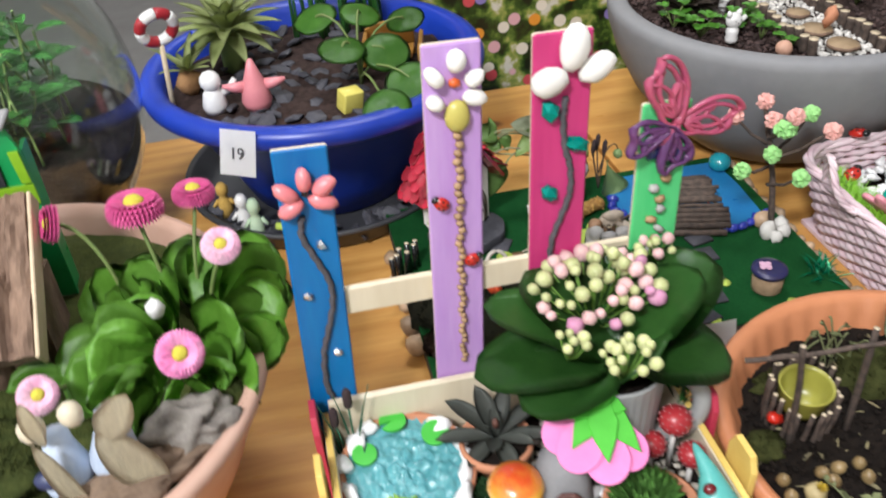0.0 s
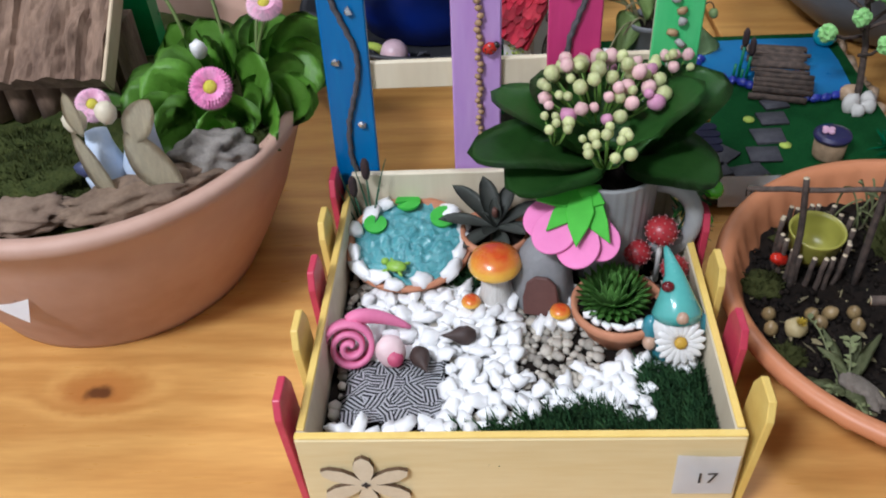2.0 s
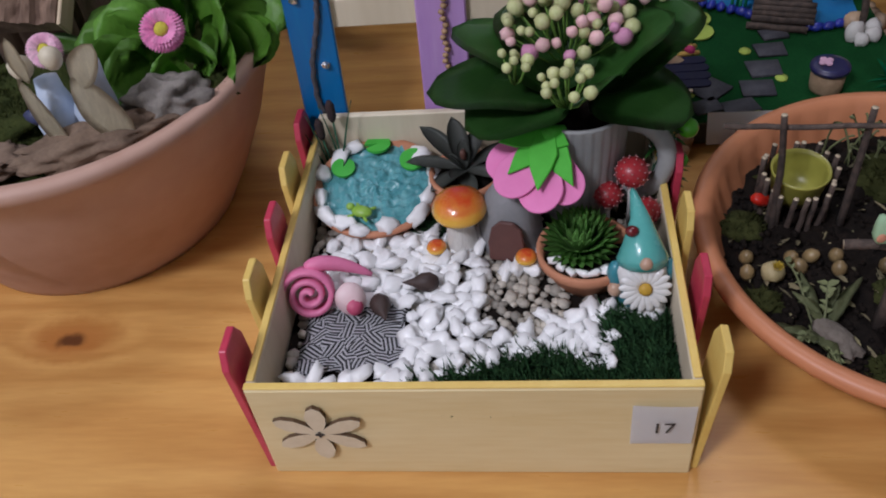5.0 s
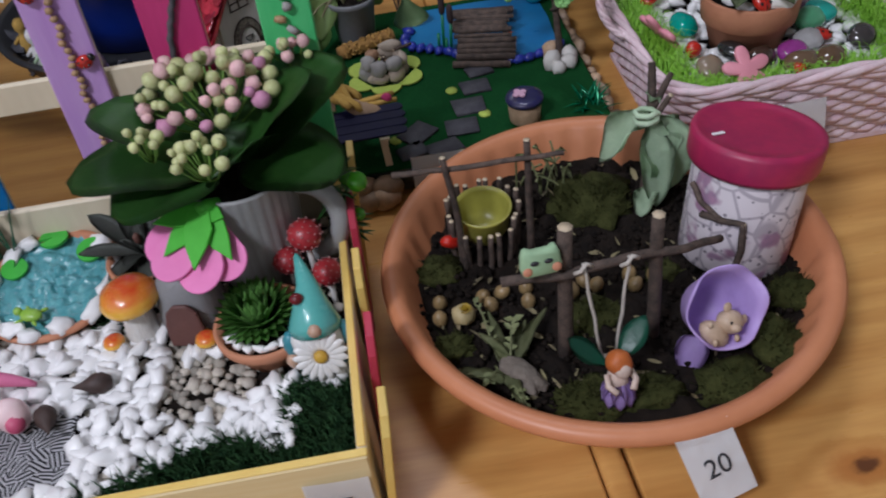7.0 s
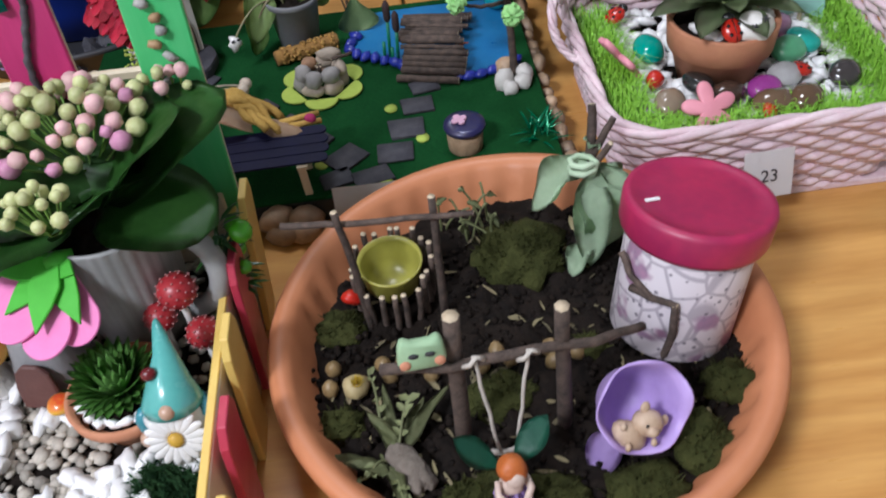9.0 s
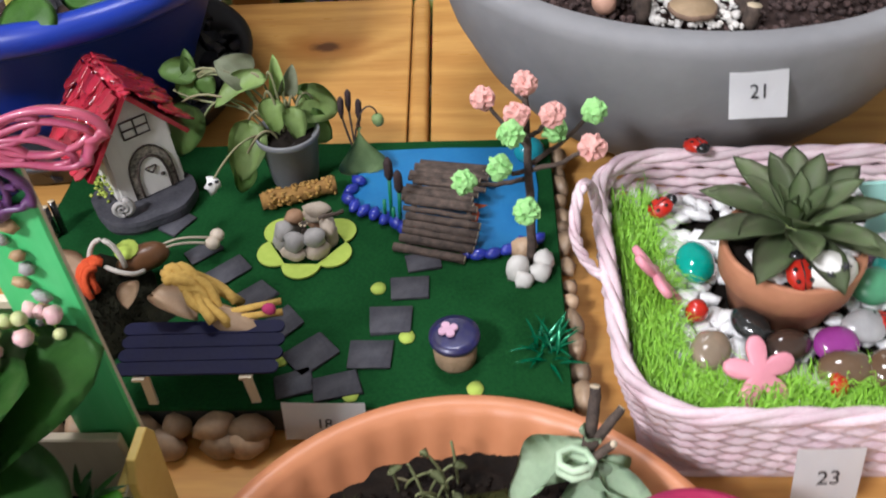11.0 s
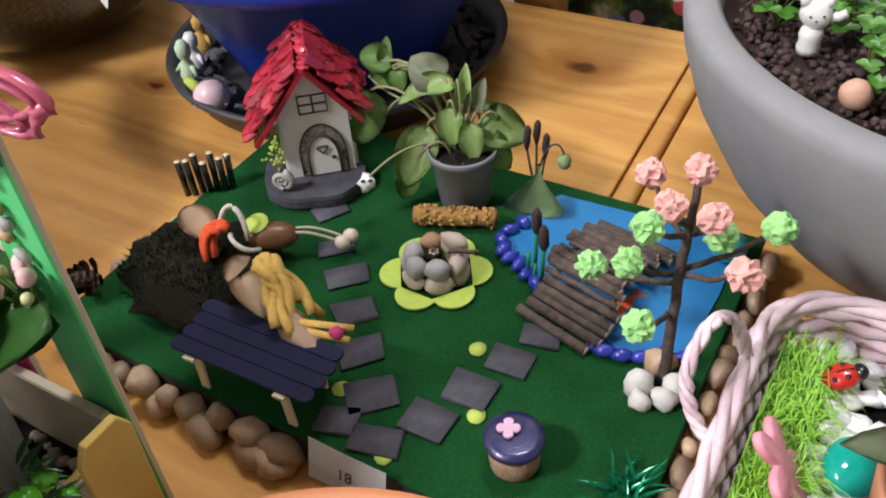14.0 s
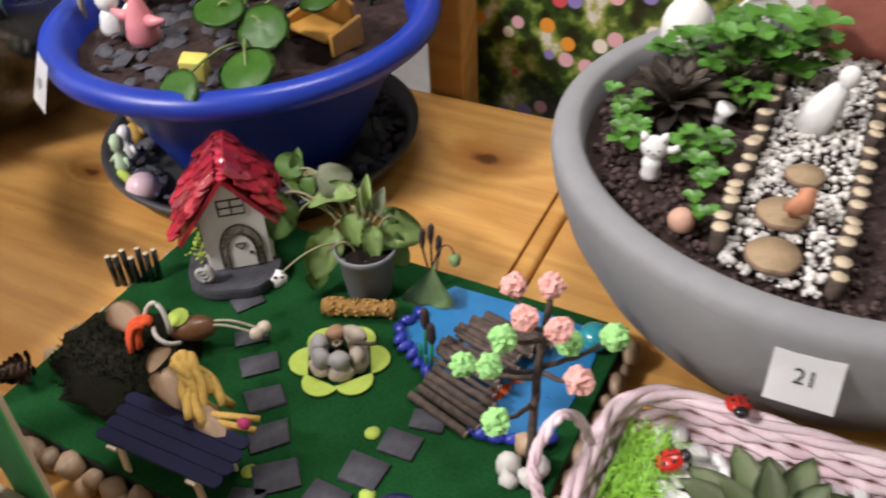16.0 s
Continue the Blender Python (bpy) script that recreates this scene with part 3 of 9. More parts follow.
cord(blue, [(-0.004, 0.270), (-0.006, 0.255), (0.001, 0.235), (0.008, 0.215), (0.008, 0.195), (0.002, 0.17), (-0.003, 0.15), (-0.004, 0.12), (0.0, 0.105)])
for x, z in ((0.006, 0.246), (-0.008, 0.205), (0.007, 0.150), (-0.006, 0.302)):
    if z < 0.3:
        part("stud", blob(0.0038, 0.003, 0.0038, 0.25, 1, int(z * 1000), 3), M_SILVER, blue, "small silvery stud", False, pose(x, -0.0065, z))

stone_petals(purple, 0.0, 0.342, [(0.002, 0.020, 0, 0.0065, 0.0075), (-0.012, 0.011, -40, 0.005, 0.008), (-0.012, -0.006, -70, 0.005, 0.0065),
                                  (0.013, 0.008, 60, 0.005, 0.007), (0.013, -0.005, 100, 0.0055, 0.008)], M_WHITESTONE)
part("centre", blob(0.0045, 0.003, 0.0035, 0.1, 1), M_ORANGEBEAD, purple, m=pose(0.001, -0.007, 0.347))
part("bud", blob(0.0085, 0.005, 0.0115, 0.04, 2), M_YELLOWSTONE, purple, "mustard yellow stone", m=pose(0.002, -0.008, 0.325))
z = 0.311
k = 0
while z > 0.118:
    s = 0.0036 - 0.0010 * (0.311 - z) / 0.2
    part("seed", blob(s, s * 0.8, s * 0.85, 0.12, 1, k), M_SEED, purple, m=pose(0.002 + 0.0012 * math.sin(k * 1.7), -0.0075, z, 0, 20 * math.sin(k), 0))
    z -= s * 1.75
    k += 1
ladybird(-0.010, -0.008, 0.262, 0.0050, pose(0, 0, 0, 90, 0, 0) @ pose(0, 0, 0, 0, 0, 50), purple)
ladybird(0.010, -0.008, 0.213, 0.0050, pose(0, 0, 0, 90, 0, 0) @ pose(0, 0, 0, 0, 0, -60), purple)

stone_petals(pink, 0.004, 0.342, [(0.002, 0.018, 5, 0.010, 0.016), (-0.014, -0.003, 80, 0.010, 0.0125), (0.017, 0.003, 55, 0.009, 0.0135)], M_WHITESTONE, 0.007)
cord(pink, [(0.002, 0.326), (0.001, 0.310), (0.003, 0.290), (0.007, 0.275), (0.008, 0.255), (0.002, 0.235), (-0.004, 0.215), (-0.004, 0.19), (0.0, 0.16), (0.0, 0.12)])
for x, z, a in ((-0.008, 0.318, 70), (0.011, 0.292, 20), (-0.007, 0.256, 60)):
    part("leaf", blob(0.0085, 0.0045, 0.006, 0.15, 1, int(z * 100)), M_TEALGEM, pink, "crumpled teal foil leaf", False, pose(x, -0.008, z, 0, a, 0))

# butterfly cut-out on the green stake
M_BUTTERFLY = mat("pink_purple_paint", (0.50, 0.09, 0.14), (0.38, 0.07, 0.16), 0.3, 35, 0.2, coat=0.3)
M_PURPLE_GL = mat("dark_purple_paint", (0.085, 0.03, 0.12), (0.14, 0.045, 0.14), 0.3, 60, 0.3, coat=0.3)


def curl(ring, k=4):
    """A closed smooth line through the points."""
    n, out = len(ring), []
    for i in range(n):
        p0, p1, p2, p3 = ring[i - 1], ring[i], ring[(i + 1) % n], ring[(i + 2) % n]
        for j in range(k):
            t = j / k
            out.append((p1 * 2 + (p2 - p0) * t + (p0 * 2 - p1 * 5 + p2 * 4 - p3) * t * t + (p1 * 3 - p0 - p2 * 3 + p3) * t ** 3) * 0.5)
    return out + out[:1]


def butterfly(parent, m):
    """Fretwork wings: each wing a rim with inner loops, the lower wings dark purple."""
    b = part("butterfly", blob(0.003, 0.003, 0.018, 0.05, 2), M_BUTTERFLY, parent, "pink and purple fretwork butterfly", m=m)
    for s in (-1, 1):
        up = [(0, 0.004), (0.007, 0.022), (0.020, 0.038), (0.038, 0.046), (0.052, 0.043), (0.048, 0.031), (0.050, 0.020), (0.040, 0.012), (0.026, 0.007), (0.012, 0.0)]
        lo = [(0, 0), (0.014, -0.002), (0.030, -0.007), (0.035, -0.018), (0.027, -0.026), (0.023, -0.037), (0.012, -0.032), (0.004, -0.014)]
        for pts, material, nm in ((up, M_BUTTERFLY, "upper_wing"), (lo, M_PURPLE_GL, "lower_wing")):
            bm = bmesh.new()
            ring = [Vector((p[0], p[1])) for p in pts]
            mid = sum(ring, Vector((0, 0))) / len(ring)
            merge(bm, tube([(s * p.x, 0, p.y) for p in curl(ring)], 0.0046, 6, flat=0.5))
            for e in range(2, len(ring) - 1, 2):
                tip = ring[e].lerp(mid, 0.22)
                a = ring[0].lerp(mid, 0.25)
                side = Vector((-(tip - a).y, (tip - a).x)) * 0.20
                merge(bm, tube([(s * v.x, 0, v.y) for v in curl([a, a.lerp(tip, 0.55) + side, tip, a.lerp(tip, 0.55) - side])], 0.0034, 6, flat=0.6))
            part(nm, bm, material, b)
    return b


butterfly(green, pose(0.003, -0.010, 0.293, 0, 36, 10) @ Matrix.Scale(0.80, 4))
part("berry", blob(0.006, 0.004, 0.0065, 0.06, 2), M_BUTTERFLY, green, m=pose(-0.001, -0.008, 0.284))
for dx, a in ((-0.008, -35), (0.008, 35)):
    part("leaf", blob(0.0072, 0.003, 0.0045, 0.1, 1, 3), mat("navy_gloss", (0.02, 0.03, 0.14), rough=0.25, coat=0.3), green, m=pose(dx, -0.0075, 0.274, 0, a, 0))
for i in range(9):
    part("shell", blob(0.0045, 0.003, 0.0036, 0.3, 1, i, 2.5), M_SEED if i % 2 else M_GREYSTONE, green, "tiny spiral shell", m=pose(0.004 * math.sin(i * 2.2), -0.0075, 0.262 - i * 0.0085, 0, 40 * math.sin(i * 1.3), 0))

# bare wood flower and number card on the front
fl = []
for k in range(6):
    a0 = radians(90 + 60 * k)
    for d, r in ((-30, 0.0055), (-27, 0.0085), (-24, 0.013), (-18, 0.020), (-9, 0.0265), (0, 0.0295), (9, 0.0265), (18, 0.020), (24, 0.013), (27, 0.0085)):
        a = a0 + radians(d)
        fl.append((r * math.cos(a) * 1.08, r * math.sin(a) * 0.94))
wf_bm = flat_shape(fl, 0.0028)
for f in wf_bm.faces:
    f.material_index = 0 if abs(f.normal.y) > 0.5 else 1
part("wooden_flower", wf_bm, (mat("thin_bare_wood", (0.70, 0.62, 0.47), (0.6, 0.51, 0.36), 0.6, 60), mat("scorched_cut_edge", (0.12, 0.07, 0.035), rough=0.8)), crate, "laser-cut bare wood flower", False, pose(0.040, -0.0005, 0.050))
part("flower_hole", flat_shape(petal_outline(4, 0.0012, 0.003), 0.0004), M_INK, crate, smooth=False, m=pose(0.040, -0.0035, 0.050))
number_card("17", pose(0.250, -0.0012, 0.0565, 90), 0.037, 0.040, "white paper card printed 17 on the crate front")


# ---------------------------------------------------------------- the big pots
def ground_disc(r, z, material, sx=1.0, sy=1.0, amp=0.006, freq=30, seed=0, dome=0.0, rings=22, seg=64):
    """An uneven surface of soil inside a pot."""
    bm = bmesh.new()
    rows = [[bm.verts.new((0, 0, z + dome))]]
    for j in range(1, rings + 1):
        q = j / rings
        row = []
        for i in range(seg):
            a = 2 * math.pi * i / seg
            x, y = r * q * sx * math.cos(a), r * q * sy * math.sin(a)
            h = amp * (noise.noise((x * freq + seed, y * freq, 0)) + 0.5 * noise.noise((x * freq * 3, y * freq * 3, seed)))
            row.append(bm.verts.new((x, y, z + h + dome * (1 - q * q))))
        rows.append(row)
    for a, b in zip(rows, rows[1:]):
        for i in range(seg):
            k = (i + 1) % seg
            bm.faces.new((a[0], b[i], b[k]) if len(a) == 1 else (a[i], b[i], b[k], a[k]))
    return bm


# salmon clay bowl with the daisies
bowl = thing("clay_bowl", -0.212, 0.305, 0, "large salmon clay bowl planted with pink daisies", "pot", rz=-68)
clay = lathe([(0.0, 0.006), (0.124, 0.004), (0.131, 0.0), (0.134, 0.006), (0.150, 0.035), (0.171, 0.08), (0.186, 0.125), (0.193, 0.152), (0.200, 0.157), (0.2005, 0.164), (0.198, 0.168), (0.190, 0.168), (0.186, 0.160), (0.178, 0.13), (0.16, 0.08)], 72, 1.065, 0.905)
for v in clay.verts:
    k = max(0.0, 1 - v.co.z / 0.168)
    v.co.x = v.co.x * (1 - 0.10 * k) + 0.009 * k
    v.co.y = v.co.y * (1 + 0.04 * k) - 0.016 * k
part("body", clay, M_TERRA_SALMON, bowl)
part("soil", ground_disc(0.180, 0.146, M_SOIL, 1.065, 0.905, 0.010, 22, 3, 0.012), M_MOSS, bowl, "mossy soil")

# orange plastic bowl
tub = thing("oval_planter", 0.447, 0.156, 0, "oval terracotta-orange plastic planter with a fairy garden", "pot", rz=4)
tub_bm = lathe([(0.0, 0.004), (0.094, 0.003), (0.100, 0.0), (0.106, 0.003), (0.120, 0.018), (0.135, 0.038), (0.140, 0.045), (0.1435, 0.046), (0.149, 0.050), (0.1535, 0.055), (0.155, 0.060), (0.152, 0.065), (0.145, 0.065), (0.140, 0.060), (0.136, 0.048), (0.125, 0.025)], 240, 1.02, 1.045)
for v in tub_bm.verts:
    flute = 0.0028 * max(0.0, 1 - abs(v.co.z - 0.046) / 0.008) * (1 if math.hypot(v.co.x, v.co.y) > 0.139 else 0)
    k = 1 + flute * math.cos(40 * math.atan2(v.co.y, v.co.x)) / 0.15
    v.co.x, v.co.y = v.co.x * k, v.co.y * k
part("body", tub_bm, M_ORANGE_PLASTIC, tub)
part("soil", ground_disc(0.135, 0.036, M_SOIL, 1.03, 1.055, 0.007, 75, 11, 0.003, 48, 120), M_SOIL, tub, "black potting soil")

# cobalt blue pot on a charcoal saucer
saucer = thing("pot_saucer", 0.045, 0.757, 0, "charcoal plastic saucer filled with slate chips", "saucer")
part("dish", lathe([(0.0, 0.003), (0.145, 0.003), (0.15, 0.0), (0.156, 0.004), (0.168, 0.026), (0.174, 0.030), (0.175, 0.034), (0.172, 0.036), (0.166, 0.033), (0.158, 0.018), (0.14, 0.010), (0.0, 0.010)], 72), M_DARKGREY, saucer)
bluepot = thing("blue_pot", 0.050, 0.757, 0.010, "glossy cobalt blue plastic pot with a thick rim", "pot")
part("body", lathe([(0.0, 0.003), (0.094, 0.0), (0.101, 0.003), (0.118, 0.04), (0.143, 0.09), (0.166, 0.128), (0.179, 0.140), (0.192, 0.141), (0.199, 0.147), (0.201, 0.155), (0.198, 0.163), (0.188, 0.167), (0.178, 0.164), (0.173, 0.155), (0.165, 0.13)], 96), M_BLUE_GLAZE, bluepot)
part("soil", ground_disc(0.168, 0.138, M_SOIL, 1, 1, 0.006, 40, 5, 0.004), M_GREYBARK, bluepot, "dark soil")

# grey fibre-concrete bowl
greypot = thing("concrete_bowl", 0.634, 0.722, 0, "large round grey fibre-concrete bowl with pitted sides", "pot")
part("body", lathe([(0.0, 0.004), (0.085, 0.003), (0.10, 0.0), (0.115, 0.006), (0.150, 0.035), (0.182, 0.075), (0.205, 0.118), (0.217, 0.155), (0.2195, 0.172), (0.2185, 0.180), (0.214, 0.184), (0.201, 0.185), (0.197, 0.182), (0.194, 0.165), (0.18, 0.12)], 96), M_CONCRETE, greypot)
part("soil", ground_disc(0.193, 0.165, M_GREYBARK, 1, 1, 0.006, 50, 8, 0.006, 36, 90), M_GREYBARK, greypot, "grey-brown bark soil")

# felt board with the little house
board = thing("felt_board", label="dark green felt board edged with glued river stones", category="model board")
M_FELT = mat("dark_green_felt", (0.0045, 0.042, 0.011), (0.010, 0.070, 0.018), 0.95, 400, 0.5, 900, fine=60, spec=0.08)
M_BOARDEDGE = mat("black_board_edge", (0.03, 0.032, 0.03), rough=0.7)
part("base", box(0.10, 0.512, 0.332, 0.618, 0.004, 0.027, 0.001, 1), M_BOARDEDGE, board, smooth=False)
part("felt", box(0.099, 0.513, 0.331, 0.619, 0.0272, 0.0302, 0.001, 1), M_FELT, board, smooth=False)


# ---------------------------------------------------------------- in the crate
def aim(base, tip, up=(0, 0, 1), roll=0):
    """The pose whose y axis runs from base to tip and whose z axis is near up; and the length."""
    a, b = Vector(base), Vector(tip)
    y = (b - a).normalized()
    x = y.cross(Vector(up))
    x = x.normalized() if x.length > 1e-4 else Vector((1, 0, 0))
    z = x.cross(y)
    m = Matrix((x, y, z)).transposed().to_4x4()
    m.translation = a
    return m @ pose(0, 0, 0, 0, roll, 0), (b - a).length


def grow(parent, base, tip, width, material, name="leaf", bend=0.5, up=(0, 0, 1), roll=0, cup=0.25, thick=0.0008, base_w=0.7, full=0.6, wave=0.0, n=8):
    m, d = aim(base, tip, up, roll)
    k = 1 + bend * bend * 0.05
    return part(name, leaf(d * k, width, bend, cup, n, 1.0, base_w, thick, wave, 0.0, full), material, parent, m=m @ pose(0, 0, 0, math.degrees(bend) / 2))


def scatter(rnd, inside, n, gap, box_, tries=40):
    """Places in the plan, none nearer than gap to another, where inside(x, y) holds."""
    got = []
    x0, x1, y0, y1 = box_
    for _ in range(n * tries):
        x, y = rnd.uniform(x0, x1), rnd.uniform(y0, y1)
        if inside(x, y) and all((x - a) ** 2 + (y - b) ** 2 > gap * gap for a, b in got):
            got.append((x, y))
            if len(got) >= n:
                break
    return got


def stones_mesh(spots, size, rnd, z, material, flat=0.6, sub=1, jitter=0.4):
    """Many small stones in one mesh."""
    bm = bmesh.new()
    for i, (x, y) in enumerate(spots):
        s = size * rnd.uniform(1 - jitter, 1 + jitter)
        zz = z(x, y) if callable(z) else z
        merge(bm, blob(s, s * rnd.uniform(0.7, 1), s * flat, 0.22, sub, i % 97), Matrix.Translation((x, y, zz)) @ Euler((rnd.uniform(-0.4, 0.4), rnd.uniform(-0.4, 0.4), rnd.uniform(0, 6))).to_matrix().to_4x4())
    return bm


def tufts(spots, rnd, height, blades, spread, z, width=0.0009):
    """Small upright blades of moss or grass in one mesh."""
    bm = bmesh.new()
    for x, y in spots:
        zz = z(x, y) if callable(z) else z
        for _ in range(blades):
            a, lean, h = rnd.uniform(0, 6.283), rnd.uniform(0.1, 1.0) * spread, height * rnd.uniform(0.5, 1.2)
            dx, dy = math.cos(a), math.sin(a)
            px, py = x + rnd.uniform(-1, 1) * height * 0.3, y + rnd.uniform(-1, 1) * height * 0.3
            v = [bm.verts.new((px - dy * width, py + dx * width, zz - 0.001)), bm.verts.new((px + dy * width, py - dx * width, zz - 0.001)),
                 bm.verts.new((px + dx * lean * h * 0.5 + dy * width * 0.8, py + dy * lean * h * 0.5 - dx * width * 0.8, zz + h * 0.65)),
                 bm.verts.new((px + dx * lean * h, py + dy * lean * h, zz + h))]
            bm.faces.new((v[0], v[1], v[2]))
            bm.faces.new((v[0], v[2], v[3]))
    return bm


rnd = random.Random(17)
BED = 0.052
tagged(part("crate_soil", box(0.0066, CW - 0.0066, 0.0066, 0.2545, 0.0085, BED), M_SOIL, smooth=False), "dark potting soil filling the wooden crate", "soil", kind="stuff")
IN_X0, IN_X1, IN_Y0, IN_Y1 = 0.011, 0.260, 0.011, 0.250


def in_cloth(x, y):
    return 0.016 < x < 0.090 and 0.036 < y < 0.098 and y > 0.036 + 0.2 * max(0, x - 0.06)


def in_moss(x, y):
    return ((y < 0.042 + 0.012 * math.sin(x * 45) and x > 0.098) or (x > 0.222 and y < 0.086)) or (x - 0.104) ** 2 + (y - 0.182) ** 2 < 0.013 ** 2


def in_gravel(x, y):
    return ((x - 0.167) / 0.030) ** 2 + ((y - 0.103) / 0.035) ** 2 < 1 or (0.135 < x < 0.16 and 0.125 < y < 0.16) or x < 0.018


spots = scatter(rnd, lambda x, y: not in_cloth(x, y) and (in_gravel(x, y) or rnd.random() < 0.35), 900, 0.0040, (IN_X0, IN_X1, IN_Y0, IN_Y1), 14)
tagged(part("gravel", stones_mesh(spots, 0.0042, rnd, BED + 0.002, M_GRAVEL), M_GRAVEL), "beige and grey aquarium gravel in the crate", "gravel", kind="stuff")

bed = thing("pebble_bed", label="bed of smooth white pebbles in the crate", category="pebbles")
protos = [mesh_of(blob(0.0088 * a, 0.0070 * b, 0.0046 * c, 0.34, 2, k, 1.7), M_PEBBLE) for k, (a, b, c) in enumerate(
    [(1, 1, 1), (1.15, 0.9, 1), (0.85, 0.85, 1.1), (1.2, 0.75, 0.9), (0.95, 1.05, 0.8), (1.05, 0.7, 1.1), (0.8, 0.95, 1), (1.1, 1.0, 0.85)])]
whites = scatter(rnd, lambda x, y: not in_cloth(x, y) and not in_moss(x, y) and (not in_gravel(x, y) or rnd.random() < 0.004)
                 and y < 0.165 and not (x < 0.10 and y > 0.169) and not (x > 0.19 and y > 0.09), 300, 0.0084, (0.02, 0.258, 0.014, 0.17), 60)
for x, y in whites:
    part("pebble", rnd.choice(protos), M_PEBBLE, bed, m=pose(x, y, BED + rnd.uniform(0.003, 0.0095), rnd.uniform(-38, 38), rnd.uniform(-38, 38), rnd.uniform(0, 360)))

moss_spots = scatter(rnd, in_moss, 420, 0.0030, (0.095, 0.262, 0.011, 0.088), 20) + scatter(random.Random(9), in_moss, 40, 0.0030, (0.090, 0.118, 0.168, 0.196), 20)
moss = tufts(moss_spots, rnd, 0.0105, 20, 1.3, BED + 0.002, 0.0008)
tagged(part("moss", moss, M_MOSS_DEEP), "dark green preserved moss along the crate front", "moss", kind="stuff")

M_STRIPE = bpy.data.materials.new("striped_cloth")
M_STRIPE.use_nodes = True
nt = M_STRIPE.node_tree
wv, tco, vor = nt.nodes.new("ShaderNodeTexWave"), nt.nodes.new("ShaderNodeTexCoord"), nt.nodes.new("ShaderNodeTexVoronoi")
wv.wave_type, wv.bands_direction = "BANDS", "X"
vor.inputs["Scale"].default_value = 105
wv.inputs["Scale"].default_value = 0.75
nt.links.new(tco.outputs["Object"], vor.inputs["Vector"])
sb = nt.nodes.new("ShaderNodeVectorMath")
sb.operation = "SUBTRACT"
nt.links.new(tco.outputs["Object"], sb.inputs[0])
nt.links.new(vor.outputs["Position"], sb.inputs[1])
dv = nt.nodes.new("ShaderNodeVectorMath")
dv.operation = "SCALE"
dv.inputs["Scale"].default_value = 150
turn = nt.nodes.new("ShaderNodeVectorRotate")
turn.rotation_type = "Z_AXIS"
cell, ang = nt.nodes.new("ShaderNodeSeparateColor"), nt.nodes.new("ShaderNodeMath")
ang.operation = "MULTIPLY"
ang.inputs[1].default_value = 6.283
nt.links.new(vor.outputs["Color"], cell.inputs[0])
nt.links.new(cell.outputs[0], ang.inputs[0])
nt.links.new(sb.outputs[0], turn.inputs["Vector"])
nt.links.new(ang.outputs[0], turn.inputs["Angle"])
nt.links.new(turn.outputs[0], dv.inputs[0])
nt.links.new(dv.outputs[0], wv.inputs["Vector"])
cr = nt.nodes.new("ShaderNodeMix")
cr.data_type = "RGBA"
cr.inputs[6].default_value, cr.inputs[7].default_value = (0.02, 0.02, 0.025, 1), (0.72, 0.72, 0.75, 1)
hard = nt.nodes.new("ShaderNodeMapRange")
hard.inputs[1].default_value, hard.inputs[2].default_value = 0.38, 0.62
nt.links.new(wv.outputs["Fac"], hard.inputs[0])
nt.links.new(hard.outputs[0], cr.inputs[0])
nt.links.new(cr.outputs[2], nt.nodes["Principled BSDF"].inputs["Base Color"])
nt.nodes["Principled BSDF"].inputs["Roughness"].default_value = 0.85
bm = bmesh.new()
gv = {}
for i in range(16):
    for j in range(14):
        x, y = 0.018 + 0.072 * i / 15, 0.038 + 0.056 * j / 13
        gv[i, j] = bm.verts.new((x + 0.004 * noise.noise((x * 60, y * 60, 1)), y + 0.004 * noise.noise((x * 60, y * 60, 5)) + 0.12 * (x - 0.05), BED + 0.006 + 0.003 * noise.noise((x * 80, y * 80, 2))))
for i in range(15):
    for j in range(13):
        bm.faces.new((gv[i, j], gv[i + 1, j], gv[i + 1, j + 1], gv[i, j + 1]))
bmesh.ops.solidify(bm, geom=bm.faces[:], thickness=0.0012)
tagged(part("cloth_patch", bm, M_STRIPE), "black and white striped cloth patch under the clay snail", "cloth")

# pond in a terracotta saucer
pond = thing("pond_saucer", 0.055, 0.210, BED + 0.003, "terracotta saucer made into a blue glitter pond", "toy pond", rx=7)
pond.scale = (1.10, 1.10, 1.10)
part("saucer", lathe([(0, 0.002), (0.036, 0.0), (0.044, 0.013), (0.047, 0.015), (0.046, 0.018), (0.042, 0.017), (0.04, 0.012), (0, 0.011)], 48), M_TERRA, pond)
M_WATER = mat("turquoise_glitter_gel", (0.06, 0.25, 0.28), (0.15, 0.40, 0.42), 0.25, 90, 0.8, 140, coat=0.3)
part("water", ground_disc(0.042, 0.0150, None, 1, 1, 0.0042, 210, 4, 0.001, 26, 72), M_WATER, pond, "turquoise glitter gel")
for k in range(15):
    a = 2 * math.pi * k / 15 + 0.1 * math.sin(k * 5)
    if k in (3, 4):
        continue
    r = 0.0415 + 0.004 * math.sin(k * 3.1)
    s = 0.85 + 0.3 * abs(math.sin(k * 2.3))
    part("pebble", rnd.choice(protos), M_PEBBLE, pond, m=pose(r * math.cos(a), r * math.sin(a), 0.0185, rnd.uniform(-15, 15), rnd.uniform(-15, 15), math.degrees(a) + 90) @ Matrix.Diagonal((0.92 * s, 0.90 * s, 0.95, 1)))
M_LILY = mat("lime_foam_sheet", (0.06, 0.46, 0.045), (0.05, 0.40, 0.04), 0.5, 60, 0.05)
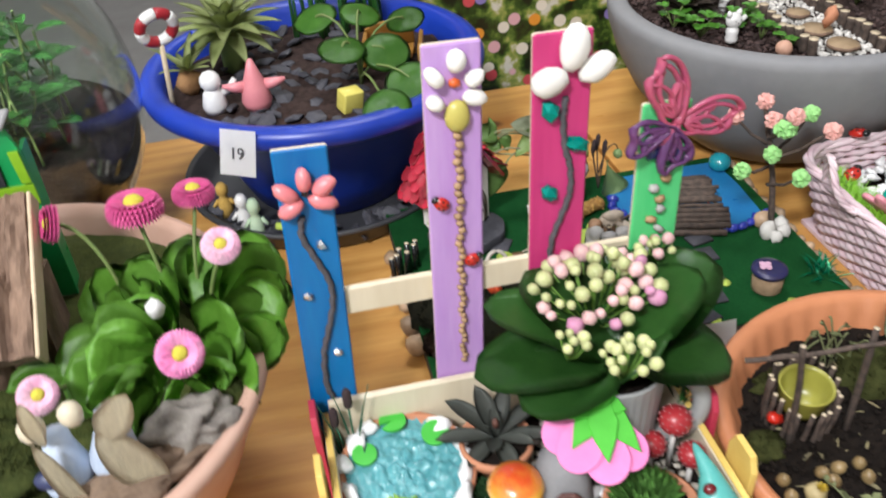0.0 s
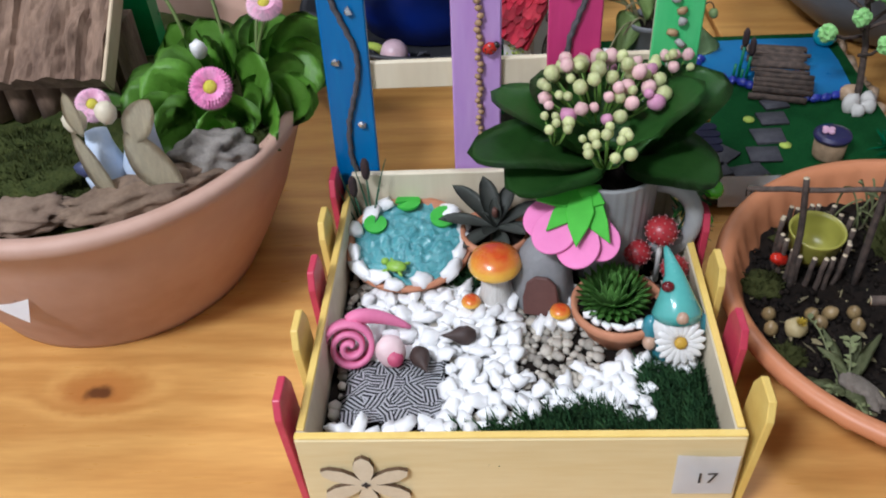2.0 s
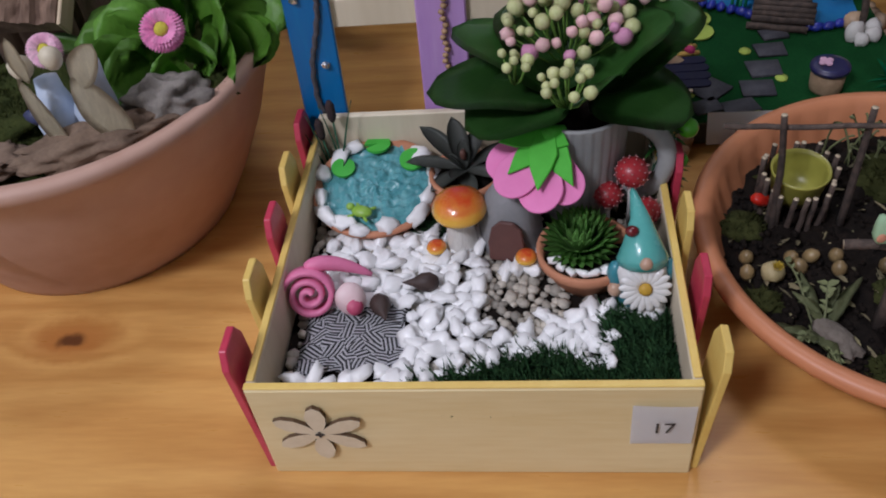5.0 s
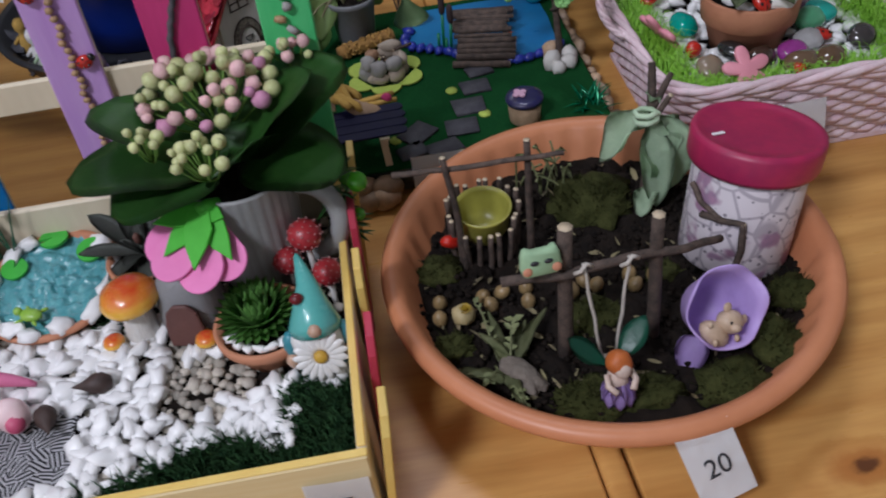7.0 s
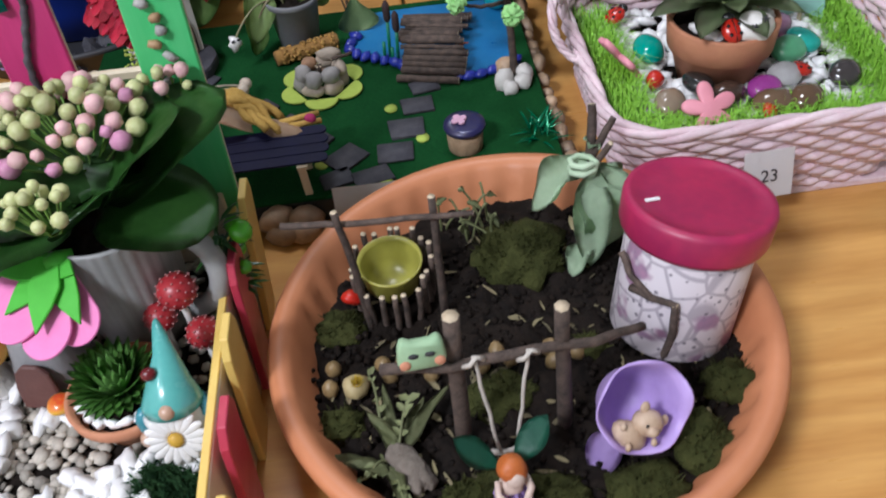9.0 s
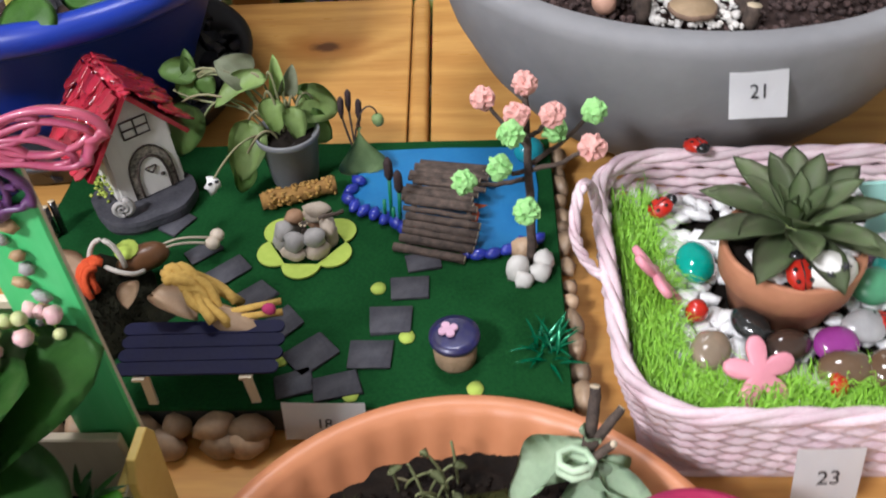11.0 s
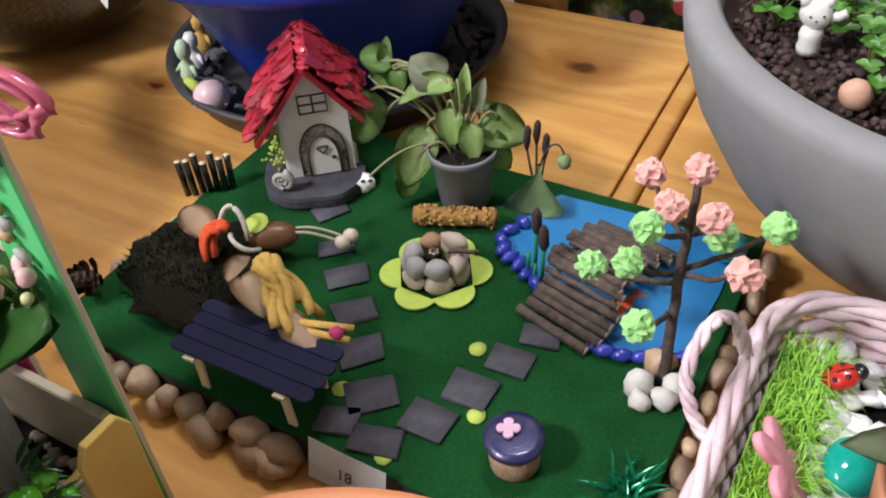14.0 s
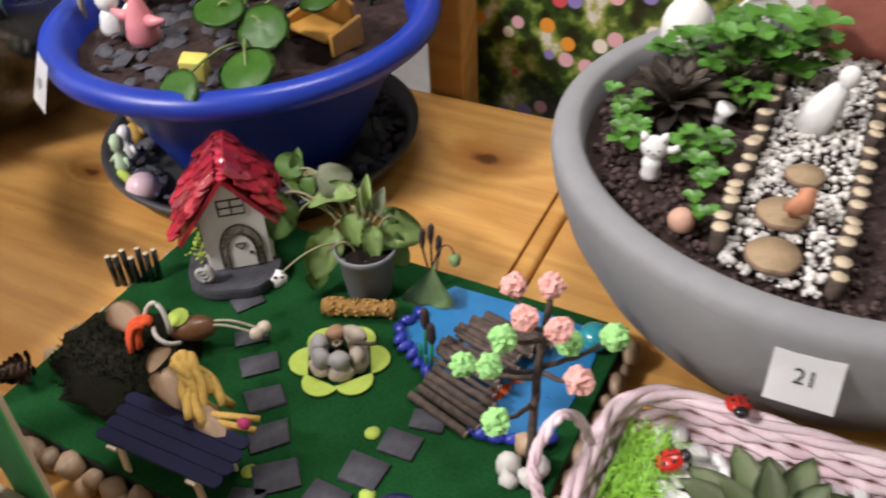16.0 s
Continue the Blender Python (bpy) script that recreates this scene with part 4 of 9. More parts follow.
for x, y, r, a in ((-0.026, 0.016, 0.0085, 80), (-0.003, 0.038, 0.0095, 200), (0.024, 0.022, 0.0095, 30)):
    bm = bmesh.new()
    f = bm.faces.new([bm.verts.new((0, 0, 0))] + [bm.verts.new((r * math.cos(q), r * math.sin(q), 0)) for q in [0.25 + i * (6.283 - 0.5) / 22 for i in range(23)]])
    ext = bmesh.ops.extrude_face_region(bm, geom=[f])
    bmesh.ops.translate(bm, verts=[e for e in ext["geom"] if isinstance(e, bmesh.types.BMVert)], vec=(0, 0, 0.002))
    bmesh.ops.recalc_face_normals(bm, faces=bm.faces[:])
    part("lily_pad", bm, M_LILY, pond, "lime green foam lily pad", False, pose(x, y, 0.0185, 6, -4, a))
frog = bmesh.new()
merge(frog, blob(0.009, 0.0055, 0.004, 0.05, 2), None)
merge(frog, blob(0.0035, 0.003, 0.003, 0.05, 2), Matrix.Translation((0.009, 0.0, 0.0025)))
for sx, sy in ((1, 1), (1, -1), (-1, 1), (-1, -1)):
    merge(frog, blob(0.004, 0.0016, 0.0016, 0.05, 1), Matrix.Translation((sx * 0.006, sy * 0.006, -0.001)) @ pose(0, 0, 0, 0, 0, sx * sy * 40))
tagged(part("frog_figure", frog, mat("lime_resin", (0.22, 0.42, 0.04), (0.3, 0.5, 0.08), 0.35, 200, 0.1), m=pose(0.047, 0.176, BED + 0.0235, 0, 0, 160)), "lime green frog figurine lying on the toy pond", "figurine")

# cattails
reeds = thing("cattails", 0.011, 0.243, BED, "artificial cattails standing behind the toy pond", "artificial plant")
M_REED = mat("dark_teal_blade", (0.02, 0.09, 0.05), (0.03, 0.12, 0.06), 0.5, 80, vary=0.2)
M_CAT = mat("brown_cattail_head", (0.025, 0.015, 0.018), (0.05, 0.03, 0.03), 0.9, 300, 0.6)
for x, y, tx, ty, h in ((0.0, 0.0, -0.012, 0.004, 0.062), (0.008, 0.004, 0.0, 0.004, 0.07), (0.012, 0.0, 0.027, 0.004, 0.075), (0.0, -0.008, -0.013, -0.004, 0.05), (0.010, -0.004, 0.020, -0.002, 0.05)):
    part("blade", tube(bezier((x, y, 0), (x, y, h * 0.4), (x * 0.5 + tx * 0.5, y, h * 0.7), (tx, ty, h)), 0.0013, 5, 0.0003), M_REED, reeds)
for x, tx, h in ((0.004, -0.002, 0.045), (0.010, 0.010, 0.062)):
    part("stalk", tube([(x, 0, 0), (tx, 0.001, h)], 0.0008, 5), M_REED, reeds)
    part("head", tube([(tx, 0.001, h - 0.004), (tx, 0.001, h), (tx, 0.001, h + 0.011), (tx, 0.001, h + 0.015)], [0.002, 0.0036, 0.0036, 0.0018], 8), M_CAT, reeds, "brown cattail head")

# dark succulent
succ = thing("succulent_pot", 0.124, 0.212, BED, "dark grey-leaved succulent in a small terracotta pot", "potted plant")
part("pot", lathe([(0, 0.002), (0.019, 0.0), (0.025, 0.02), (0.028, 0.022), (0.028, 0.029), (0.025, 0.029), (0.023, 0.022), (0, 0.022)], 32), M_TERRA, succ)
part("soil", ground_disc(0.0235, 0.024, None, 1, 1, 0.003, 150, 3, 0.002, 8, 24), M_SOIL, succ)
M_SUCC = mat("grey_green_succulent_leaf", (0.085, 0.10, 0.085), (0.14, 0.145, 0.125), 0.55, 60, 0.1, vary=0.3)
for k, (a, el, ln, w) in enumerate(((150, 38, 0.048, 0.017), (178, 12, 0.046, 0.015), (110, 52, 0.042, 0.016), (25, 14, 0.045, 0.015), (345, 4, 0.044, 0.014), (60, 40, 0.04, 0.014), (280, -5, 0.033, 0.015), (215, -8, 0.032, 0.014), (315, 20, 0.034, 0.013), (250, 25, 0.026, 0.012), (95, 75, 0.026, 0.010), (200, 60, 0.022, 0.009))):
    d = Vector((math.cos(radians(a)) * math.cos(radians(el)), math.sin(radians(a)) * math.cos(radians(el)), math.sin(radians(el)))) * ln
    grow(succ, (0, 0, 0.030), Vector((0, 0, 0.030)) + d, w, M_SUCC, bend=0.35, cup=0.35, thick=0.0028, base_w=1.25, full=0.6)
part("bud", blob(0.003, 0.003, 0.006, 0.1, 1), mat("russet_bud", (0.12, 0.05, 0.035), rough=0.6), succ, m=pose(0, 0, 0.045))

# kalanchoe in a ribbed cup with a handle
M_CUP = mat("grey_ribbed_ceramic", (0.36, 0.365, 0.36), (0.29, 0.295, 0.29), 0.4, 40, 0.05)
kal = thing("kalanchoe", 0.208, 0.203, BED, "budding kalanchoe with glossy leaves in a ribbed grey cup", "potted plant")
cup = bmesh.new()
seg = 96
prof = [(0.027, 0.0), (0.031, 0.012), (0.034, 0.05), (0.0365, 0.094), (0.0372, 0.096), (0.0355, 0.097), (0.034, 0.092), (0.033, 0.078)]
rows = []
for j, (r, zz) in enumerate(prof):
    rows.append([cup.verts.new(((r + (0.0007 * (1 if i % 3 == 0 else -0.3) if 1 <= j <= 3 else 0)) * math.cos(6.2832 * i / seg), (r + (0.0007 * (1 if i % 3 == 0 else -0.3) if 1 <= j <= 3 else 0)) * math.sin(6.2832 * i / seg), zz)) for i in range(seg)])
for a, b in zip(rows, rows[1:]):
    for i in range(seg):
        cup.faces.new((a[i], a[(i + 1) % seg], b[(i + 1) % seg], b[i]))
cup.faces.new(rows[0][::-1])
part("cup", cup, M_CUP, kal)
part("handle", tube(bezier((0.034, -0.004, 0.080), (0.072, -0.020, 0.088), (0.070, -0.030, 0.032), (0.034, -0.012, 0.022), 16), 0.0068, 10), M_CUP, kal, "grey ceramic cup handle")
part("soil", ground_disc(0.0335, 0.085, None, 1, 1, 0.004, 150, 7, 0.003, 8, 32), M_SOIL, kal)
KC = Vector((0.0, -0.008, 0.100))
M_KALLEAF = mat("waxy_kalanchoe_leaf", (0.030, 0.105, 0.020), (0.050, 0.15, 0.030), 0.30, 40, 0.15, vary=0.25)
for tx, ty, tz, w, b, cp_, rl_ in ((-0.102, -0.012, 0.104, 0.066, 0.55, 0.10, 0), (-0.076, -0.036, 0.090, 0.060, 0.7, 0.10, -8), (0.074, -0.030, 0.090, 0.066, 0.6, 0.12, 6), (0.082, 0.040, 0.130, 0.074, 0.35, 0.2, 0),
                                   (0.022, -0.034, 0.124, 0.064, 0.4, -0.2, 0), (0.062, 0.012, 0.140, 0.070, 0.5, 0.15, -12), (-0.084, 0.030, 0.128, 0.068, 0.5, 0.15, 8), (-0.046, 0.058, 0.128, 0.062, 0.6, 0.15, 0), (0.030, 0.066, 0.130, 0.062, 0.6, 0.15, 0), (0.055, 0.056, 0.105, 0.056, 0.7, 0.15, 0)):
    grow(kal, KC + Vector((tx * 0.10, ty * 0.10, 0.008)), (tx, ty, tz + 0.014), w, M_KALLEAF, bend=b, cup=cp_, thick=0.0018, base_w=0.95, full=0.42, wave=0.045, n=14, roll=rl_)
M_BUD = mat("cream_green_bud", (0.44, 0.49, 0.19), (0.60, 0.60, 0.33), 0.5, 200, vary=0.15)
M_BUDPINK = mat("pale_pink_bloom", (0.66, 0.36, 0.40), (0.74, 0.52, 0.46), 0.6, 200, vary=0.15)
M_BUDROSE = mat("rose_bloom", (0.56, 0.22, 0.38), (0.64, 0.34, 0.46), 0.6, 200, vary=0.15)
M_KSTEM = mat("pale_flower_stem", (0.16, 0.30, 0.05), (0.12, 0.24, 0.04), 0.5, 80)


def bud_cluster(parent, c, rx, rz, n, rs, big=0.0052, seed=0):
    r2 = random.Random(seed)
    stems = bmesh.new()
    base = Vector(c) + Vector((0, 0.006, -rz * 1.7 - 0.006))
    placed = []
    for _ in range(n * 30):
        if len(placed) >= n:
            break
        a, q = r2.uniform(0, 6.283), math.sqrt(r2.random())
        p = Vector(c) + Vector((rx * q * math.cos(a), rx * 0.8 * q * math.sin(a), rz * (1 - q * q) + r2.uniform(-0.5, 0.3) * rz))
        s = big * r2.uniform(0.6, 1.1)
        if any((p - o).length < (s + t) * 0.92 for o, t in placed):
            continue
        placed.append((p, s))
        mt = r2.choice(rs)
        bm = blob(s, s, s * 1.15, 0.12, 2, len(placed), 2.2) if mt is not M_BUD else lathe([(0, -s * 1.1), (s * 0.55, -s * 0.9), (s, -s * 0.1), (s * 0.85, s * 0.7), (s * 0.3, s * 1.1), (0, s * 1.0)], 9)
        d = (p - base).normalized()
        part("bud" if mt is M_BUD else "bloom", bm, mt, parent, m=Matrix.Translation(p) @ d.to_track_quat("Z", "Y").to_matrix().to_4x4())
        merge(stems, tube([base, (base + p) / 2 + Vector((0, 0, -0.004)), p], 0.0007, 4))
    part("flower_stem", stems, M_KSTEM, parent)


bud_cluster(kal, (-0.006, 0.022, 0.146), 0.045, 0.018, 56, [M_BUD] * 7 + [M_BUDPINK, M_BUDROSE, M_BUDPINK], 0.0056, 1)
bud_cluster(kal, (0.048, 0.050, 0.148), 0.013, 0.008, 8, [M_BUD, M_BUD, M_BUDPINK], 0.0048, 2)
bud_cluster(kal, (-0.008, -0.044, 0.140), 0.018, 0.010, 14, [M_BUD], 0.0042, 3)
bud_cluster(kal, (-0.042, -0.028, 0.146), 0.012, 0.008, 7, [M_BUD], 0.0042, 4)

# felt flower house
fhouse = thing("flower_house", 0.160, 0.165, BED, "grey fairy house with a pink felt flower roof", "fairy house")
M_FELTPINK = mat("pink_foam_sheet", (0.84, 0.24, 0.52), (0.80, 0.21, 0.48), 0.6, 90, 0.05)
M_FELTGREEN = mat("green_foam_sheet", (0.08, 0.50, 0.035), (0.07, 0.44, 0.03), 0.6, 90, 0.05)
part("body", lathe([(0, 0), (0.024, 0.0), (0.025, 0.004), (0.022, 0.025), (0.018, 0.045), (0.010, 0.058), (0, 0.060)], 32, wob=0.12), mat("grey_stone_house", (0.26, 0.26, 0.265), (0.2, 0.2, 0.205), 0.7, 50, 0.3), fhouse)
door = [(-0.010, 0.0), (0.010, 0.0), (0.011, 0.012), (0.009, 0.022), (0.004, 0.027), (-0.004, 0.027), (-0.009, 0.022), (-0.011, 0.012)]
part("door", flat_shape(door, 0.003, 0.0008), mat("red_brown_slate_door", (0.13, 0.055, 0.045), (0.1, 0.042, 0.036), 0.6, 90, 0.2), fhouse, "red-brown slate door", False, pose(-0.004, -0.026, 0.006, -12, 0, -12) @ Matrix.Scale(1.2, 4))
FU = Vector((-0.934, -0.233, -0.270))
FN = Vector((-0.159, -0.404, 0.901)).normalized()
FU = (FU - FN * FU.dot(FN)).normalized()
FW = FN.cross(FU)
FTOP = Vector((0.197, 0.174, 0.142)) - fhouse.matrix_world.translation
APEX = FTOP + FU * 0.011


def foam_sheet(name, ang, ln, w, lift, material, tilt, pointed):
    """A rounded or pointed foam cut-out fanned out from the roof's apex."""
    if pointed:
        pts = [(-0.004, -w * 0.3), (ln * 0.35, -w * 0.5), (ln * 0.62, -w * 0.36), (ln, 0), (ln * 0.62, w * 0.36), (ln * 0.35, w * 0.5), (-0.004, w * 0.3)]
    else:
        pts = [(0.0, w * 0.22), (0.0, -w * 0.22)] + [(ln - w * 0.56 + w * 0.56 * math.cos(radians(q)), w * 0.5 * math.sin(radians(q))) for q in range(-100, 101, 12)]
    m = Matrix((FU, -FN, FW)).transposed().to_4x4()
    m.translation = APEX + FN * lift
    part(name, flat_shape(pts, 0.0022, 0.0005), material, fhouse, m=m @ pose(0, 0, 0, 0, -ang, 0) @ pose(0, 0, 0, 0, 0, tilt), smooth=False)


for ang, ln, w, lift, tilt in ((4, 0.046, 0.031, 0.0, 5), (31, 0.050, 0.031, 0.0024, 2), (62, 0.053, 0.031, 0.0002, 4), (88, 0.048, 0.028, -0.002, 8)):
    foam_sheet("petal", ang, ln, w, lift, M_FELTPINK, tilt, False)
for ang, ln, w, lift, tilt in ((-18, 0.033, 0.017, 0.0066, 3), (25, 0.037, 0.019, 0.0050, 0), (62, 0.041, 0.020, 0.0072, 2), (95, 0.041, 0.018, 0.0046, 6), (130, 0.018, 0.016, 0.0060, 0)):
    foam_sheet("sepal", ang, ln, w, lift, M_FELTGREEN, tilt, True)
part("stalk", tube([APEX + FN * 0.005, APEX + FN * 0.007 - FU * 0.006, FTOP + FN * 0.004 - FU * 0.002], [0.006, 0.005, 0.0035], 10), M_FELTGREEN, fhouse)

# mushrooms
M_CAPORANGE = mat("orange_glazed_cap", (0.78, 0.32, 0.05), (0.62, 0.06, 0.02), 0.25, 45, coat=0.4)
nt = M_CAPORANGE.node_tree
tco, sepz, warp, lift, ramp = [nt.nodes.new("ShaderNode" + k) for k in ("TexCoord", "SeparateXYZ", "TexNoise", "Math", "ValToRGB")]
warp.inputs["Scale"].default_value = 3.5
lift.operation = "MULTIPLY_ADD"
lift.inputs[1].default_value = 0.7
ramp.color_ramp.elements[0].position, ramp.color_ramp.elements[0].color = 0.45, (0.80, 0.46, 0.06, 1)
ramp.color_ramp.elements[1].position, ramp.color_ramp.elements[1].color = 1.25 / 1.3, (0.66, 0.08, 0.02, 1)
nt.links.new(tco.outputs["Generated"], sepz.inputs[0])
nt.links.new(tco.outputs["Generated"], warp.inputs["Vector"])
nt.links.new(warp.outputs["Fac"], lift.inputs[0])
nt.links.new(sepz.outputs[2], lift.inputs[2])
half = nt.nodes.new("ShaderNodeMath")
half.operation = "MULTIPLY"
half.inputs[1].default_value = 0.72
nt.links.new(lift.outputs[0], half.inputs[0])
nt.links.new(half.outputs[0], ramp.inputs[0])
nt.links.new(ramp.outputs[0], nt.nodes["Principled BSDF"].inputs["Base Color"])
M_STALK = mat("white_carved_stalk", (0.72, 0.70, 0.66), (0.55, 0.53, 0.5), 0.6, 150, 0.5, stretch=(1, 1, 0.2))


def mushroom(x, y, z, s, label):
    t = thing("mushroom_figure", x, y, z, label, "mushroom figure", "orange mushrooms")
    part("stalk", lathe([(0, 0), (0.010 * s, 0), (0.0105 * s, 0.008 * s), (0.0088 * s, 0.018 * s), (0.0080 * s, 0.033 * s), (0, 0.034 * s)], 20, wob=0.1), M_STALK, t)
    part("cap", lathe([(0, 0.031 * s), (0.012 * s, 0.030 * s), (0.0163 * s, 0.0318 * s), (0.0170 * s, 0.0345 * s), (0.0145 * s, 0.0402 * s), (0.008 * s, 0.0440 * s), (0, 0.0452 * s)], 32), M_CAPORANGE, t)


mushroom(0.1235, 0.157, BED + 0.001, 1.17, "orange ceramic mushroom with a white stalk")
mushroom(0.105, 0.146, BED - 0.002, 0.44, "tiny orange ceramic mushroom among the white pebbles")
mushroom(0.170, 0.130, BED + 0.001, 0.46, "tiny orange ceramic mushroom beside the terracotta bowl")

M_TOAD = mat("red_spotted_glaze", (0.42, 0.035, 0.04), (0.32, 0.02, 0.03), 0.35, 60)
for x, y, z, s in ((0.245, 0.172, 0.108, 1.15), (0.229, 0.172, 0.088, 1.0), (0.255, 0.160, 0.082, 1.0)):
    t = thing("toadstool_figure", x, y, z, "red toadstool bead with tiny white dots", "mushroom figure", "red toadstools")
    part("cap", blob(0.0105 * s, 0.0105 * s, 0.0095 * s, 0.03, 2), M_TOAD, t)
    dots = bmesh.new()
    for i in range(70):
        zz = 1 - 2 * (i + 0.5) / 70
        rr = math.sqrt(1 - zz * zz)
        p = Vector((rr * math.cos(i * 2.4), rr * math.sin(i * 2.4), zz))
        merge(dots, blob(0.0007, 0.0007, 0.0007, 0, 1), Matrix.Translation((p.x * 0.0107 * s, p.y * 0.0107 * s, p.z * 0.0097 * s)))
    part("dots", dots, mat("pale_pink_dots", (0.52, 0.24, 0.24), rough=0.6), t)
    part("stalk", tube([(0, 0.002, -0.05), (0, 0, -0.006)], 0.0022, 6), M_STALK, t)

# cactus bowl
cactus = thing("green_succulent_bowl", 0.211, 0.128, BED, "spiky green rosette succulent in a terracotta bowl", "potted plant")
part("bowl", lathe([(0, 0.002), (0.022, 0.0), (0.030, 0.018), (0.0335, 0.021), (0.034, 0.027), (0.031, 0.028), (0.029, 0.021), (0, 0.019)], 40), M_TERRA, cactus)
part("soil", ground_disc(0.030, 0.021, None, 1, 1, 0.003, 160, 2, 0.002, 8, 30), M_SOIL, cactus)
M_SPIKY = mat("bright_spiky_leaf", (0.12, 0.30, 0.055), (0.20, 0.42, 0.11), 0.45, 90, vary=0.25)
for ring, (cnt, el, ln) in enumerate(((24, 10, 0.028), (24, 24, 0.030), (22, 38, 0.030), (18, 52, 0.029), (12, 66, 0.027), (7, 80, 0.025))):
    for i in range(cnt):
        a = 6.283 * i / cnt + ring * 0.3
        e = radians(el)
        b = Vector((-0.004, 0.002, 0.026))
        grow(cactus, b + Vector((math.cos(a), math.sin(a), 0)) * 0.006, b + Vector((math.cos(a) * math.cos(e), math.sin(a) * math.cos(e), math.sin(e))) * ln, 0.0072, M_SPIKY, bend=-0.25, cup=0.3, thick=0.001, base_w=0.8, n=5, full=0.9)
for i in range(6):
    part("pebble", rnd.choice(protos), M_PEBBLE, cactus, m=pose(0.024 * math.cos(3.6 + i * 0.33), 0.024 * math.sin(3.6 + i * 0.33), 0.026, 10, 0, i * 50) @ Matrix.Diagonal((0.55, 0.55, 0.6, 1)))

# gnome figurine, one plain mesh
M_HAT = mat("turquoise_glaze", (0.11, 0.42, 0.38), (0.09, 0.36, 0.33), 0.25, 50, coat=0.4)
M_BEARD = mat("white_glaze", (0.80, 0.79, 0.77), (0.72, 0.71, 0.69), 0.3, 70, 0.2, coat=0.3)
M_SKIN = mat("tan_glaze", (0.56, 0.36, 0.25), rough=0.3, coat=0.3)
M_TEALBODY = mat("deep_teal_glaze", (0.05, 0.25, 0.30), (0.04, 0.2, 0.25), 0.3, 60, coat=0.3)
M_YCENTRE = mat("ochre_centre", (0.70, 0.42, 0.05), rough=0.5)
gn = bmesh.new()
merge(gn, lathe([(0, 0), (0.016, 0), (0.019, 0.01), (0.018, 0.025), (0.014, 0.036), (0, 0.04)], 28), None, 3)
merge(gn, tube([(0, -0.003, 0.038), (0, -0.002, 0.041), (0, 0.005, 0.050), (0, 0.016, 0.0595), (-0.002, 0.026, 0.066), (-0.003, 0.031, 0.069), (-0.003, 0.033, 0.070)], [0.0165, 0.0168, 0.0118, 0.0064, 0.0036, 0.0021, 0.0007], 28), None, 0)
merge(gn, blob(0.0175, 0.012, 0.019, 0.06, 3), Matrix.Translation((0, -0.006, 0.030)), 1)
merge(gn, blob(0.0046, 0.0046, 0.0046, 0, 2), Matrix.Translation((0.0, -0.015, 0.0475)), 2)
for sx in (-1, 1):
    merge(gn, blob(0.005, 0.005, 0.006, 0.05, 2), Matrix.Translation((sx * 0.018, -0.010, 0.020)), 2)
    merge(gn, blob(0.006, 0.007, 0.012, 0.05, 2), Matrix.Translation((sx * 0.017, -0.004, 0.028)), 3)
DAISY = Matrix.Translation((0.0, -0.0195, 0.0290)) @ Matrix.Rotation(radians(-22), 4, "X")
for i in range(17):
    a = 6.283 * i / 17
    merge(gn, blob(0.0030, 0.0016, 0.0070, 0.05, 2), DAISY @ Matrix.Rotation(a, 4, "Y") @ Matrix.Translation((0, 0, 0.0105)), 1)
merge(gn, blob(0.0046, 0.0030, 0.0046, 0.05, 2), DAISY @ Matrix.Translation((0, -0.0015, 0)), 4)
merge(gn, blob(0.0046, 0.0040, 0.0040, 0.02, 2), Matrix.Translation((-0.007, 0.002, 0.0605)), 5)
tagged(part("gnome_figure", gn, (M_HAT, M_BEARD, M_SKIN, M_TEALBODY, M_YCENTRE, mat("dark_red_glaze", (0.16, 0.008, 0.012), (0.05, 0.006, 0.008), 0.25, 260, coat=0.3)), m=pose(0.246, 0.106, BED, 0, 0, 3)), "glazed gnome figurine with a turquoise hat and daisy", "gnome figurine")

# clay snail, one plain mesh
M_CLAYPINK = mat("pink_clay", (0.78, 0.22, 0.40), (0.70, 0.18, 0.34), 0.5, 60, 0.15)
M_CLAYWHITE = mat("white_pink_clay", (0.78, 0.62, 0.62), (0.74, 0.52, 0.54), 0.5, 60, 0.15)
sn = bmesh.new()
coil = bmesh.new()
prev = None
for i in range(64):
    a, r = 0.4 + i * 0.24, 0.0022 + 0.00026 * i
    n_, c_ = Vector((math.cos(a), 0, math.sin(a))), Vector((r * math.cos(a), 0, 0.0185 + r * math.sin(a)))
    row = [coil.verts.new(c_ + n_ * dn + Vector((0, dy, 0))) for dn, dy in ((0.0017, -0.0065), (0.0021, 0), (0.0017, 0.0065), (-0.0017, 0.0065), (-0.0021, 0), (-0.0017, -0.0065))]
    for k in range(6):
        if prev:
            coil.faces.new((prev[k], prev[(k + 1) % 6], row[(k + 1) % 6], row[k]))
    if prev is None:
        coil.faces.new(row)
    prev = row
coil.faces.new(prev[::-1])
bmesh.ops.recalc_face_normals(coil, faces=coil.faces[:])
merge(sn, coil, None, 0)
merge(sn, tube(bezier((0.0, 0.004, 0.036), (0.012, 0.006, 0.040), (0.026, 0.010, 0.034), (0.044, 0.010, 0.022)), [0.0045, 0.006, 0.0068, 0.007, 0.007, 0.0068, 0.0065, 0.006, 0.0055, 0.0045, 0.0035, 0.002], 10, flat=0.8), None, 0)
merge(sn, blob(0.011, 0.0095, 0.012, 0.06, 3), Matrix.Translation((0.028, -0.004, 0.012)), 1)
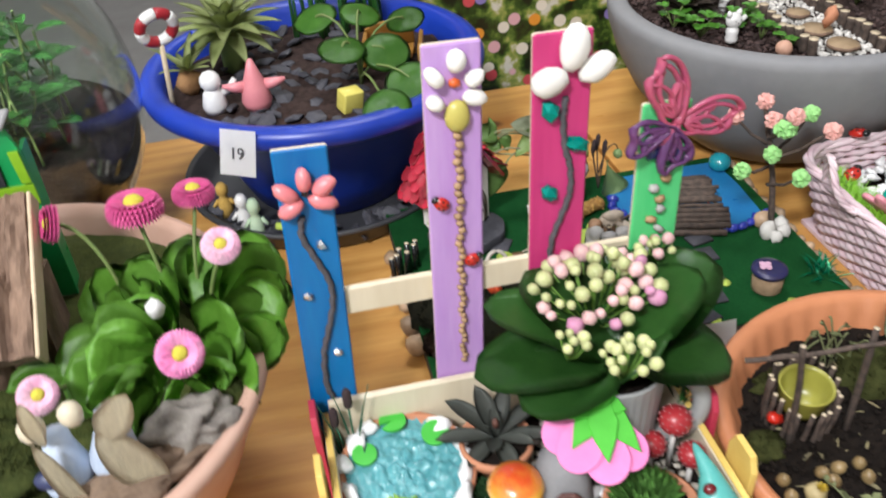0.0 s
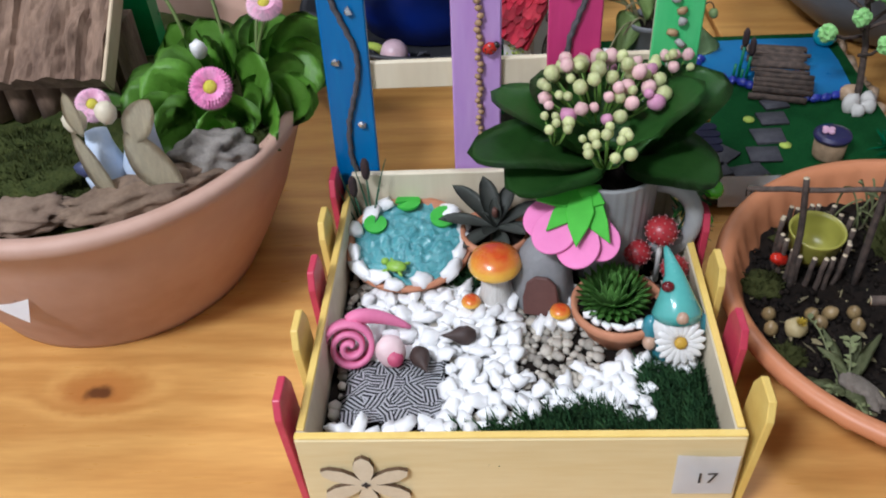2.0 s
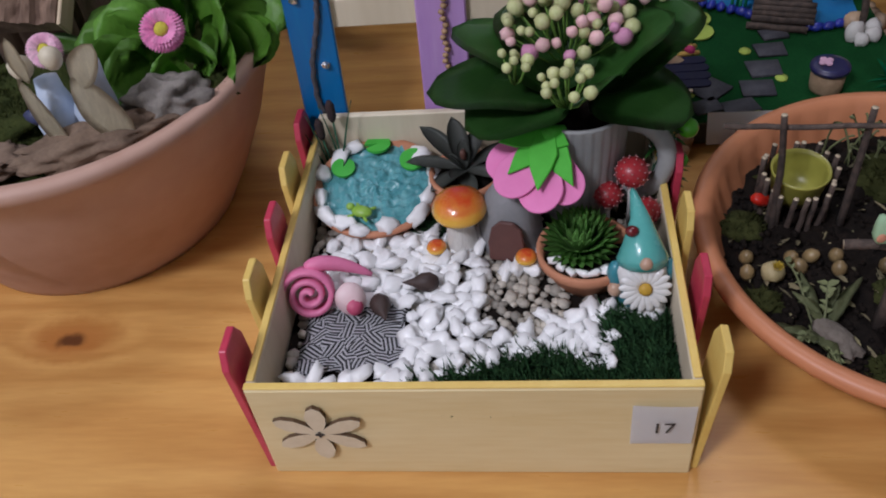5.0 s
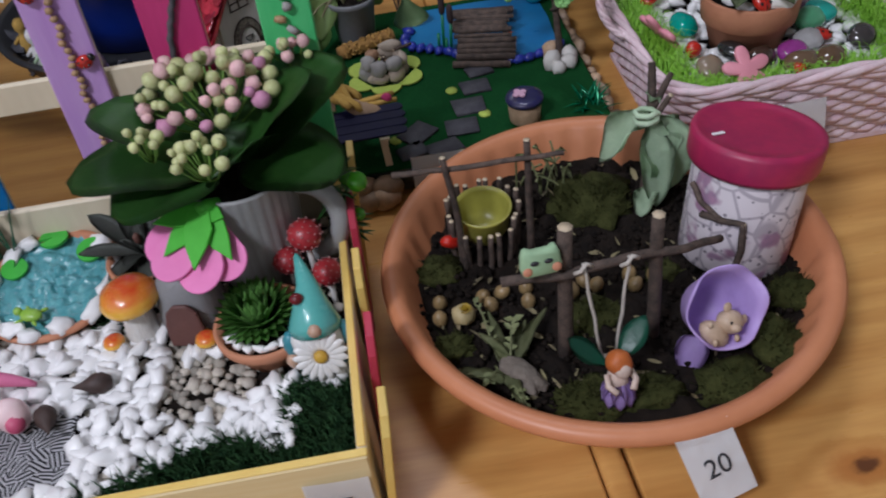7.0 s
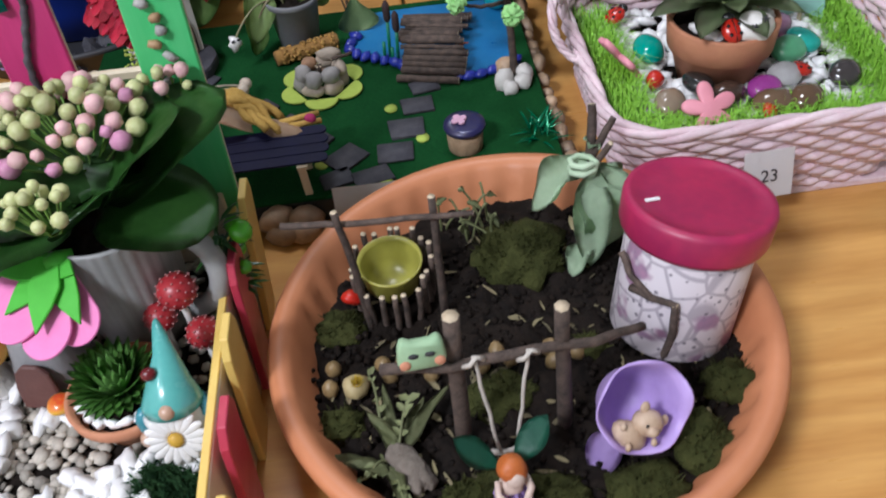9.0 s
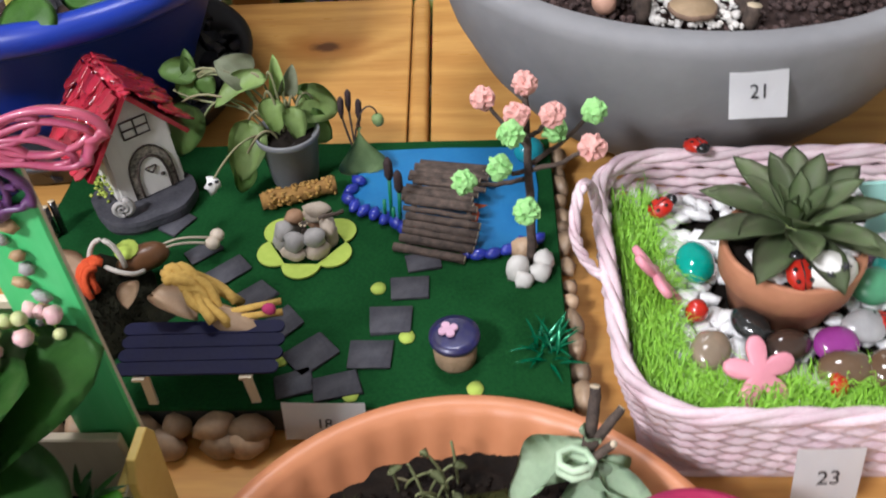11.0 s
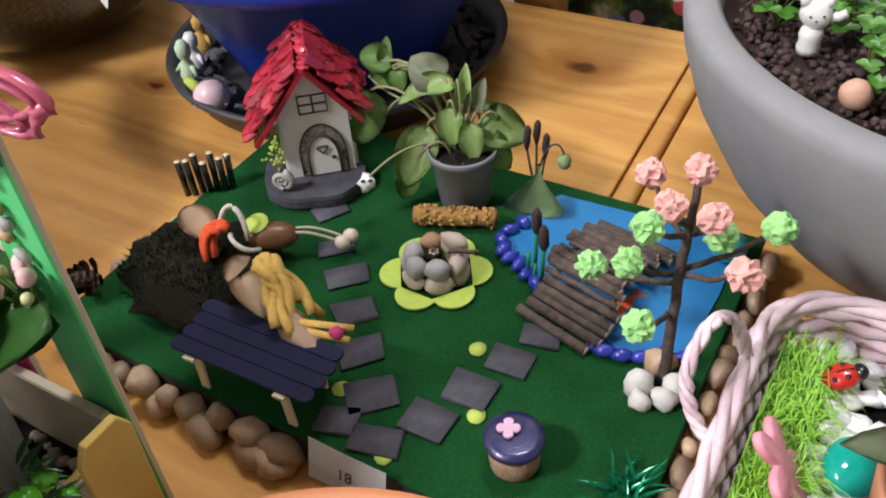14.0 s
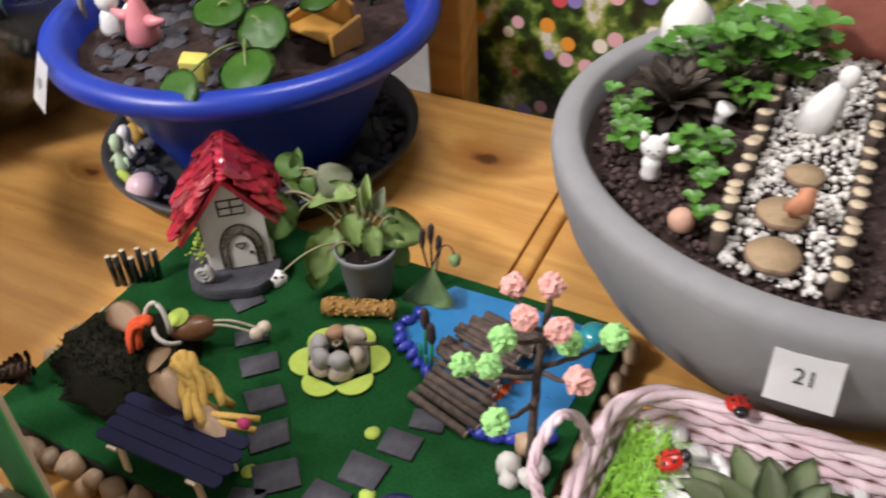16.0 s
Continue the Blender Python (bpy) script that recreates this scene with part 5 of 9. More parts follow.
merge(sn, lathe([(0, 0.002), (0.004, 0.0026), (0.0045, 0.0), (0.0056, 0.0), (0.006, -0.002)], 14), Matrix.Translation((0.031, -0.0135, 0.009)) @ pose(0, 0, 0, 80, 0, 20), 2)
tagged(part("snail_figure", sn, (M_CLAYPINK, M_CLAYWHITE, mat("deep_pink_clay", (0.62, 0.10, 0.2), rough=0.5)), m=pose(0.022, 0.088, BED + 0.004, -24, 0, 10)), "pink and white clay snail figurine on striped cloth", "snail figurine")

M_ACORN = mat("dark_brown_seed", (0.055, 0.032, 0.026), (0.035, 0.02, 0.017), 0.6, 120, 0.3)
for x, y, a in ((0.101, 0.110, 185), (0.070, 0.090, 290)):
    tagged(part("brown_seed_pod", lathe([(0, -0.0085), (0.004, -0.0075), (0.0072, -0.002), (0.0066, 0.004), (0.003, 0.010), (0.0012, 0.015), (0, 0.018)], 20), M_ACORN, m=pose(x, y, BED + 0.0145, 0, 0, a) @ pose(0, 0, 0, 0, 84, 0)), "dark brown teardrop seed pod on the pebbles", "seed pod", "seed pods")

# lime bead plant at the back corner
fern = thing("bead_sprig", 0.262, 0.205, BED, "artificial dark sprig with bright green beads", "artificial plant")
M_BEAD = mat("bright_green_bead", (0.10, 0.50, 0.02), (0.08, 0.4, 0.02), 0.2, 60, coat=0.4)
for x, y, z, s in ((0.023, -0.006, 0.072, 0.0076), (0.008, -0.020, 0.060, 0.006), (0.016, 0.008, 0.066, 0.006), (0.012, 0.014, 0.04, 0.006), (0.020, -0.012, 0.048, 0.005)):
    part("bead", blob(s, s, s, 0.02, 2), M_BEAD, fern, m=pose(x, y, z))
    part("twig", tube(bezier((0, 0, 0), (0, 0, z * 0.5), (x * 0.6, y * 0.6, z), (x, y, z)), 0.0008, 5), M_REED, fern)
sp = bmesh.new()
r3 = random.Random(5)
for i in range(46):
    a, h = r3.uniform(-2.2, 2.0), r3.uniform(0.02, 0.075)
    merge(sp, leaf(0.018, 0.0035, 0.3, 0.2, 4, 1, 0.6), Matrix.Translation((0.006 + 0.006 * math.cos(a), 0.006 * math.sin(a), h)) @ pose(0, 0, 0, r3.uniform(-20, 50), 0, math.degrees(a) - 90))
part("needles", sp, M_LEAF, fern)


# ---------------------------------------------------------------- in the orange planter
SOIL20 = 0.037
r20 = random.Random(20)
M_TWIG = mat("twig_bark", (0.125, 0.088, 0.068), (0.036, 0.027, 0.023), 0.85, 150, 0.7, vary=0.2)


def twig(name, parent, pts, r, r2=None, label="", cuts=(True, True), wob=0.0012, seed=0):
    """A bark twig with pale cut ends."""
    a, b = Vector(pts[0]), Vector(pts[-1])
    fine = []
    for p, q in zip(pts[:-1], pts[1:]):
        for i in range(4):
            t = i / 4
            fine.append(Vector(p).lerp(Vector(q), t) + Vector((noise.noise((t * 3 + seed, p[0] * 50, 1)), noise.noise((t * 3 + seed, p[1] * 50, 2)), noise.noise((t * 3, seed, 3)))) * wob)
    fine.append(b)
    bm = tube(fine, r, 7, r2 if r2 is not None else r)
    for f in bm.faces:
        if len(f.verts) > 4:
            f.material_index = 1
    return part(name, bm, (M_TWIG, M_TWIGCUT), parent, label)


# ring of sticks round a yellow-green cup
well = thing("twig_well", 0.370, 0.207, SOIL20, "ring of cut twigs round an olive yellow cup", "toy well", rx=6)
well.scale = (1.1, 1.1, 1.1)
M_OLIVE = mat("olive_yellow_plastic", (0.34, 0.32, 0.06), (0.28, 0.27, 0.05), 0.3, 30)
part("cup", lathe([(0, 0.012), (0.012, 0.013), (0.0165, 0.022), (0.0185, 0.037), (0.0195, 0.039), (0.0185, 0.040), (0.0170, 0.036), (0.0150, 0.024), (0.010, 0.017), (0, 0.016)], 40), M_OLIVE, well)
for i in range(20):
    a = 6.283 * i / 20
    h = 0.033 + 0.006 * r20.random() + (0.005 if math.sin(a) > 0.3 else 0)
    twig("stick", well, [(0.0225 * math.cos(a), 0.0225 * math.sin(a), -0.006), (0.0235 * math.cos(a) + r20.uniform(-0.002, 0.002), 0.0235 * math.sin(a), h)], 0.0021, 0.0018, seed=i)
tagged(part("red_berry", blob(0.010, 0.006, 0.005, 0.1, 2), M_RED_GLOSS, m=pose(0.344, 0.196, SOIL20 + 0.020, 0, 25, 30)), "small glossy red berry shape beside the twigs", "berry")

# rail of thin twigs at the rim
rail = thing("twig_rail", 0, 0, 0, "thin twig rail reaching over the planter rim", "twig fence")
twig("upright", rail, [(0.352, 0.186, SOIL20 - 0.004), (0.349, 0.185, 0.09), (0.344, 0.185, 0.142)], 0.0030, 0.0023, seed=2)
twig("upright", rail, [(0.401, 0.186, SOIL20 - 0.004), (0.401, 0.185, 0.145)], 0.0030, 0.0024, seed=3)
twig("crossbar", rail, [(0.309, 0.199, 0.124), (0.345, 0.189, 0.129), (0.400, 0.181, 0.133), (0.424, 0.176, 0.136)], 0.0022, 0.0018, seed=4)

# swing
swing = thing("twig_swing", 0, 0, 0, "twig swing frame with white string ropes", "toy swing")
twig("upright", swing, [(0.402, 0.089, SOIL20 - 0.005), (0.402, 0.087, 0.152)], 0.0052, 0.0046, seed=5)
twig("upright", swing, [(0.462, 0.092, SOIL20 - 0.005), (0.457, 0.086, 0.150)], 0.0046, 0.0040, seed=6)
twig("crossbar", swing, [(0.363, 0.089, 0.115), (0.40, 0.082, 0.118), (0.44, 0.082, 0.124), (0.475, 0.087, 0.118), (0.506, 0.104, 0.104)], 0.0033, 0.0026, seed=7)
M_STRING = mat("white_string", (0.62, 0.58, 0.52), (0.5, 0.46, 0.4), 0.9, 400, 0.6)
for x0, x1, y1 in ((0.411, 0.421, 0.070), (0.439, 0.431, 0.072)):
    pts = [Vector((x0, 0.080, 0.127)).lerp(Vector((x1, y1, 0.052)), i / 7) + Vector((0.0005 * math.sin(i * 2), 0, 0)) for i in range(8)]
    part("rope", tube(pts, 0.0011, 6), M_STRING, swing, "white string")
    part("knot", tube([(x0 - 0.0055, 0.079, 0.121), (x0 - 0.002, 0.077, 0.124), (x0 + 0.001, 0.0785, 0.128), (x0 + 0.0055, 0.080, 0.124)], 0.0014, 6), M_STRING, swing, "white string knot")
part("seat", tube([(0.414, 0.071, 0.052), (0.424, 0.070, 0.051), (0.436, 0.072, 0.052)], 0.0018, 6), M_STRING, swing)

# owl, one plain mesh: a pale green cushion with orange side spots and a plain darker band
ow = bmesh.new()
outl = [(-0.0105, -0.008), (0.0105, -0.008), (0.0125, -0.002), (0.0115, 0.006), (0.0095, 0.0115), (0.005, 0.009), (-0.005, 0.009), (-0.0095, 0.0115), (-0.0115, 0.006), (-0.0125, -0.002)]
merge(ow, flat_shape(outl, 0.007, 0.0016), Matrix.Translation((0, 0.0035, 0)), 0)
for sx in (-1, 1):
    merge(ow, blob(0.003, 0.001, 0.003, 0, 2), Matrix.Translation((sx * 0.0088, -0.0036, -0.003)), 1)
    merge(ow, blob(0.0028, 0.001, 0.0016, 0, 2), Matrix.Translation((sx * 0.0042, -0.0037, 0.002)), 2)
tagged(part("owl_figure", ow, (mat("mint_felt", (0.34, 0.50, 0.30), (0.28, 0.44, 0.26), 0.7, 90), mat("peach_felt", (0.68, 0.30, 0.18), rough=0.7), M_INK), m=pose(0.3855, 0.080, 0.1345, -12, 0, 4)),
       "mint green owl figure sitting on the twig swing", "owl figure")

# fairy doll, one plain mesh
M_PURPLE = mat("lavender_resin", (0.50, 0.36, 0.70), (0.43, 0.30, 0.63), 0.5, 60, 0.1)
M_HAIR = mat("ginger_resin", (0.50, 0.14, 0.03), (0.4, 0.1, 0.02), 0.5, 100, 0.3)
M_PALE = mat("pale_resin", (0.66, 0.52, 0.44), rough=0.5)
M_WING = mat("dark_green_film", (0.02, 0.12, 0.075), (0.03, 0.17, 0.1), 0.3, 60, 0.2)
fd = bmesh.new()
for i in range(9):
    a = 6.283 * i / 9
    merge(fd, leaf(0.020, 0.010, 0.5, 0.2, 6, 1, 0.8, 0.0008, 0.1), pose(0, 0, 0.020, 0, 0, math.degrees(a)) @ pose(0, 0.003, 0, -50), 0)
merge(fd, blob(0.007, 0.006, 0.010, 0.05, 2), Matrix.Translation((0, 0, 0.020)), 2)
merge(fd, blob(0.0082, 0.0078, 0.0085, 0.08, 3), Matrix.Translation((0.001, -0.001, 0.033)), 1)
merge(fd, blob(0.0055, 0.004, 0.006, 0.02, 2), Matrix.Translation((0.001, -0.006, 0.0305)), 2)
for sx in (-1, 1):
    merge(fd, tube([(sx * 0.007, -0.001, 0.026), (sx * 0.009, -0.006, 0.021), (sx * 0.005, -0.011, 0.018)], 0.0022, 6), None, 2)
    merge(fd, leaf(0.034, 0.016, -0.2, 0.05, 8, 1, 1.2, 0.0006, 0.0, 0.0, 0.8), pose(sx * 0.003, 0.006, 0.026, 0, 0, -sx * 52) @ pose(0, 0, 0, 42, sx * 18, 0), 3)
tagged(part("fairy_doll", fd, (M_PURPLE, M_HAIR, M_PALE, M_WING), m=pose(0.424, 0.042, SOIL20 + 0.004, -8, 0, 8)), "small ginger fairy doll with green wings on the moss", "doll")

# lavender bell with a small figure, and the jar house
bell = thing("bell_flower", 0.498, 0.079, SOIL20, "lavender resin bell flower lying open with a mouse figure", "figurine")
bm = lathe([(0, -0.0245), (0.006, -0.0240), (0.013, -0.020), (0.019, -0.008), (0.0235, 0.010), (0.027, 0.020)], 36)
for v in bm.verts:
    a = math.atan2(v.co.y, v.co.x)
    k = max(0, v.co.z + 0.005) / 0.023
    v.co.z += 0.0026 * k * math.cos(5 * a) + 0.006 * k * math.sin(a)
bmesh.ops.solidify(bm, geom=bm.faces[:], thickness=0.0012)
part("petals", bm, M_PURPLE, bell, "lavender bell petals", m=pose(0.0, 0.004, 0.027, 46, 0, 8))
grow(bell, (-0.012, -0.008, 0.016), (-0.026, -0.020, -0.006), 0.022, M_PURPLE, "petal", bend=0.4, cup=0.4, thick=0.0012)
ms = bmesh.new()
merge(ms, blob(0.0088, 0.0080, 0.0078, 0.04, 3), None, 0)
merge(ms, blob(0.0040, 0.0038, 0.0032, 0.0, 2), Matrix.Translation((-0.001, -0.0072, -0.0015)), 0)
merge(ms, blob(0.012, 0.0075, 0.0075, 0.04, 2), pose(-0.009, 0.002, -0.008, 0, 35, 0), 0)
for dx, dz in ((-0.0030, 0.0095), (0.0095, 0.0005)):
    merge(ms, blob(0.0030, 0.0014, 0.0036, 0.02, 2), Matrix.Translation((dx, 0.0, dz)), 0)
for dx, dz in ((-0.0042, 0.0020), (0.0028, -0.0012)):
    merge(ms, blob(0.0011, 0.0008, 0.0012, 0, 1), Matrix.Translation((dx, -0.0074, dz)), 1)
for p in ((-0.016, -0.003, 0.000), (-0.013, -0.006, -0.011), (0.002, -0.006, -0.009)):
    merge(ms, blob(0.0020, 0.0020, 0.0030, 0.05, 1), Matrix.Translation(p), 0)
part("mouse_figure", ms, (mat("sand_resin", (0.55, 0.42, 0.30), (0.42, 0.29, 0.19), 0.5, 90), M_BLACK_GLOSS), bell, "sand coloured mouse figure", m=pose(0.004, -0.012, 0.030, -24, 14, 6))

jar = thing("jar_house", 0.544, 0.160, SOIL20 - 0.004, "paper-covered jar house with a crimson screw lid", "jar", rx=-7, ry=7)
M_PAPER = bpy.data.materials.new("flower_print_paper")
M_PAPER.use_nodes = True
nt = M_PAPER.node_tree
tco = nt.nodes.new("ShaderNodeTexCoord")
vo, no, ns = nt.nodes.new("ShaderNodeTexVoronoi"), nt.nodes.new("ShaderNodeTexNoise"), nt.nodes.new("ShaderNodeTexNoise")
vo.feature = "DISTANCE_TO_EDGE"
vo.inputs["Scale"].default_value, no.inputs["Scale"].default_value, ns.inputs["Scale"].default_value = 54, 45, 160
vo.inputs["Randomness"].default_value = 0.78
for t in (vo, no, ns):
    nt.links.new(tco.outputs["Object"], t.inputs["Vector"])
ln = nt.nodes.new("ShaderNodeMapRange")
ln.inputs[1].default_value, ln.inputs[2].default_value = 0.03, 0.07
nt.links.new(vo.outputs["Distance"], ln.inputs[0])
m1 = nt.nodes.new("ShaderNodeMix")
m1.data_type = "RGBA"
m1.inputs[6].default_value, m1.inputs[7].default_value = (0.42, 0.38, 0.42, 1), (0.68, 0.63, 0.66, 1)
nt.links.new(ln.outputs[0], m1.inputs[0])
specks, sp_r = nt.nodes.new("ShaderNodeTexVoronoi"), nt.nodes.new("ShaderNodeMapRange")
specks.inputs["Scale"].default_value = 150
sp_r.inputs[1].default_value, sp_r.inputs[2].default_value = 0.16, 0.24
sp_r.inputs[3].default_value, sp_r.inputs[4].default_value = 0.85, 0.0
nt.links.new(tco.outputs["Object"], specks.inputs["Vector"])
nt.links.new(specks.outputs["Distance"], sp_r.inputs[0])
m4 = nt.nodes.new("ShaderNodeMix")
m4.data_type = "RGBA"
m4.inputs[7].default_value = (0.16, 0.14, 0.17, 1)
nt.links.new(sp_r.outputs[0], m4.inputs[0])
nt.links.new(m1.outputs[2], m4.inputs[6])
fl1 = nt.nodes.new("ShaderNodeMapRange")
fl1.inputs[1].default_value, fl1.inputs[2].default_value = 0.56, 0.62
nt.links.new(no.outputs["Fac"], fl1.inputs[0])
m2 = nt.nodes.new("ShaderNodeMix")
m2.data_type = "RGBA"
nt.links.new(fl1.outputs[0], m2.inputs[0])
nt.links.new(m4.outputs[2], m2.inputs[6])
m3 = nt.nodes.new("ShaderNodeMix")
m3.data_type = "RGBA"
m3.inputs[6].default_value, m3.inputs[7].default_value = (0.50, 0.24, 0.36, 1), (0.2, 0.18, 0.26, 1)
nt.links.new(ns.outputs["Fac"], m3.inputs[0])
nt.links.new(m3.outputs[2], m2.inputs[7])
nt.links.new(m2.outputs[2], nt.nodes["Principled BSDF"].inputs["Base Color"])
nt.nodes["Principled BSDF"].inputs["Roughness"].default_value = 0.5
part("body", lathe([(0, 0.0), (0.036, 0.0), (0.0385, 0.003), (0.0390, 0.082), (0.036, 0.086), (0, 0.086)], 56), M_PAPER, jar, "flower print paper wrap")
M_LID = mat("crimson_matt_lid", (0.46, 0.024, 0.090), (0.27, 0.014, 0.070), 0.4, 22, 0.15)
part("lid", lathe([(0.0415, 0.078), (0.0435, 0.078), (0.0445, 0.081), (0.0448, 0.096), (0.0435, 0.0995), (0.0400, 0.1000), (0.0385, 0.0988), (0.030, 0.0986), (0.0, 0.0992)], 64), M_LID, jar, "crimson screw lid")
part("lid_tag", box(-0.0045, 0.0045, -0.0012, 0.0012, 0.0994, 0.1002), M_CARD, jar, "tiny white tag", False, pose(-0.030, -0.003, 0, 0, 0, 12))
JI = jar.matrix_world.inverted()
twig("door_twig", jar, [JI @ Vector((0.5325, 0.1280, 0.089)), JI @ Vector((0.5335, 0.1265, 0.066)), JI @ Vector((0.5300, 0.1285, 0.040))], 0.0022, 0.0030, seed=8)
twig("door_twig", jar, [JI @ Vector((0.5125, 0.1500, 0.0845)), JI @ Vector((0.5200, 0.1390, 0.0865)), JI @ Vector((0.5335, 0.1270, 0.0885))], 0.0026, 0.0020, seed=9)
twig("door_twig", jar, [JI @ Vector((0.5085, 0.1610, 0.104)), JI @ Vector((0.5120, 0.1500, 0.094)), JI @ Vector((0.5215, 0.1380, 0.087))], 0.0022, 0.0018, seed=10)

# branch with sage leaves
sage = thing("sage_branch", 0.499, 0.225, SOIL20 - 0.003, "bare branch hung with grey-green sage leaves", "branch")
twig("stem", sage, [(0.0, 0.0, 0), (0.008, 0.018, 0.05), (0.014, 0.036, 0.09), (0.014, 0.041, 0.102)], 0.0042, 0.0028, seed=11)
twig("stem", sage, [(0.012, 0.026, 0.070), (0.022, 0.030, 0.088), (0.027, 0.033, 0.095)], 0.0030, 0.0022, seed=12)
twig("stem", sage, [(0.010, 0.022, 0.062), (0.020, 0.020, 0.080), (0.022, 0.018, 0.086)], 0.0026, 0.0020, seed=13)
for b, t, w, bd in (((0.014, 0.026, 0.070), (-0.030, 0.020, 0.034), 0.031, 0.4), ((0.015, 0.022, 0.066), (0.020, 0.002, 0.008), 0.050, 0.5), ((0.012, 0.020, 0.060), (0.004, -0.018, 0.012), 0.026, 0.7),
                    ((0.016, 0.030, 0.072), (0.006, 0.024, 0.086), 0.012, -0.3), ((0.014, 0.020, 0.066), (0.030, 0.016, 0.034), 0.024, 0.9), ((0.006, -0.006, 0.024), (-0.010, -0.020, 0.006), 0.018, 0.6)):
    grow(sage, b, t, w, M_SAGE, bend=bd, cup=0.5, thick=0.0007, wave=0.35, base_w=0.9, n=14)
part("tie", tube([(0.004 + 0.009 * math.cos(i * 0.9), 0.016 + 0.008 * math.sin(i * 0.9), 0.066 + 0.0009 * i) for i in range(14)], 0.0022, 6), M_SAGE, sage)

# dry stems, nuts, moss cushions
dry = thing("dry_sprig", 0.362, 0.078, SOIL20, "wilting sprig with a small yellow flower", "plant")
M_DRY = mat("dry_green_leaf", (0.12, 0.145, 0.055), (0.19, 0.20, 0.095), 0.7, 80, 0.4, vary=0.2)
rdry = random.Random(77)
for t in ((-0.012, 0.056, 0.016), (0.010, 0.034, 0.016), (-0.020, -0.010, 0.008), (0.004, -0.036, 0.005)):
    e = Vector(t)
    side = Vector((-e.y, e.x, 0)).normalized() * rdry.uniform(-0.012, 0.012)
    line = bezier((0, 0, 0), e * 0.3 + Vector((0, 0, 0.012)) + side, e * 0.75 + Vector((0, 0, 0.006)) - side * 0.6, e, 9)
    part("stalk", tube(line, 0.0011, 5, 0.0007), M_DRY, dry)
    for k in range(2, 9):
        p, d = line[k], (line[k] - line[k - 1]).normalized()
        o = d.cross(Vector((0, 0, 1))).normalized()
        w_ = rdry.uniform(0.0030, 0.0066) * (1 if k < 8 else 1.5)
        for sd in (-1, 1):
            if rdry.random() < 0.3:
                continue
            grow(dry, p, p + (o * sd + d * 0.8).normalized() * w_ + Vector((0, 0, rdry.uniform(-0.003, 0.003))), w_ * 0.62, M_DRY, "lobe", bend=rdry.uniform(-0.6, 0.9), cup=0.4, thick=0.0, wave=0.2, n=4)
for b, t, w, bd in (((0.006, 0.008, 0.006), (0.036, 0.044, 0.014), 0.0085, 0.5), ((0.006, 0.016, 0.006), (0.020, 0.038, 0.012), 0.0075, -0.4), ((-0.002, -0.002, 0.006), (0.004, -0.034, 0.008), 0.010, 0.8),
                    ((-0.004, -0.008, 0.008), (-0.030, 0.002, 0.010), 0.0095, 0.7), ((-0.008, -0.006, 0.008), (-0.042, 0.012, 0.004), 0.0075, 0.5), ((0.002, 0.006, 0.008), (-0.014, 0.030, 0.016), 0.0090, 0.6), ((0.004, -0.030, 0.006), (0.018, -0.042, 0.002), 0.0060, 0.4), ((0.000, 0.010, 0.010), (-0.004, 0.050, 0.014), 0.0080, -0.3)):
    grow(dry, b, t, w, M_DRY, "leaf", bend=bd, cup=0.45, thick=0.0004, wave=0.5, base_w=0.5, n=12)
part("bud", blob(0.0085, 0.0080, 0.0070, 0.12, 2, 5, 2), mat("cream_petal_bud", (0.46, 0.38, 0.20), (0.34, 0.27, 0.12), 0.6, 90), dry, "cream closed flower bud", m=pose(-0.021, 0.053, 0.010))
ft = bmesh.new()
for i in range(40):
    a = i * 2.4
    merge(ft, leaf(0.0065, 0.0016, -0.4, 0.1, 4), Matrix.Translation((-0.0195, 0.051, 0.0150)) @ pose(0, 0, 0, 20 + 60 * (i % 5) / 5, 0, math.degrees(a)))
part("flower_head", ft, mat("dull_yellow_petal", (0.60, 0.42, 0.04), (0.45, 0.33, 0.03), 0.7, 200, island=0.2), dry, "small yellow flower head")
bk = blob(0.0085, 0.019, 0.005, 0.3, 3, 4, 2.2)
part("root_chip", bk, mat("withered_grey_leaf", (0.20, 0.17, 0.14), (0.12, 0.10, 0.08), 0.9, 120, 0.6), dry, "withered grey-brown leaf", m=pose(0.008, -0.006, 0.009, 0, 0, 32))

M_NUT = mat("tan_hazelnut", (0.30, 0.21, 0.095), (0.17, 0.115, 0.05), 0.4, 120, 0.1, vary=0.2)
nut = mesh_of(lathe([(0, -0.0082), (0.004, -0.0072), (0.0066, -0.002), (0.0062, 0.003), (0.003, 0.007), (0, 0.0085)], 16), M_NUT)
for i, (x, y) in enumerate(((0.327, 0.150), (0.325, 0.135), (0.345, 0.136), (0.362, 0.140), (0.358, 0.149), (0.389, 0.150), (0.388, 0.137), (0.372, 0.150), (0.430, 0.148), (0.438, 0.141), (0.463, 0.146), (0.464, 0.135), (0.420, 0.139), (0.479, 0.140))):
    ob = new("hazelnut", nut)
    ob.matrix_world = pose(x, y, SOIL20 + 0.006, r20.uniform(-40, 40), r20.uniform(-40, 40), r20.uniform(0, 360)) @ Matrix.Scale(0.78, 4)
    tagged(ob, "tan hazelnut in a row on the soil", "hazelnut", "row of hazelnuts")


M_MOSS_DARK = mat("olive_black_moss", (0.022, 0.026, 0.007), (0.048, 0.052, 0.016), 0.95, 110, 1.0, 350, island=0.4, spec=0.12)


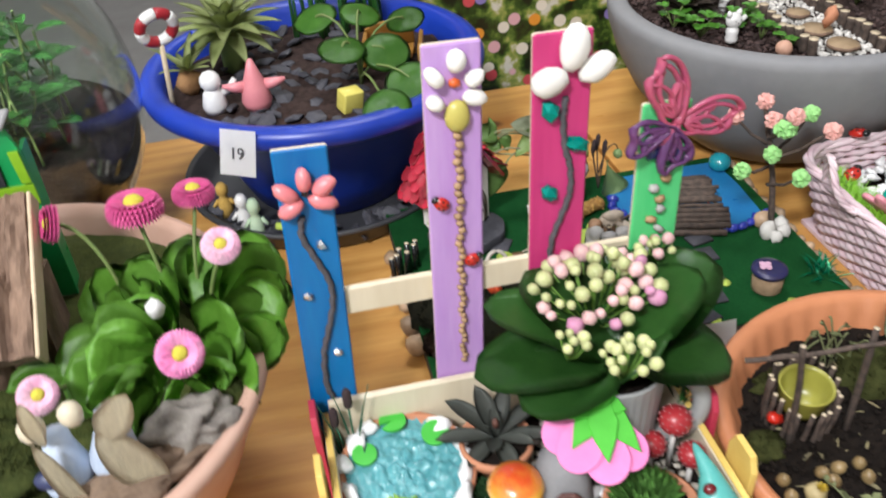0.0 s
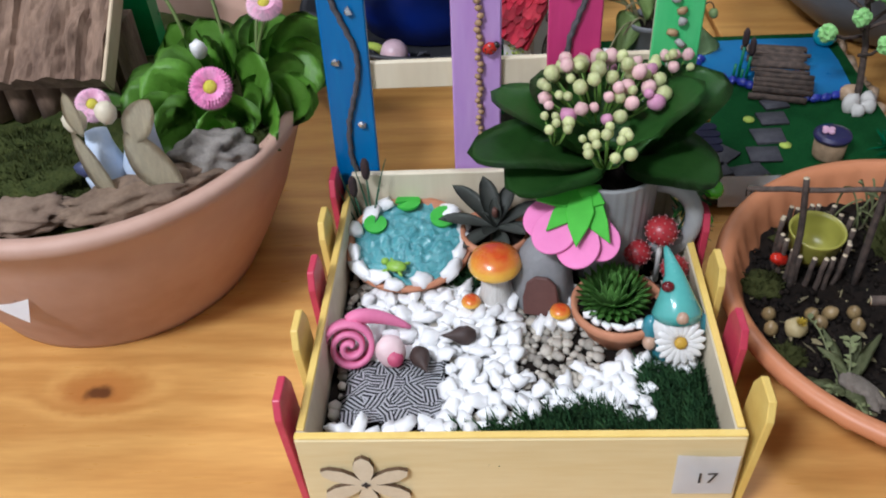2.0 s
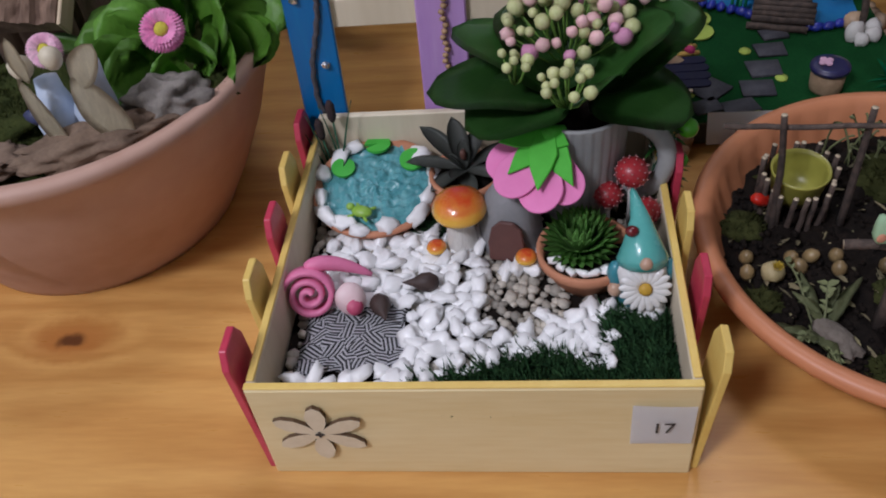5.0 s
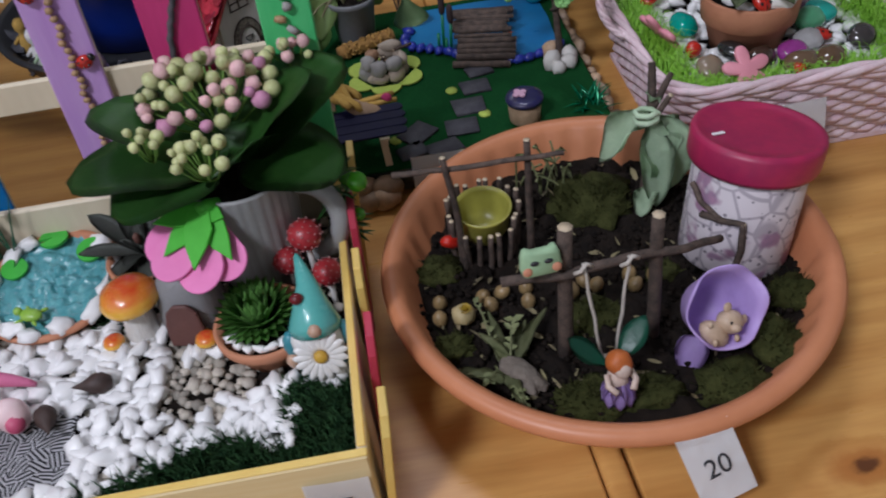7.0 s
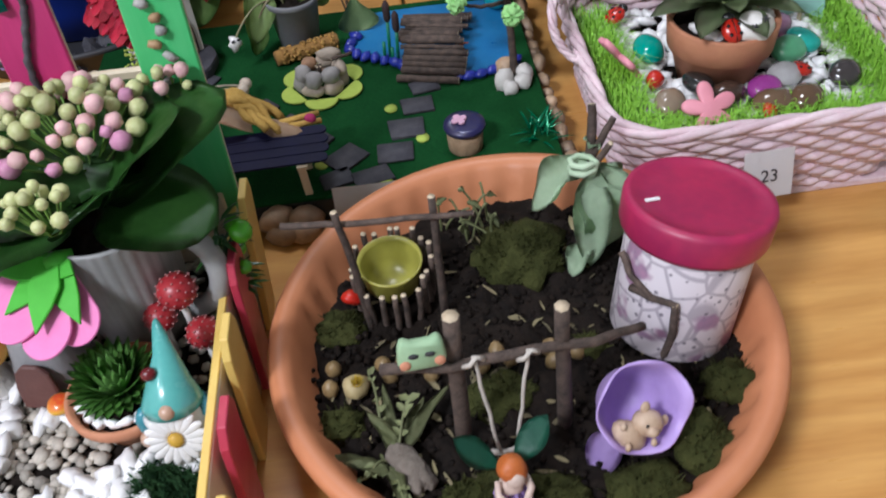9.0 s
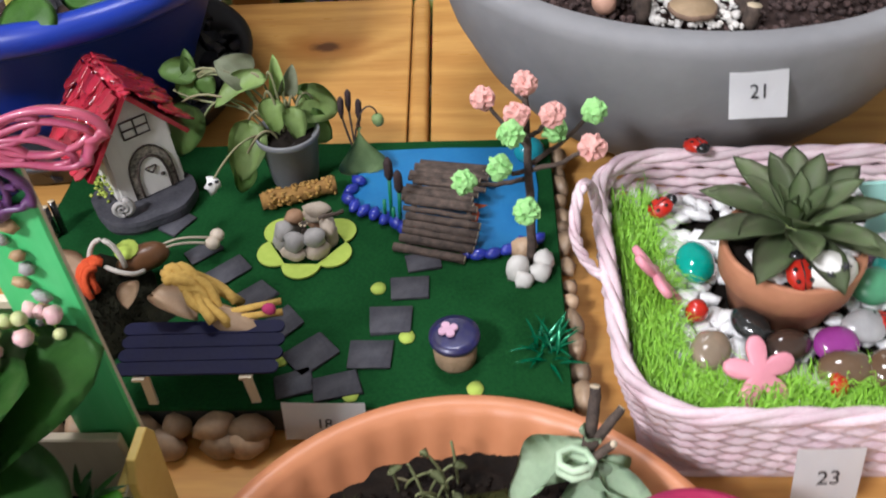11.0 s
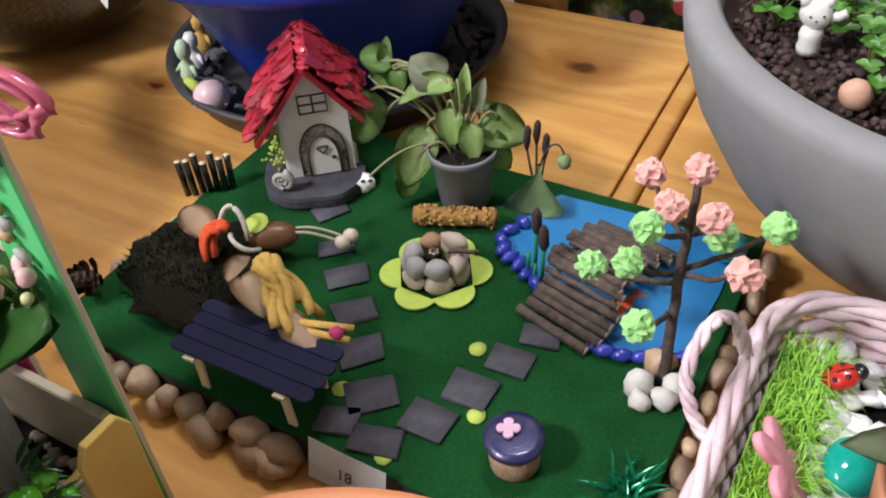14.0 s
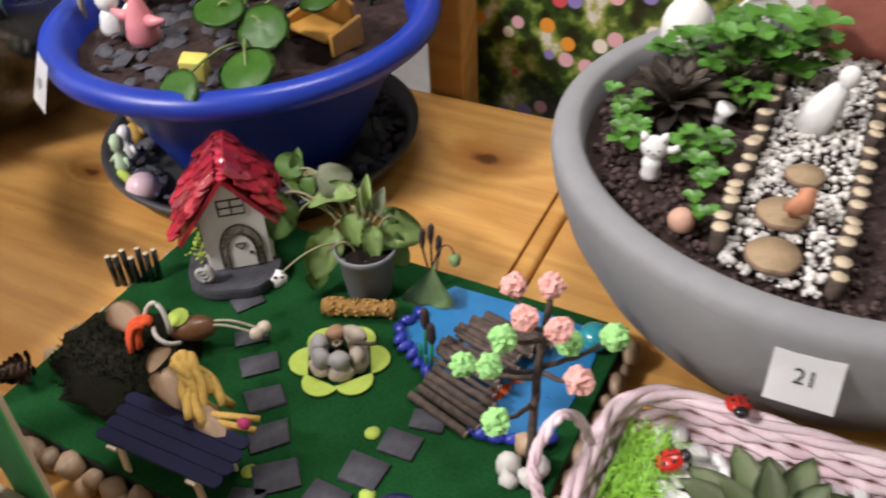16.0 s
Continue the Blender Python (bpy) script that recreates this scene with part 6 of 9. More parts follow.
def moss_cushion(x, y, z, rx, ry, rz, seed, material=None, blades=5, h=0.0055, label="dark green moss cushion on black soil"):
    """A low uneven mound with a nap of tiny blades."""
    r = random.Random(seed)
    t = thing("moss_cushion", x, y, z, label, "moss", "moss cushions")
    part("mound", blob(rx, ry, rz, 0.24, 3, seed, 2.1, flat=-rz * 0.35), material or M_MOSS, t)
    bm = bmesh.new()
    for i in range(int(rx * ry * 480000)):
        a, q = r.uniform(0, 6.283), math.sqrt(r.random()) * 0.98
        zz = rz * math.sqrt(max(0, 1 - q * q))
        n = Vector((math.cos(a) * q / rx * 0.02, math.sin(a) * q / ry * 0.02, zz / rz + 0.3)).normalized()
        p = Vector((rx * q * math.cos(a), ry * q * math.sin(a), zz)) * 0.96
        s = Vector((r.uniform(-1, 1), r.uniform(-1, 1), r.uniform(-1, 1))).cross(n).normalized() * 0.0007
        e = p + n * h * r.uniform(0.5, 1.1) + Vector((r.uniform(-1, 1), r.uniform(-1, 1), 0)) * h * 0.5
        bm.faces.new((bm.verts.new(p - s), bm.verts.new(p + s), bm.verts.new(e)))
    part("nap", bm, material or M_MOSS, t)
    return t


for k, (x, y, rx, ry, rz) in enumerate(((0.458, 0.232, 0.036, 0.034, 0.020), (0.331, 0.186, 0.018, 0.015, 0.012), (0.496, 0.040, 0.026, 0.020, 0.014), (0.408, 0.048, 0.028, 0.020, 0.010), (0.444, 0.046, 0.024, 0.016, 0.009),
                                        (0.487, 0.145, 0.014, 0.011, 0.010), (0.566, 0.105, 0.020, 0.016, 0.014), (0.536, 0.066, 0.020, 0.024, 0.013), (0.330, 0.110, 0.016, 0.014, 0.010), (0.427, 0.116, 0.024, 0.018, 0.012), (0.375, 0.245, 0.022, 0.014, 0.010))):
    moss_cushion(x, y, SOIL20, rx * 0.92, ry * 0.92, rz * 0.8, 100 + k, M_MOSS_DARK)
crumbs = scatter(r20, lambda x, y: ((x - 0.447) / 0.135) ** 2 + ((y - 0.156) / 0.125) ** 2 < 1, 1100, 0.0026, (0.31, 0.59, 0.03, 0.29), 8)
tagged(part("soil_crumbs", stones_mesh(crumbs, 0.0024, r20, SOIL20 + 0.002, None, 0.8), M_SOIL), "loose black soil crumbs in the planter", "soil", kind="stuff")
number_card("20", pose(0.464, -0.0150, 0.0440, 52, 0, 4) @ pose(0, 0, 0, 0, 0, 13), 0.034, 0.046, "white paper card printed 20 leaning on the planter")

# dry leaf bits and withered stalks lying on the soil
rd = random.Random(28)
M_LITTER = mat("dry_leaf_litter", (0.13, 0.10, 0.055), (0.19, 0.17, 0.085), 0.8, 120, 0.3, island=0.5)
bits = bmesh.new()
for x, y in scatter(rd, lambda x, y: (x - 0.447) ** 2 + (y - 0.156) ** 2 < 0.126 ** 2, 150, 0.010, (0.32, 0.58, 0.03, 0.29), 20):
    L = rd.uniform(0.005, 0.014)
    merge(bits, leaf(L, L * rd.uniform(0.15, 0.4), rd.uniform(-1, 1), 0.4, 5, 1, 0.8, 0.0, 0.3), pose(x, y, SOIL20 + rd.uniform(0.001, 0.005), rd.uniform(-25, 35), rd.uniform(-30, 30), rd.uniform(0, 360)))
tagged(part("leaf_litter", bits, M_LITTER), "dry brown leaf bits scattered on black soil", "leaf litter", kind="stuff")
wither = thing("withered_stalks", 0.425, 0.258, SOIL20, "withered grey-green stalks at the planter rim", "plant")
for i in range(13):
    x, y = rd.uniform(-0.022, 0.022), rd.uniform(-0.012, 0.012)
    e = Vector((x + rd.uniform(-0.022, 0.022), y + rd.uniform(-0.02, 0.01), rd.uniform(0.015, 0.040)))
    part("stalk", tube(bezier((x, y, -0.002), (x, y, e.z * 0.6), (e.x, e.y, e.z * 1.2), e, 8), 0.0009, 5), M_DRY, wither)
    if i % 2:
        grow(wither, e, e + Vector((rd.uniform(-0.012, 0.012), rd.uniform(-0.012, 0.004), rd.uniform(-0.010, 0.004))), 0.006, M_DRY, bend=0.8, cup=0.5, wave=0.3)


# ---------------------------------------------------------------- on the felt board
FZ = 0.0302
r18 = random.Random(18)

# stones glued along the edge
stone_protos = [mesh_of(blob(0.0125 * a, 0.0095 * b, 0.0105 * c, 0.16, 2, 40 + k), M_STONE) for k, (a, b, c) in enumerate([(0.95, 1, 1), (1.2, 1.1, 1.05), (0.72, 0.9, 0.95), (1.05, 0.8, 0.75), (0.62, 0.8, 0.72), (1.3, 1.05, 1.2), (0.85, 1.1, 1.15)])]
x = 0.150
while x < 0.312:
    part("edge_stone", r18.choice(stone_protos), M_STONE, board, m=pose(x, 0.326 + r18.uniform(-0.003, 0.001), 0.017 + r18.uniform(-0.003, 0.004), r18.uniform(-20, 20), r18.uniform(-30, 30), r18.uniform(-15, 15)))
    x += r18.uniform(0.017, 0.026)
for x in (0.205, 0.245, 0.285, 0.300):
    part("edge_stone", r18.choice(stone_protos), M_STONE, board, m=pose(x, 0.319, 0.0095, 0, r18.uniform(-30, 30), r18.uniform(-25, 25)))
y = 0.345
while y < 0.612:
    part("edge_stone", r18.choice(stone_protos), M_STONE, board, m=pose(0.5185 + r18.uniform(-0.001, 0.002), y, 0.018 + r18.uniform(-0.004, 0.006), r18.uniform(-20, 20), r18.uniform(-30, 30), 90 + r18.uniform(-15, 15)) @ Matrix.Diagonal((0.85, 0.75, 0.9, 1)))
    y += r18.uniform(0.017, 0.026)
for y in (0.40, 0.43, 0.46, 0.50, 0.545):
    part("edge_stone", r18.choice(stone_protos), M_STONE, board, m=pose(0.094, y, 0.017, 0, r18.uniform(-20, 20), 90))

# slate stepping stones
slab_i = 0
for x, y, a, w, h in ((0.209, 0.512, 30, 0.026, 0.017), (0.238, 0.480, 20, 0.026, 0.017), (0.263, 0.457, 18, 0.029, 0.021), (0.288, 0.430, 22, 0.028, 0.021), (0.312, 0.402, 20, 0.029, 0.024), (0.339, 0.375, 18, 0.031, 0.026),
                      (0.330, 0.350, -8, 0.024, 0.020), (0.359, 0.348, -10, 0.031, 0.020), (0.379, 0.374, -28, 0.029, 0.025), (0.390, 0.405, -24, 0.029, 0.025), (0.402, 0.436, -20, 0.028, 0.022), (0.411, 0.464, -12, 0.026, 0.018)):
    bm = box(-w / 2, w / 2, -h / 2, h / 2, 0, 0.0026)
    for v in bm.verts:
        v.co.x += r18.uniform(-0.0016, 0.0016)
        v.co.y += r18.uniform(-0.0016, 0.0016)
    bmesh.ops.bevel(bm, geom=bm.edges[:], offset=0.0005, segments=1, affect="EDGES")
    ob = part("stepping_stone", bm, M_SLATE, m=pose(x, y, FZ + 0.0001, 0, 0, a + 25))
    tagged(ob, "small square slate stepping stone on green felt", "stepping stone", "slate path")

M_LIME = mat("lime_felt", (0.44, 0.56, 0.10), (0.38, 0.50, 0.08), 0.9, 200, 0.2)
for x, y in ((0.403, 0.390), (0.379, 0.437), (0.369, 0.341), (0.318, 0.371), (0.4505, 0.345)):
    tagged(part("felt_dot", lathe([(0, 0), (0.0055, 0), (0.0058, 0.0015), (0, 0.0016)], 14, wob=0.12), M_LIME, m=pose(x, y, FZ)), "lime green felt dot on the felt board", "felt dot", "felt dots")

# house
M_HOUSEWALL = mat("white_grey_wood", (0.78, 0.76, 0.72), (0.68, 0.66, 0.62), 0.7, 60, 0.2, stretch=(1, 1, 0.2))
M_DRAWN = mat("brown_drawn_line", (0.07, 0.05, 0.04), rough=0.7)
M_ARCH = mat("brown_stippled_arch", (0.40, 0.36, 0.30), (0.02, 0.015, 0.012), 0.8, 420, 0.2)
M_SHINGLE = mat("red_lacquer_shingle", (0.42, 0.030, 0.052), (0.24, 0.010, 0.022), 0.2, 60, 0.6, 140, vary=0.45, coat=0.5)
HX, HY, HR = 0.171, 0.558, 40
hbase = thing("slate_house_base", 0.179, 0.535, FZ, "dark slate slab under the toy house", "slate slab", rz=28)
part("slab", lathe([(0, 0), (0.043, 0), (0.046, 0.004), (0.0465, 0.010), (0.0455, 0.013), (0, 0.013)], 40, 1.0, 0.74, 0.25, seed=3), M_SLATE, hbase, smooth=False)
house = thing("toy_house", HX, HY, FZ + 0.0132, "white wooden toy house with red lacquered shingle roof", "toy house", rz=HR)
house.scale = (1.24, 1.24, 1.24)
HWD, HDP, HE, HA = 0.042, 0.040, 0.048, 0.075
gable = [(-HWD / 2, 0), (HWD / 2, 0), (HWD / 2, HE), (0, HA), (-HWD / 2, HE)]
part("front_wall", flat_shape(gable, 0.004), M_HOUSEWALL, house, smooth=False, m=pose(0, -HDP / 2 + 0.004, 0))
part("back_wall", flat_shape(gable, 0.004), M_HOUSEWALL, house, smooth=False, m=pose(0, HDP / 2, 0))
for s in (-1, 1):
    part("side_wall", box(s * HWD / 2 - 0.002, s * HWD / 2 + 0.002, -HDP / 2 + 0.0042, HDP / 2 - 0.0042, 0, HE), M_HOUSEWALL, house, smooth=False)
arch = [(-0.0145, 0), (-0.0145, 0.014)] + [(0.0145 * math.cos(a), 0.014 + 0.0220 * math.sin(a)) for a in [math.pi - i * math.pi / 12 for i in range(13)]] + [(0.0145, 0)]
part("door_arch", flat_shape(arch, 0.0008), M_ARCH, house, "stippled brown door surround", False, pose(0.002, -HDP / 2 - 0.0001, 0.001))
inner = [(x * 0.68, z * 0.80) for x, z in arch]
door_p = part("door", flat_shape(inner, 0.0008), M_HOUSEWALL, house, "white door outlined in brown", False, pose(0.002, -HDP / 2 - 0.0011, 0.001))
part("door_outline", tube([(x, -0.001, z) for x, z in inner], 0.0009, 5), M_DRAWN, door_p)
part("arch_outline", tube([(x, -0.0008, z) for x, z in arch], 0.0006, 5), M_DRAWN, house, m=pose(0.002, -HDP / 2 - 0.0001, 0.001))
part("door_heart", tube([(0.003 * math.sin(t) ** 3 * 1.2, -0.0012, 0.019 + 0.0026 * (math.cos(t) - 0.38 * math.cos(2 * t))) for t in [i * 6.283 / 16 for i in range(17)]], 0.0006, 5), M_DRAWN, door_p)
part("door_knob", blob(0.0017, 0.001, 0.0017, 0, 1), M_DRAWN, door_p, m=pose(0.006, -0.0014, 0.012))
win = part("window", flat_shape([(-0.0085, 0), (0.0085, 0), (0.0085, 0.012), (-0.0085, 0.012)], 0.0004), M_HOUSEWALL, house, "small drawn four-pane window", False, pose(0.001, -HDP / 2 - 0.0001, 0.046))
part("window_frame", tube([(-0.0085, -0.001, 0), (0.0085, -0.001, 0), (0.0085, -0.001, 0.012), (-0.0085, -0.001, 0.012), (-0.0085, -0.001, 0)], 0.0006, 5), M_DRAWN, win)
part("window_bar", tube([(0, -0.001, 0), (0, -0.001, 0.012)], 0.0006, 5), M_DRAWN, win)
part("window_bar", tube([(-0.0085, -0.001, 0.006), (0.0085, -0.001, 0.006)], 0.0006, 5), M_DRAWN, win)
slope = math.degrees(math.atan2(HA - HE, HWD / 2))
shingle = mesh_of(merge(bmesh.new(), flat_shape([(-0.0045, 0.0), (-0.0045, -0.009), (-0.002, -0.0125), (0.002, -0.013), (0.0042, -0.009), (0.0042, 0.0)], 0.0016, 0.0003)), M_SHINGLE, False)
for s in (-1, 1):
    rl = 0.049 if s > 0 else 0.060
    rf = part("roof", box(0, rl, -0.031, 0.028, -0.0015, 0.0015), M_SHINGLE, house, smooth=False, m=pose(0, 0, HA + 0.004) @ (pose(0, 0, 0, 0, slope, 0) if s > 0 else pose(0, 0, 0, 0, 0, 180) @ pose(0, 0, 0, 0, slope, 0)))
    for j in range(6 if s > 0 else 7):
        for i in range(8):
            part("shingle", shingle, M_SHINGLE, rf, m=pose(rl - 0.0115 - j * 0.0078 + r18.uniform(-0.001, 0.001), -0.031 + 0.0042 + i * 0.0073 + (0.0035 if j % 2 else 0) * (1 if i < 7 else 0), 0.0030 + r18.uniform(0, 0.0016)) @ pose(0, 0, 0, r18.uniform(-12, 12), -13 + r18.uniform(-8, 8), r18.uniform(-18, 18)) @ Matrix(((0, 0, -1, 0), (1, 0, 0, 0), (0, -1, 0, 0), (0, 0, 0, 1))))
for i in range(12):
    part("ridge_chip", blob(0.0042, 0.0038, 0.0013, 0.25, 1, i, 2), M_SHINGLE, house, smooth=False, m=pose(r18.uniform(-0.0012, 0.0012), -0.030 + i * 0.0052, HA + 0.0068, r18.uniform(-14, 14), r18.uniform(-35, 35), r18.uniform(0, 90)))

# snail shell, yellow sprigs, tiny figure by the house
shell = thing("snail_shell", 0.172, 0.507, FZ + 0.0205, "small grey spiral snail shell beside the toy house", "snail shell")
part("whorl", tube([((0.0010 + 0.00022 * i) * math.cos(i * 0.42), -0.0015 + 0.00005 * i, (0.0010 + 0.00022 * i) * math.sin(i * 0.42)) for i in range(34)], [0.0010 + 0.00006 * i for i in range(34)], 7), M_GREYSTONE, shell, m=pose(0, 0, 0.003, 0, 0, 20))
sprig = bmesh.new()
for i in range(60):
    px, py = 0.150 + r18.gauss(0, 0.006), 0.534 + r18.gauss(0, 0.006)
    merge(sprig, blob(0.0016, 0.0016, 0.0013, 0.2, 1, i), Matrix.Translation((px, py, FZ + 0.014 + r18.uniform(0, 0.024))))
tagged(part("yellow_sprig", sprig, mat("yellow_green_flock", (0.45, 0.55, 0.10), rough=0.9, island=0.25)), "yellow-green flock bush beside the toy house", "toy bush", kind="stuff")
ch = merge(bmesh.new(), blob(0.0062, 0.005, 0.0072, 0.30, 2, 9, 2.5), None, 0)
for dx in (-0.0026, 0.0028):
    merge(ch, blob(0.0021, 0.0012, 0.0014, 0, 1), Matrix.Translation((dx, -0.0046, 0.0018)), 1)
tagged(part("white_charm", ch, (M_BEARD, M_INK), m=pose(0.245, 0.519, FZ + 0.036, -25, 0, 30)), "tiny white and black charm hanging from a stalk", "charm")

# black stick fence
fence = thing("black_stick_fence", 0.103, 0.494, FZ, "short fence of blackened sticks", "toy fence", rz=40)
for i in range(7):
    h = 0.030 + 0.008 * r18.random()
    bm = tube([(-0.018 + i * 0.006, r18.uniform(-0.002, 0.002), 0), (-0.019 + i * 0.0064, r18.uniform(-0.003, 0.003), h)], 0.0028, 7)
    for f in bm.faces:
        f.material_index = 1 if len(f.verts) > 4 else 0
    part("stick", bm, (M_BLACK_GLOSS, M_TWIGCUT), fence)

# dark moss heap and pine cone at the corner
t = moss_cushion(0.160, 0.412, FZ - 0.002, 0.064, 0.050, 0.020, 71, mat("blackish_moss", (0.009, 0.009, 0.006), (0.018, 0.018, 0.010), 0.95, 150, 1.0, 350, island=0.4, spec=0.1), label="blackish dry moss heap on the felt board")


def pine_cone(x, y, z, s, tilt, label):
    c = thing("pine_cone", x, y, z, label, "pine cone", rx=tilt)
    sc = mesh_of(leaf(0.010 * s, 0.009 * s, -0.5, 0.3, 4, 1, 1.0, 0.0012 * s), mat("cone_scale", (0.09, 0.055, 0.038), (0.05, 0.03, 0.022), 0.8, 200, 0.4, vary=0.3))
    part("core", lathe([(0, 0), (0.006 * s, 0.004 * s), (0.007 * s, 0.02 * s), (0.003 * s, 0.04 * s), (0, 0.042 * s)], 12), M_CORK, c)
    for i in range(64):
        q = i / 64
        a = i * 137.5
        rr = 0.006 * s * (1 - q * 0.7)
        part("scale", sc, M_CORK, c, m=pose(0, 0, 0.004 * s + q * 0.036 * s, 0, 0, a) @ pose(0, rr, 0, 5 + 40 * q) @ Matrix.Diagonal((1.15 - 0.6 * q, 1.25 - 0.6 * q, 1, 1)))
    return c


pine_cone(0.108, 0.372, FZ + 0.012, 0.85, 60, "dark brown pine cone at the board corner")

# bench
M_NAVY = mat("navy_paint", (0.003, 0.004, 0.026), (0.006, 0.007, 0.04), 0.6, 60, 0.15, spec=0.25)
bench = thing("craft_stick_bench", 0.276, 0.352, FZ, "navy painted craft stick bench with pale legs", "toy bench", rz=1)
for k in range(4):
    L, w = 0.106, 0.0102
    out = [(-L / 2 + 0.005 - 0.005 * math.sin(a), w / 2 * math.cos(a)) for a in [i * math.pi / 8 for i in range(9)]]
    out += [(-x, z) for x, z in out[::-1]]
    bm = flat_shape(out, 0.0018, 0.0003)
    part("slat", bm, (M_NAVY,), bench, smooth=False, m=pose(r18.uniform(-0.001, 0.001), -0.0155 + k * 0.0101, 0.036 + 0.0012 * k, 90 + 4))
for x in (-0.036, 0.032):
    part("cross_bar", box(x - 0.004, x + 0.004, -0.023, 0.021, 0.0315, 0.0335), M_CREAM, bench, "pale wooden cross bar", False)
    for yy in (-0.017, 0.015):
        part("leg", box(x - 0.003, x + 0.003, yy - 0.001, yy + 0.001, -0.0002, 0.033), M_CREAM, bench, "pale wooden leg", False, pose(0, 0, 0, 0, 3 if x < 0 else -3, 0))

# two craft dolls, each one plain mesh
M_YARN = mat("mustard_yarn", (0.56, 0.36, 0.09), (0.46, 0.28, 0.06), 0.9, 300, 0.7, 700)
M_PISTA = mat("pistachio_shell", (0.62, 0.45, 0.30), (0.54, 0.37, 0.23), 0.5, 80, 0.2)
M_BROWNNUT = mat("brown_nut", (0.16, 0.07, 0.03), (0.11, 0.05, 0.02), 0.35, 80, 0.1)
M_ORYARN = mat("orange_yarn", (0.66, 0.09, 0.02), (0.56, 0.06, 0.015), 0.9, 300, 0.7, 700)
M_TWINE = mat("pale_twine", (0.52, 0.46, 0.36), (0.42, 0.36, 0.27), 0.9, 500, 0.6)
d1 = bmesh.new()
merge(d1, leaf(0.040, 0.024, 0.3, 0.9, 10, 1, 1.0, 0.0014), pose(0.236, 0.389, 0.078, 0, 0, -118), 1)
for i in range(9):
    a = radians(-125 + i * 8)
    o = Vector((0.246, 0.398, 0.086))
    e = Vector((0.296 + 0.004 * math.sin(i * 2.0), 0.360 + 0.005 * i - 0.006, 0.071 - 0.004 * (i % 3)))
    mid = (o + e) / 2 + Vector((0.004 * math.sin(i * 1.7), 0.006 * math.cos(i), 0.012 - 0.002 * (i % 2)))
    e = o.lerp(e, 0.72 + 0.12 * (i % 3))
    yarn = bezier(o, o + Vector((0.010, 0.010 * math.sin(i * 2.2), 0.010)), mid, e, 14)
    yarn = [p + Vector((0.0016 * math.sin(k * 1.1 + i), 0.0028 * math.sin(k * 0.9 + i * 1.7), 0.0018 * math.cos(k * 1.0 + i))) for k, p in enumerate(yarn)]
    merge(d1, tube(yarn, 0.0034, 7), None, 0)
merge(d1, leaf(0.052, 0.022, 0.35, -0.7, 10, 1, 0.8, 0.0014), pose(0.276, 0.378, 0.080, -8, 0, -108), 1)
for o, e in (((0.292, 0.376, 0.074), (0.322, 0.389, 0.070)), ((0.292, 0.372, 0.072), (0.324, 0.381, 0.068))):
    merge(d1, tube([o, e], 0.0024, 6), None, 0)
merge(d1, blob(0.005, 0.004, 0.004, 0.1, 2), Matrix.Translation((0.316, 0.380, 0.072)), 2)
merge(d1, blob(0.006, 0.005, 0.005, 0.1, 2), Matrix.Translation((0.262, 0.386, 0.071)), 1)
tagged(part("yarn_doll", d1, (M_YARN, M_PISTA, mat("magenta_felt", (0.4, 0.03, 0.12), rough=0.9))), "craft doll with mustard yarn hair lying on the bench", "doll")
d2 = bmesh.new()
merge(d2, blob(0.020, 0.011, 0.010, 0.06, 3), pose(0.205, 0.452, 0.052, 0, 0, 35), 1)
merge(d2, leaf(0.032, 0.026, 0.2, 0.4, 8, 1, 0.9, 0.0014), pose(0.170, 0.425, 0.058, 30, 0, 70), 2)
merge(d2, leaf(0.028, 0.016, 0.2, 0.5, 8, 1, 0.9, 0.0014), pose(0.205, 0.425, 0.055, 5, 0, 190), 2)
for i in range(10):
    o = Vector((0.176 + 0.010 * r18.random(), 0.425 + 0.012 * r18.random(), 0.066))
    merge(d2, tube(bezier(o, o + Vector((-0.006, -0.002, 0.006)), o + Vector((-0.010, -0.010, -0.002)), o + Vector((-0.004 + 0.003 * r18.random(), -0.016, -0.014)), 7), 0.0024, 6), None, 0)
for yy in (0, 0.006):
    merge(d2, tube(bezier((0.215, 0.458 + yy, 0.053), (0.226, 0.464 + yy, 0.056), (0.236, 0.468 + yy, 0.052), (0.249, 0.473 + yy, 0.046), 8), 0.0012, 5), None, 3)
merge(d2, tube(bezier((0.172, 0.436, 0.060), (0.176, 0.444, 0.088), (0.195, 0.442, 0.086), (0.198, 0.436, 0.058), 12), 0.0020, 6), None, 4)
merge(d2, tube(bezier((0.186, 0.432, 0.062), (0.200, 0.418, 0.072), (0.212, 0.416, 0.066), (0.214, 0.430, 0.060), 10), 0.0018, 6), None, 4)
for p in ((0.250, 0.474, 0.045), (0.252, 0.482, 0.046)):
    merge(d2, blob(0.0058, 0.0055, 0.0055, 0.03, 2), Matrix.Translation(p), 5)
merge(d2, lathe([(0, 0), (0.009, 0), (0.009, 0.001), (0, 0.001)], 12), pose(0.196, 0.449, 0.0625, 14, 0, 0), 6)
tagged(part("nut_doll", d2, (M_ORYARN, M_BROWNNUT, M_PISTA, M_TWINE, M_STRING, mat("cream_bead", (0.7, 0.6, 0.48), rough=0.4), M_LIME)), "craft doll of nut, shells and twine on dark moss", "doll")

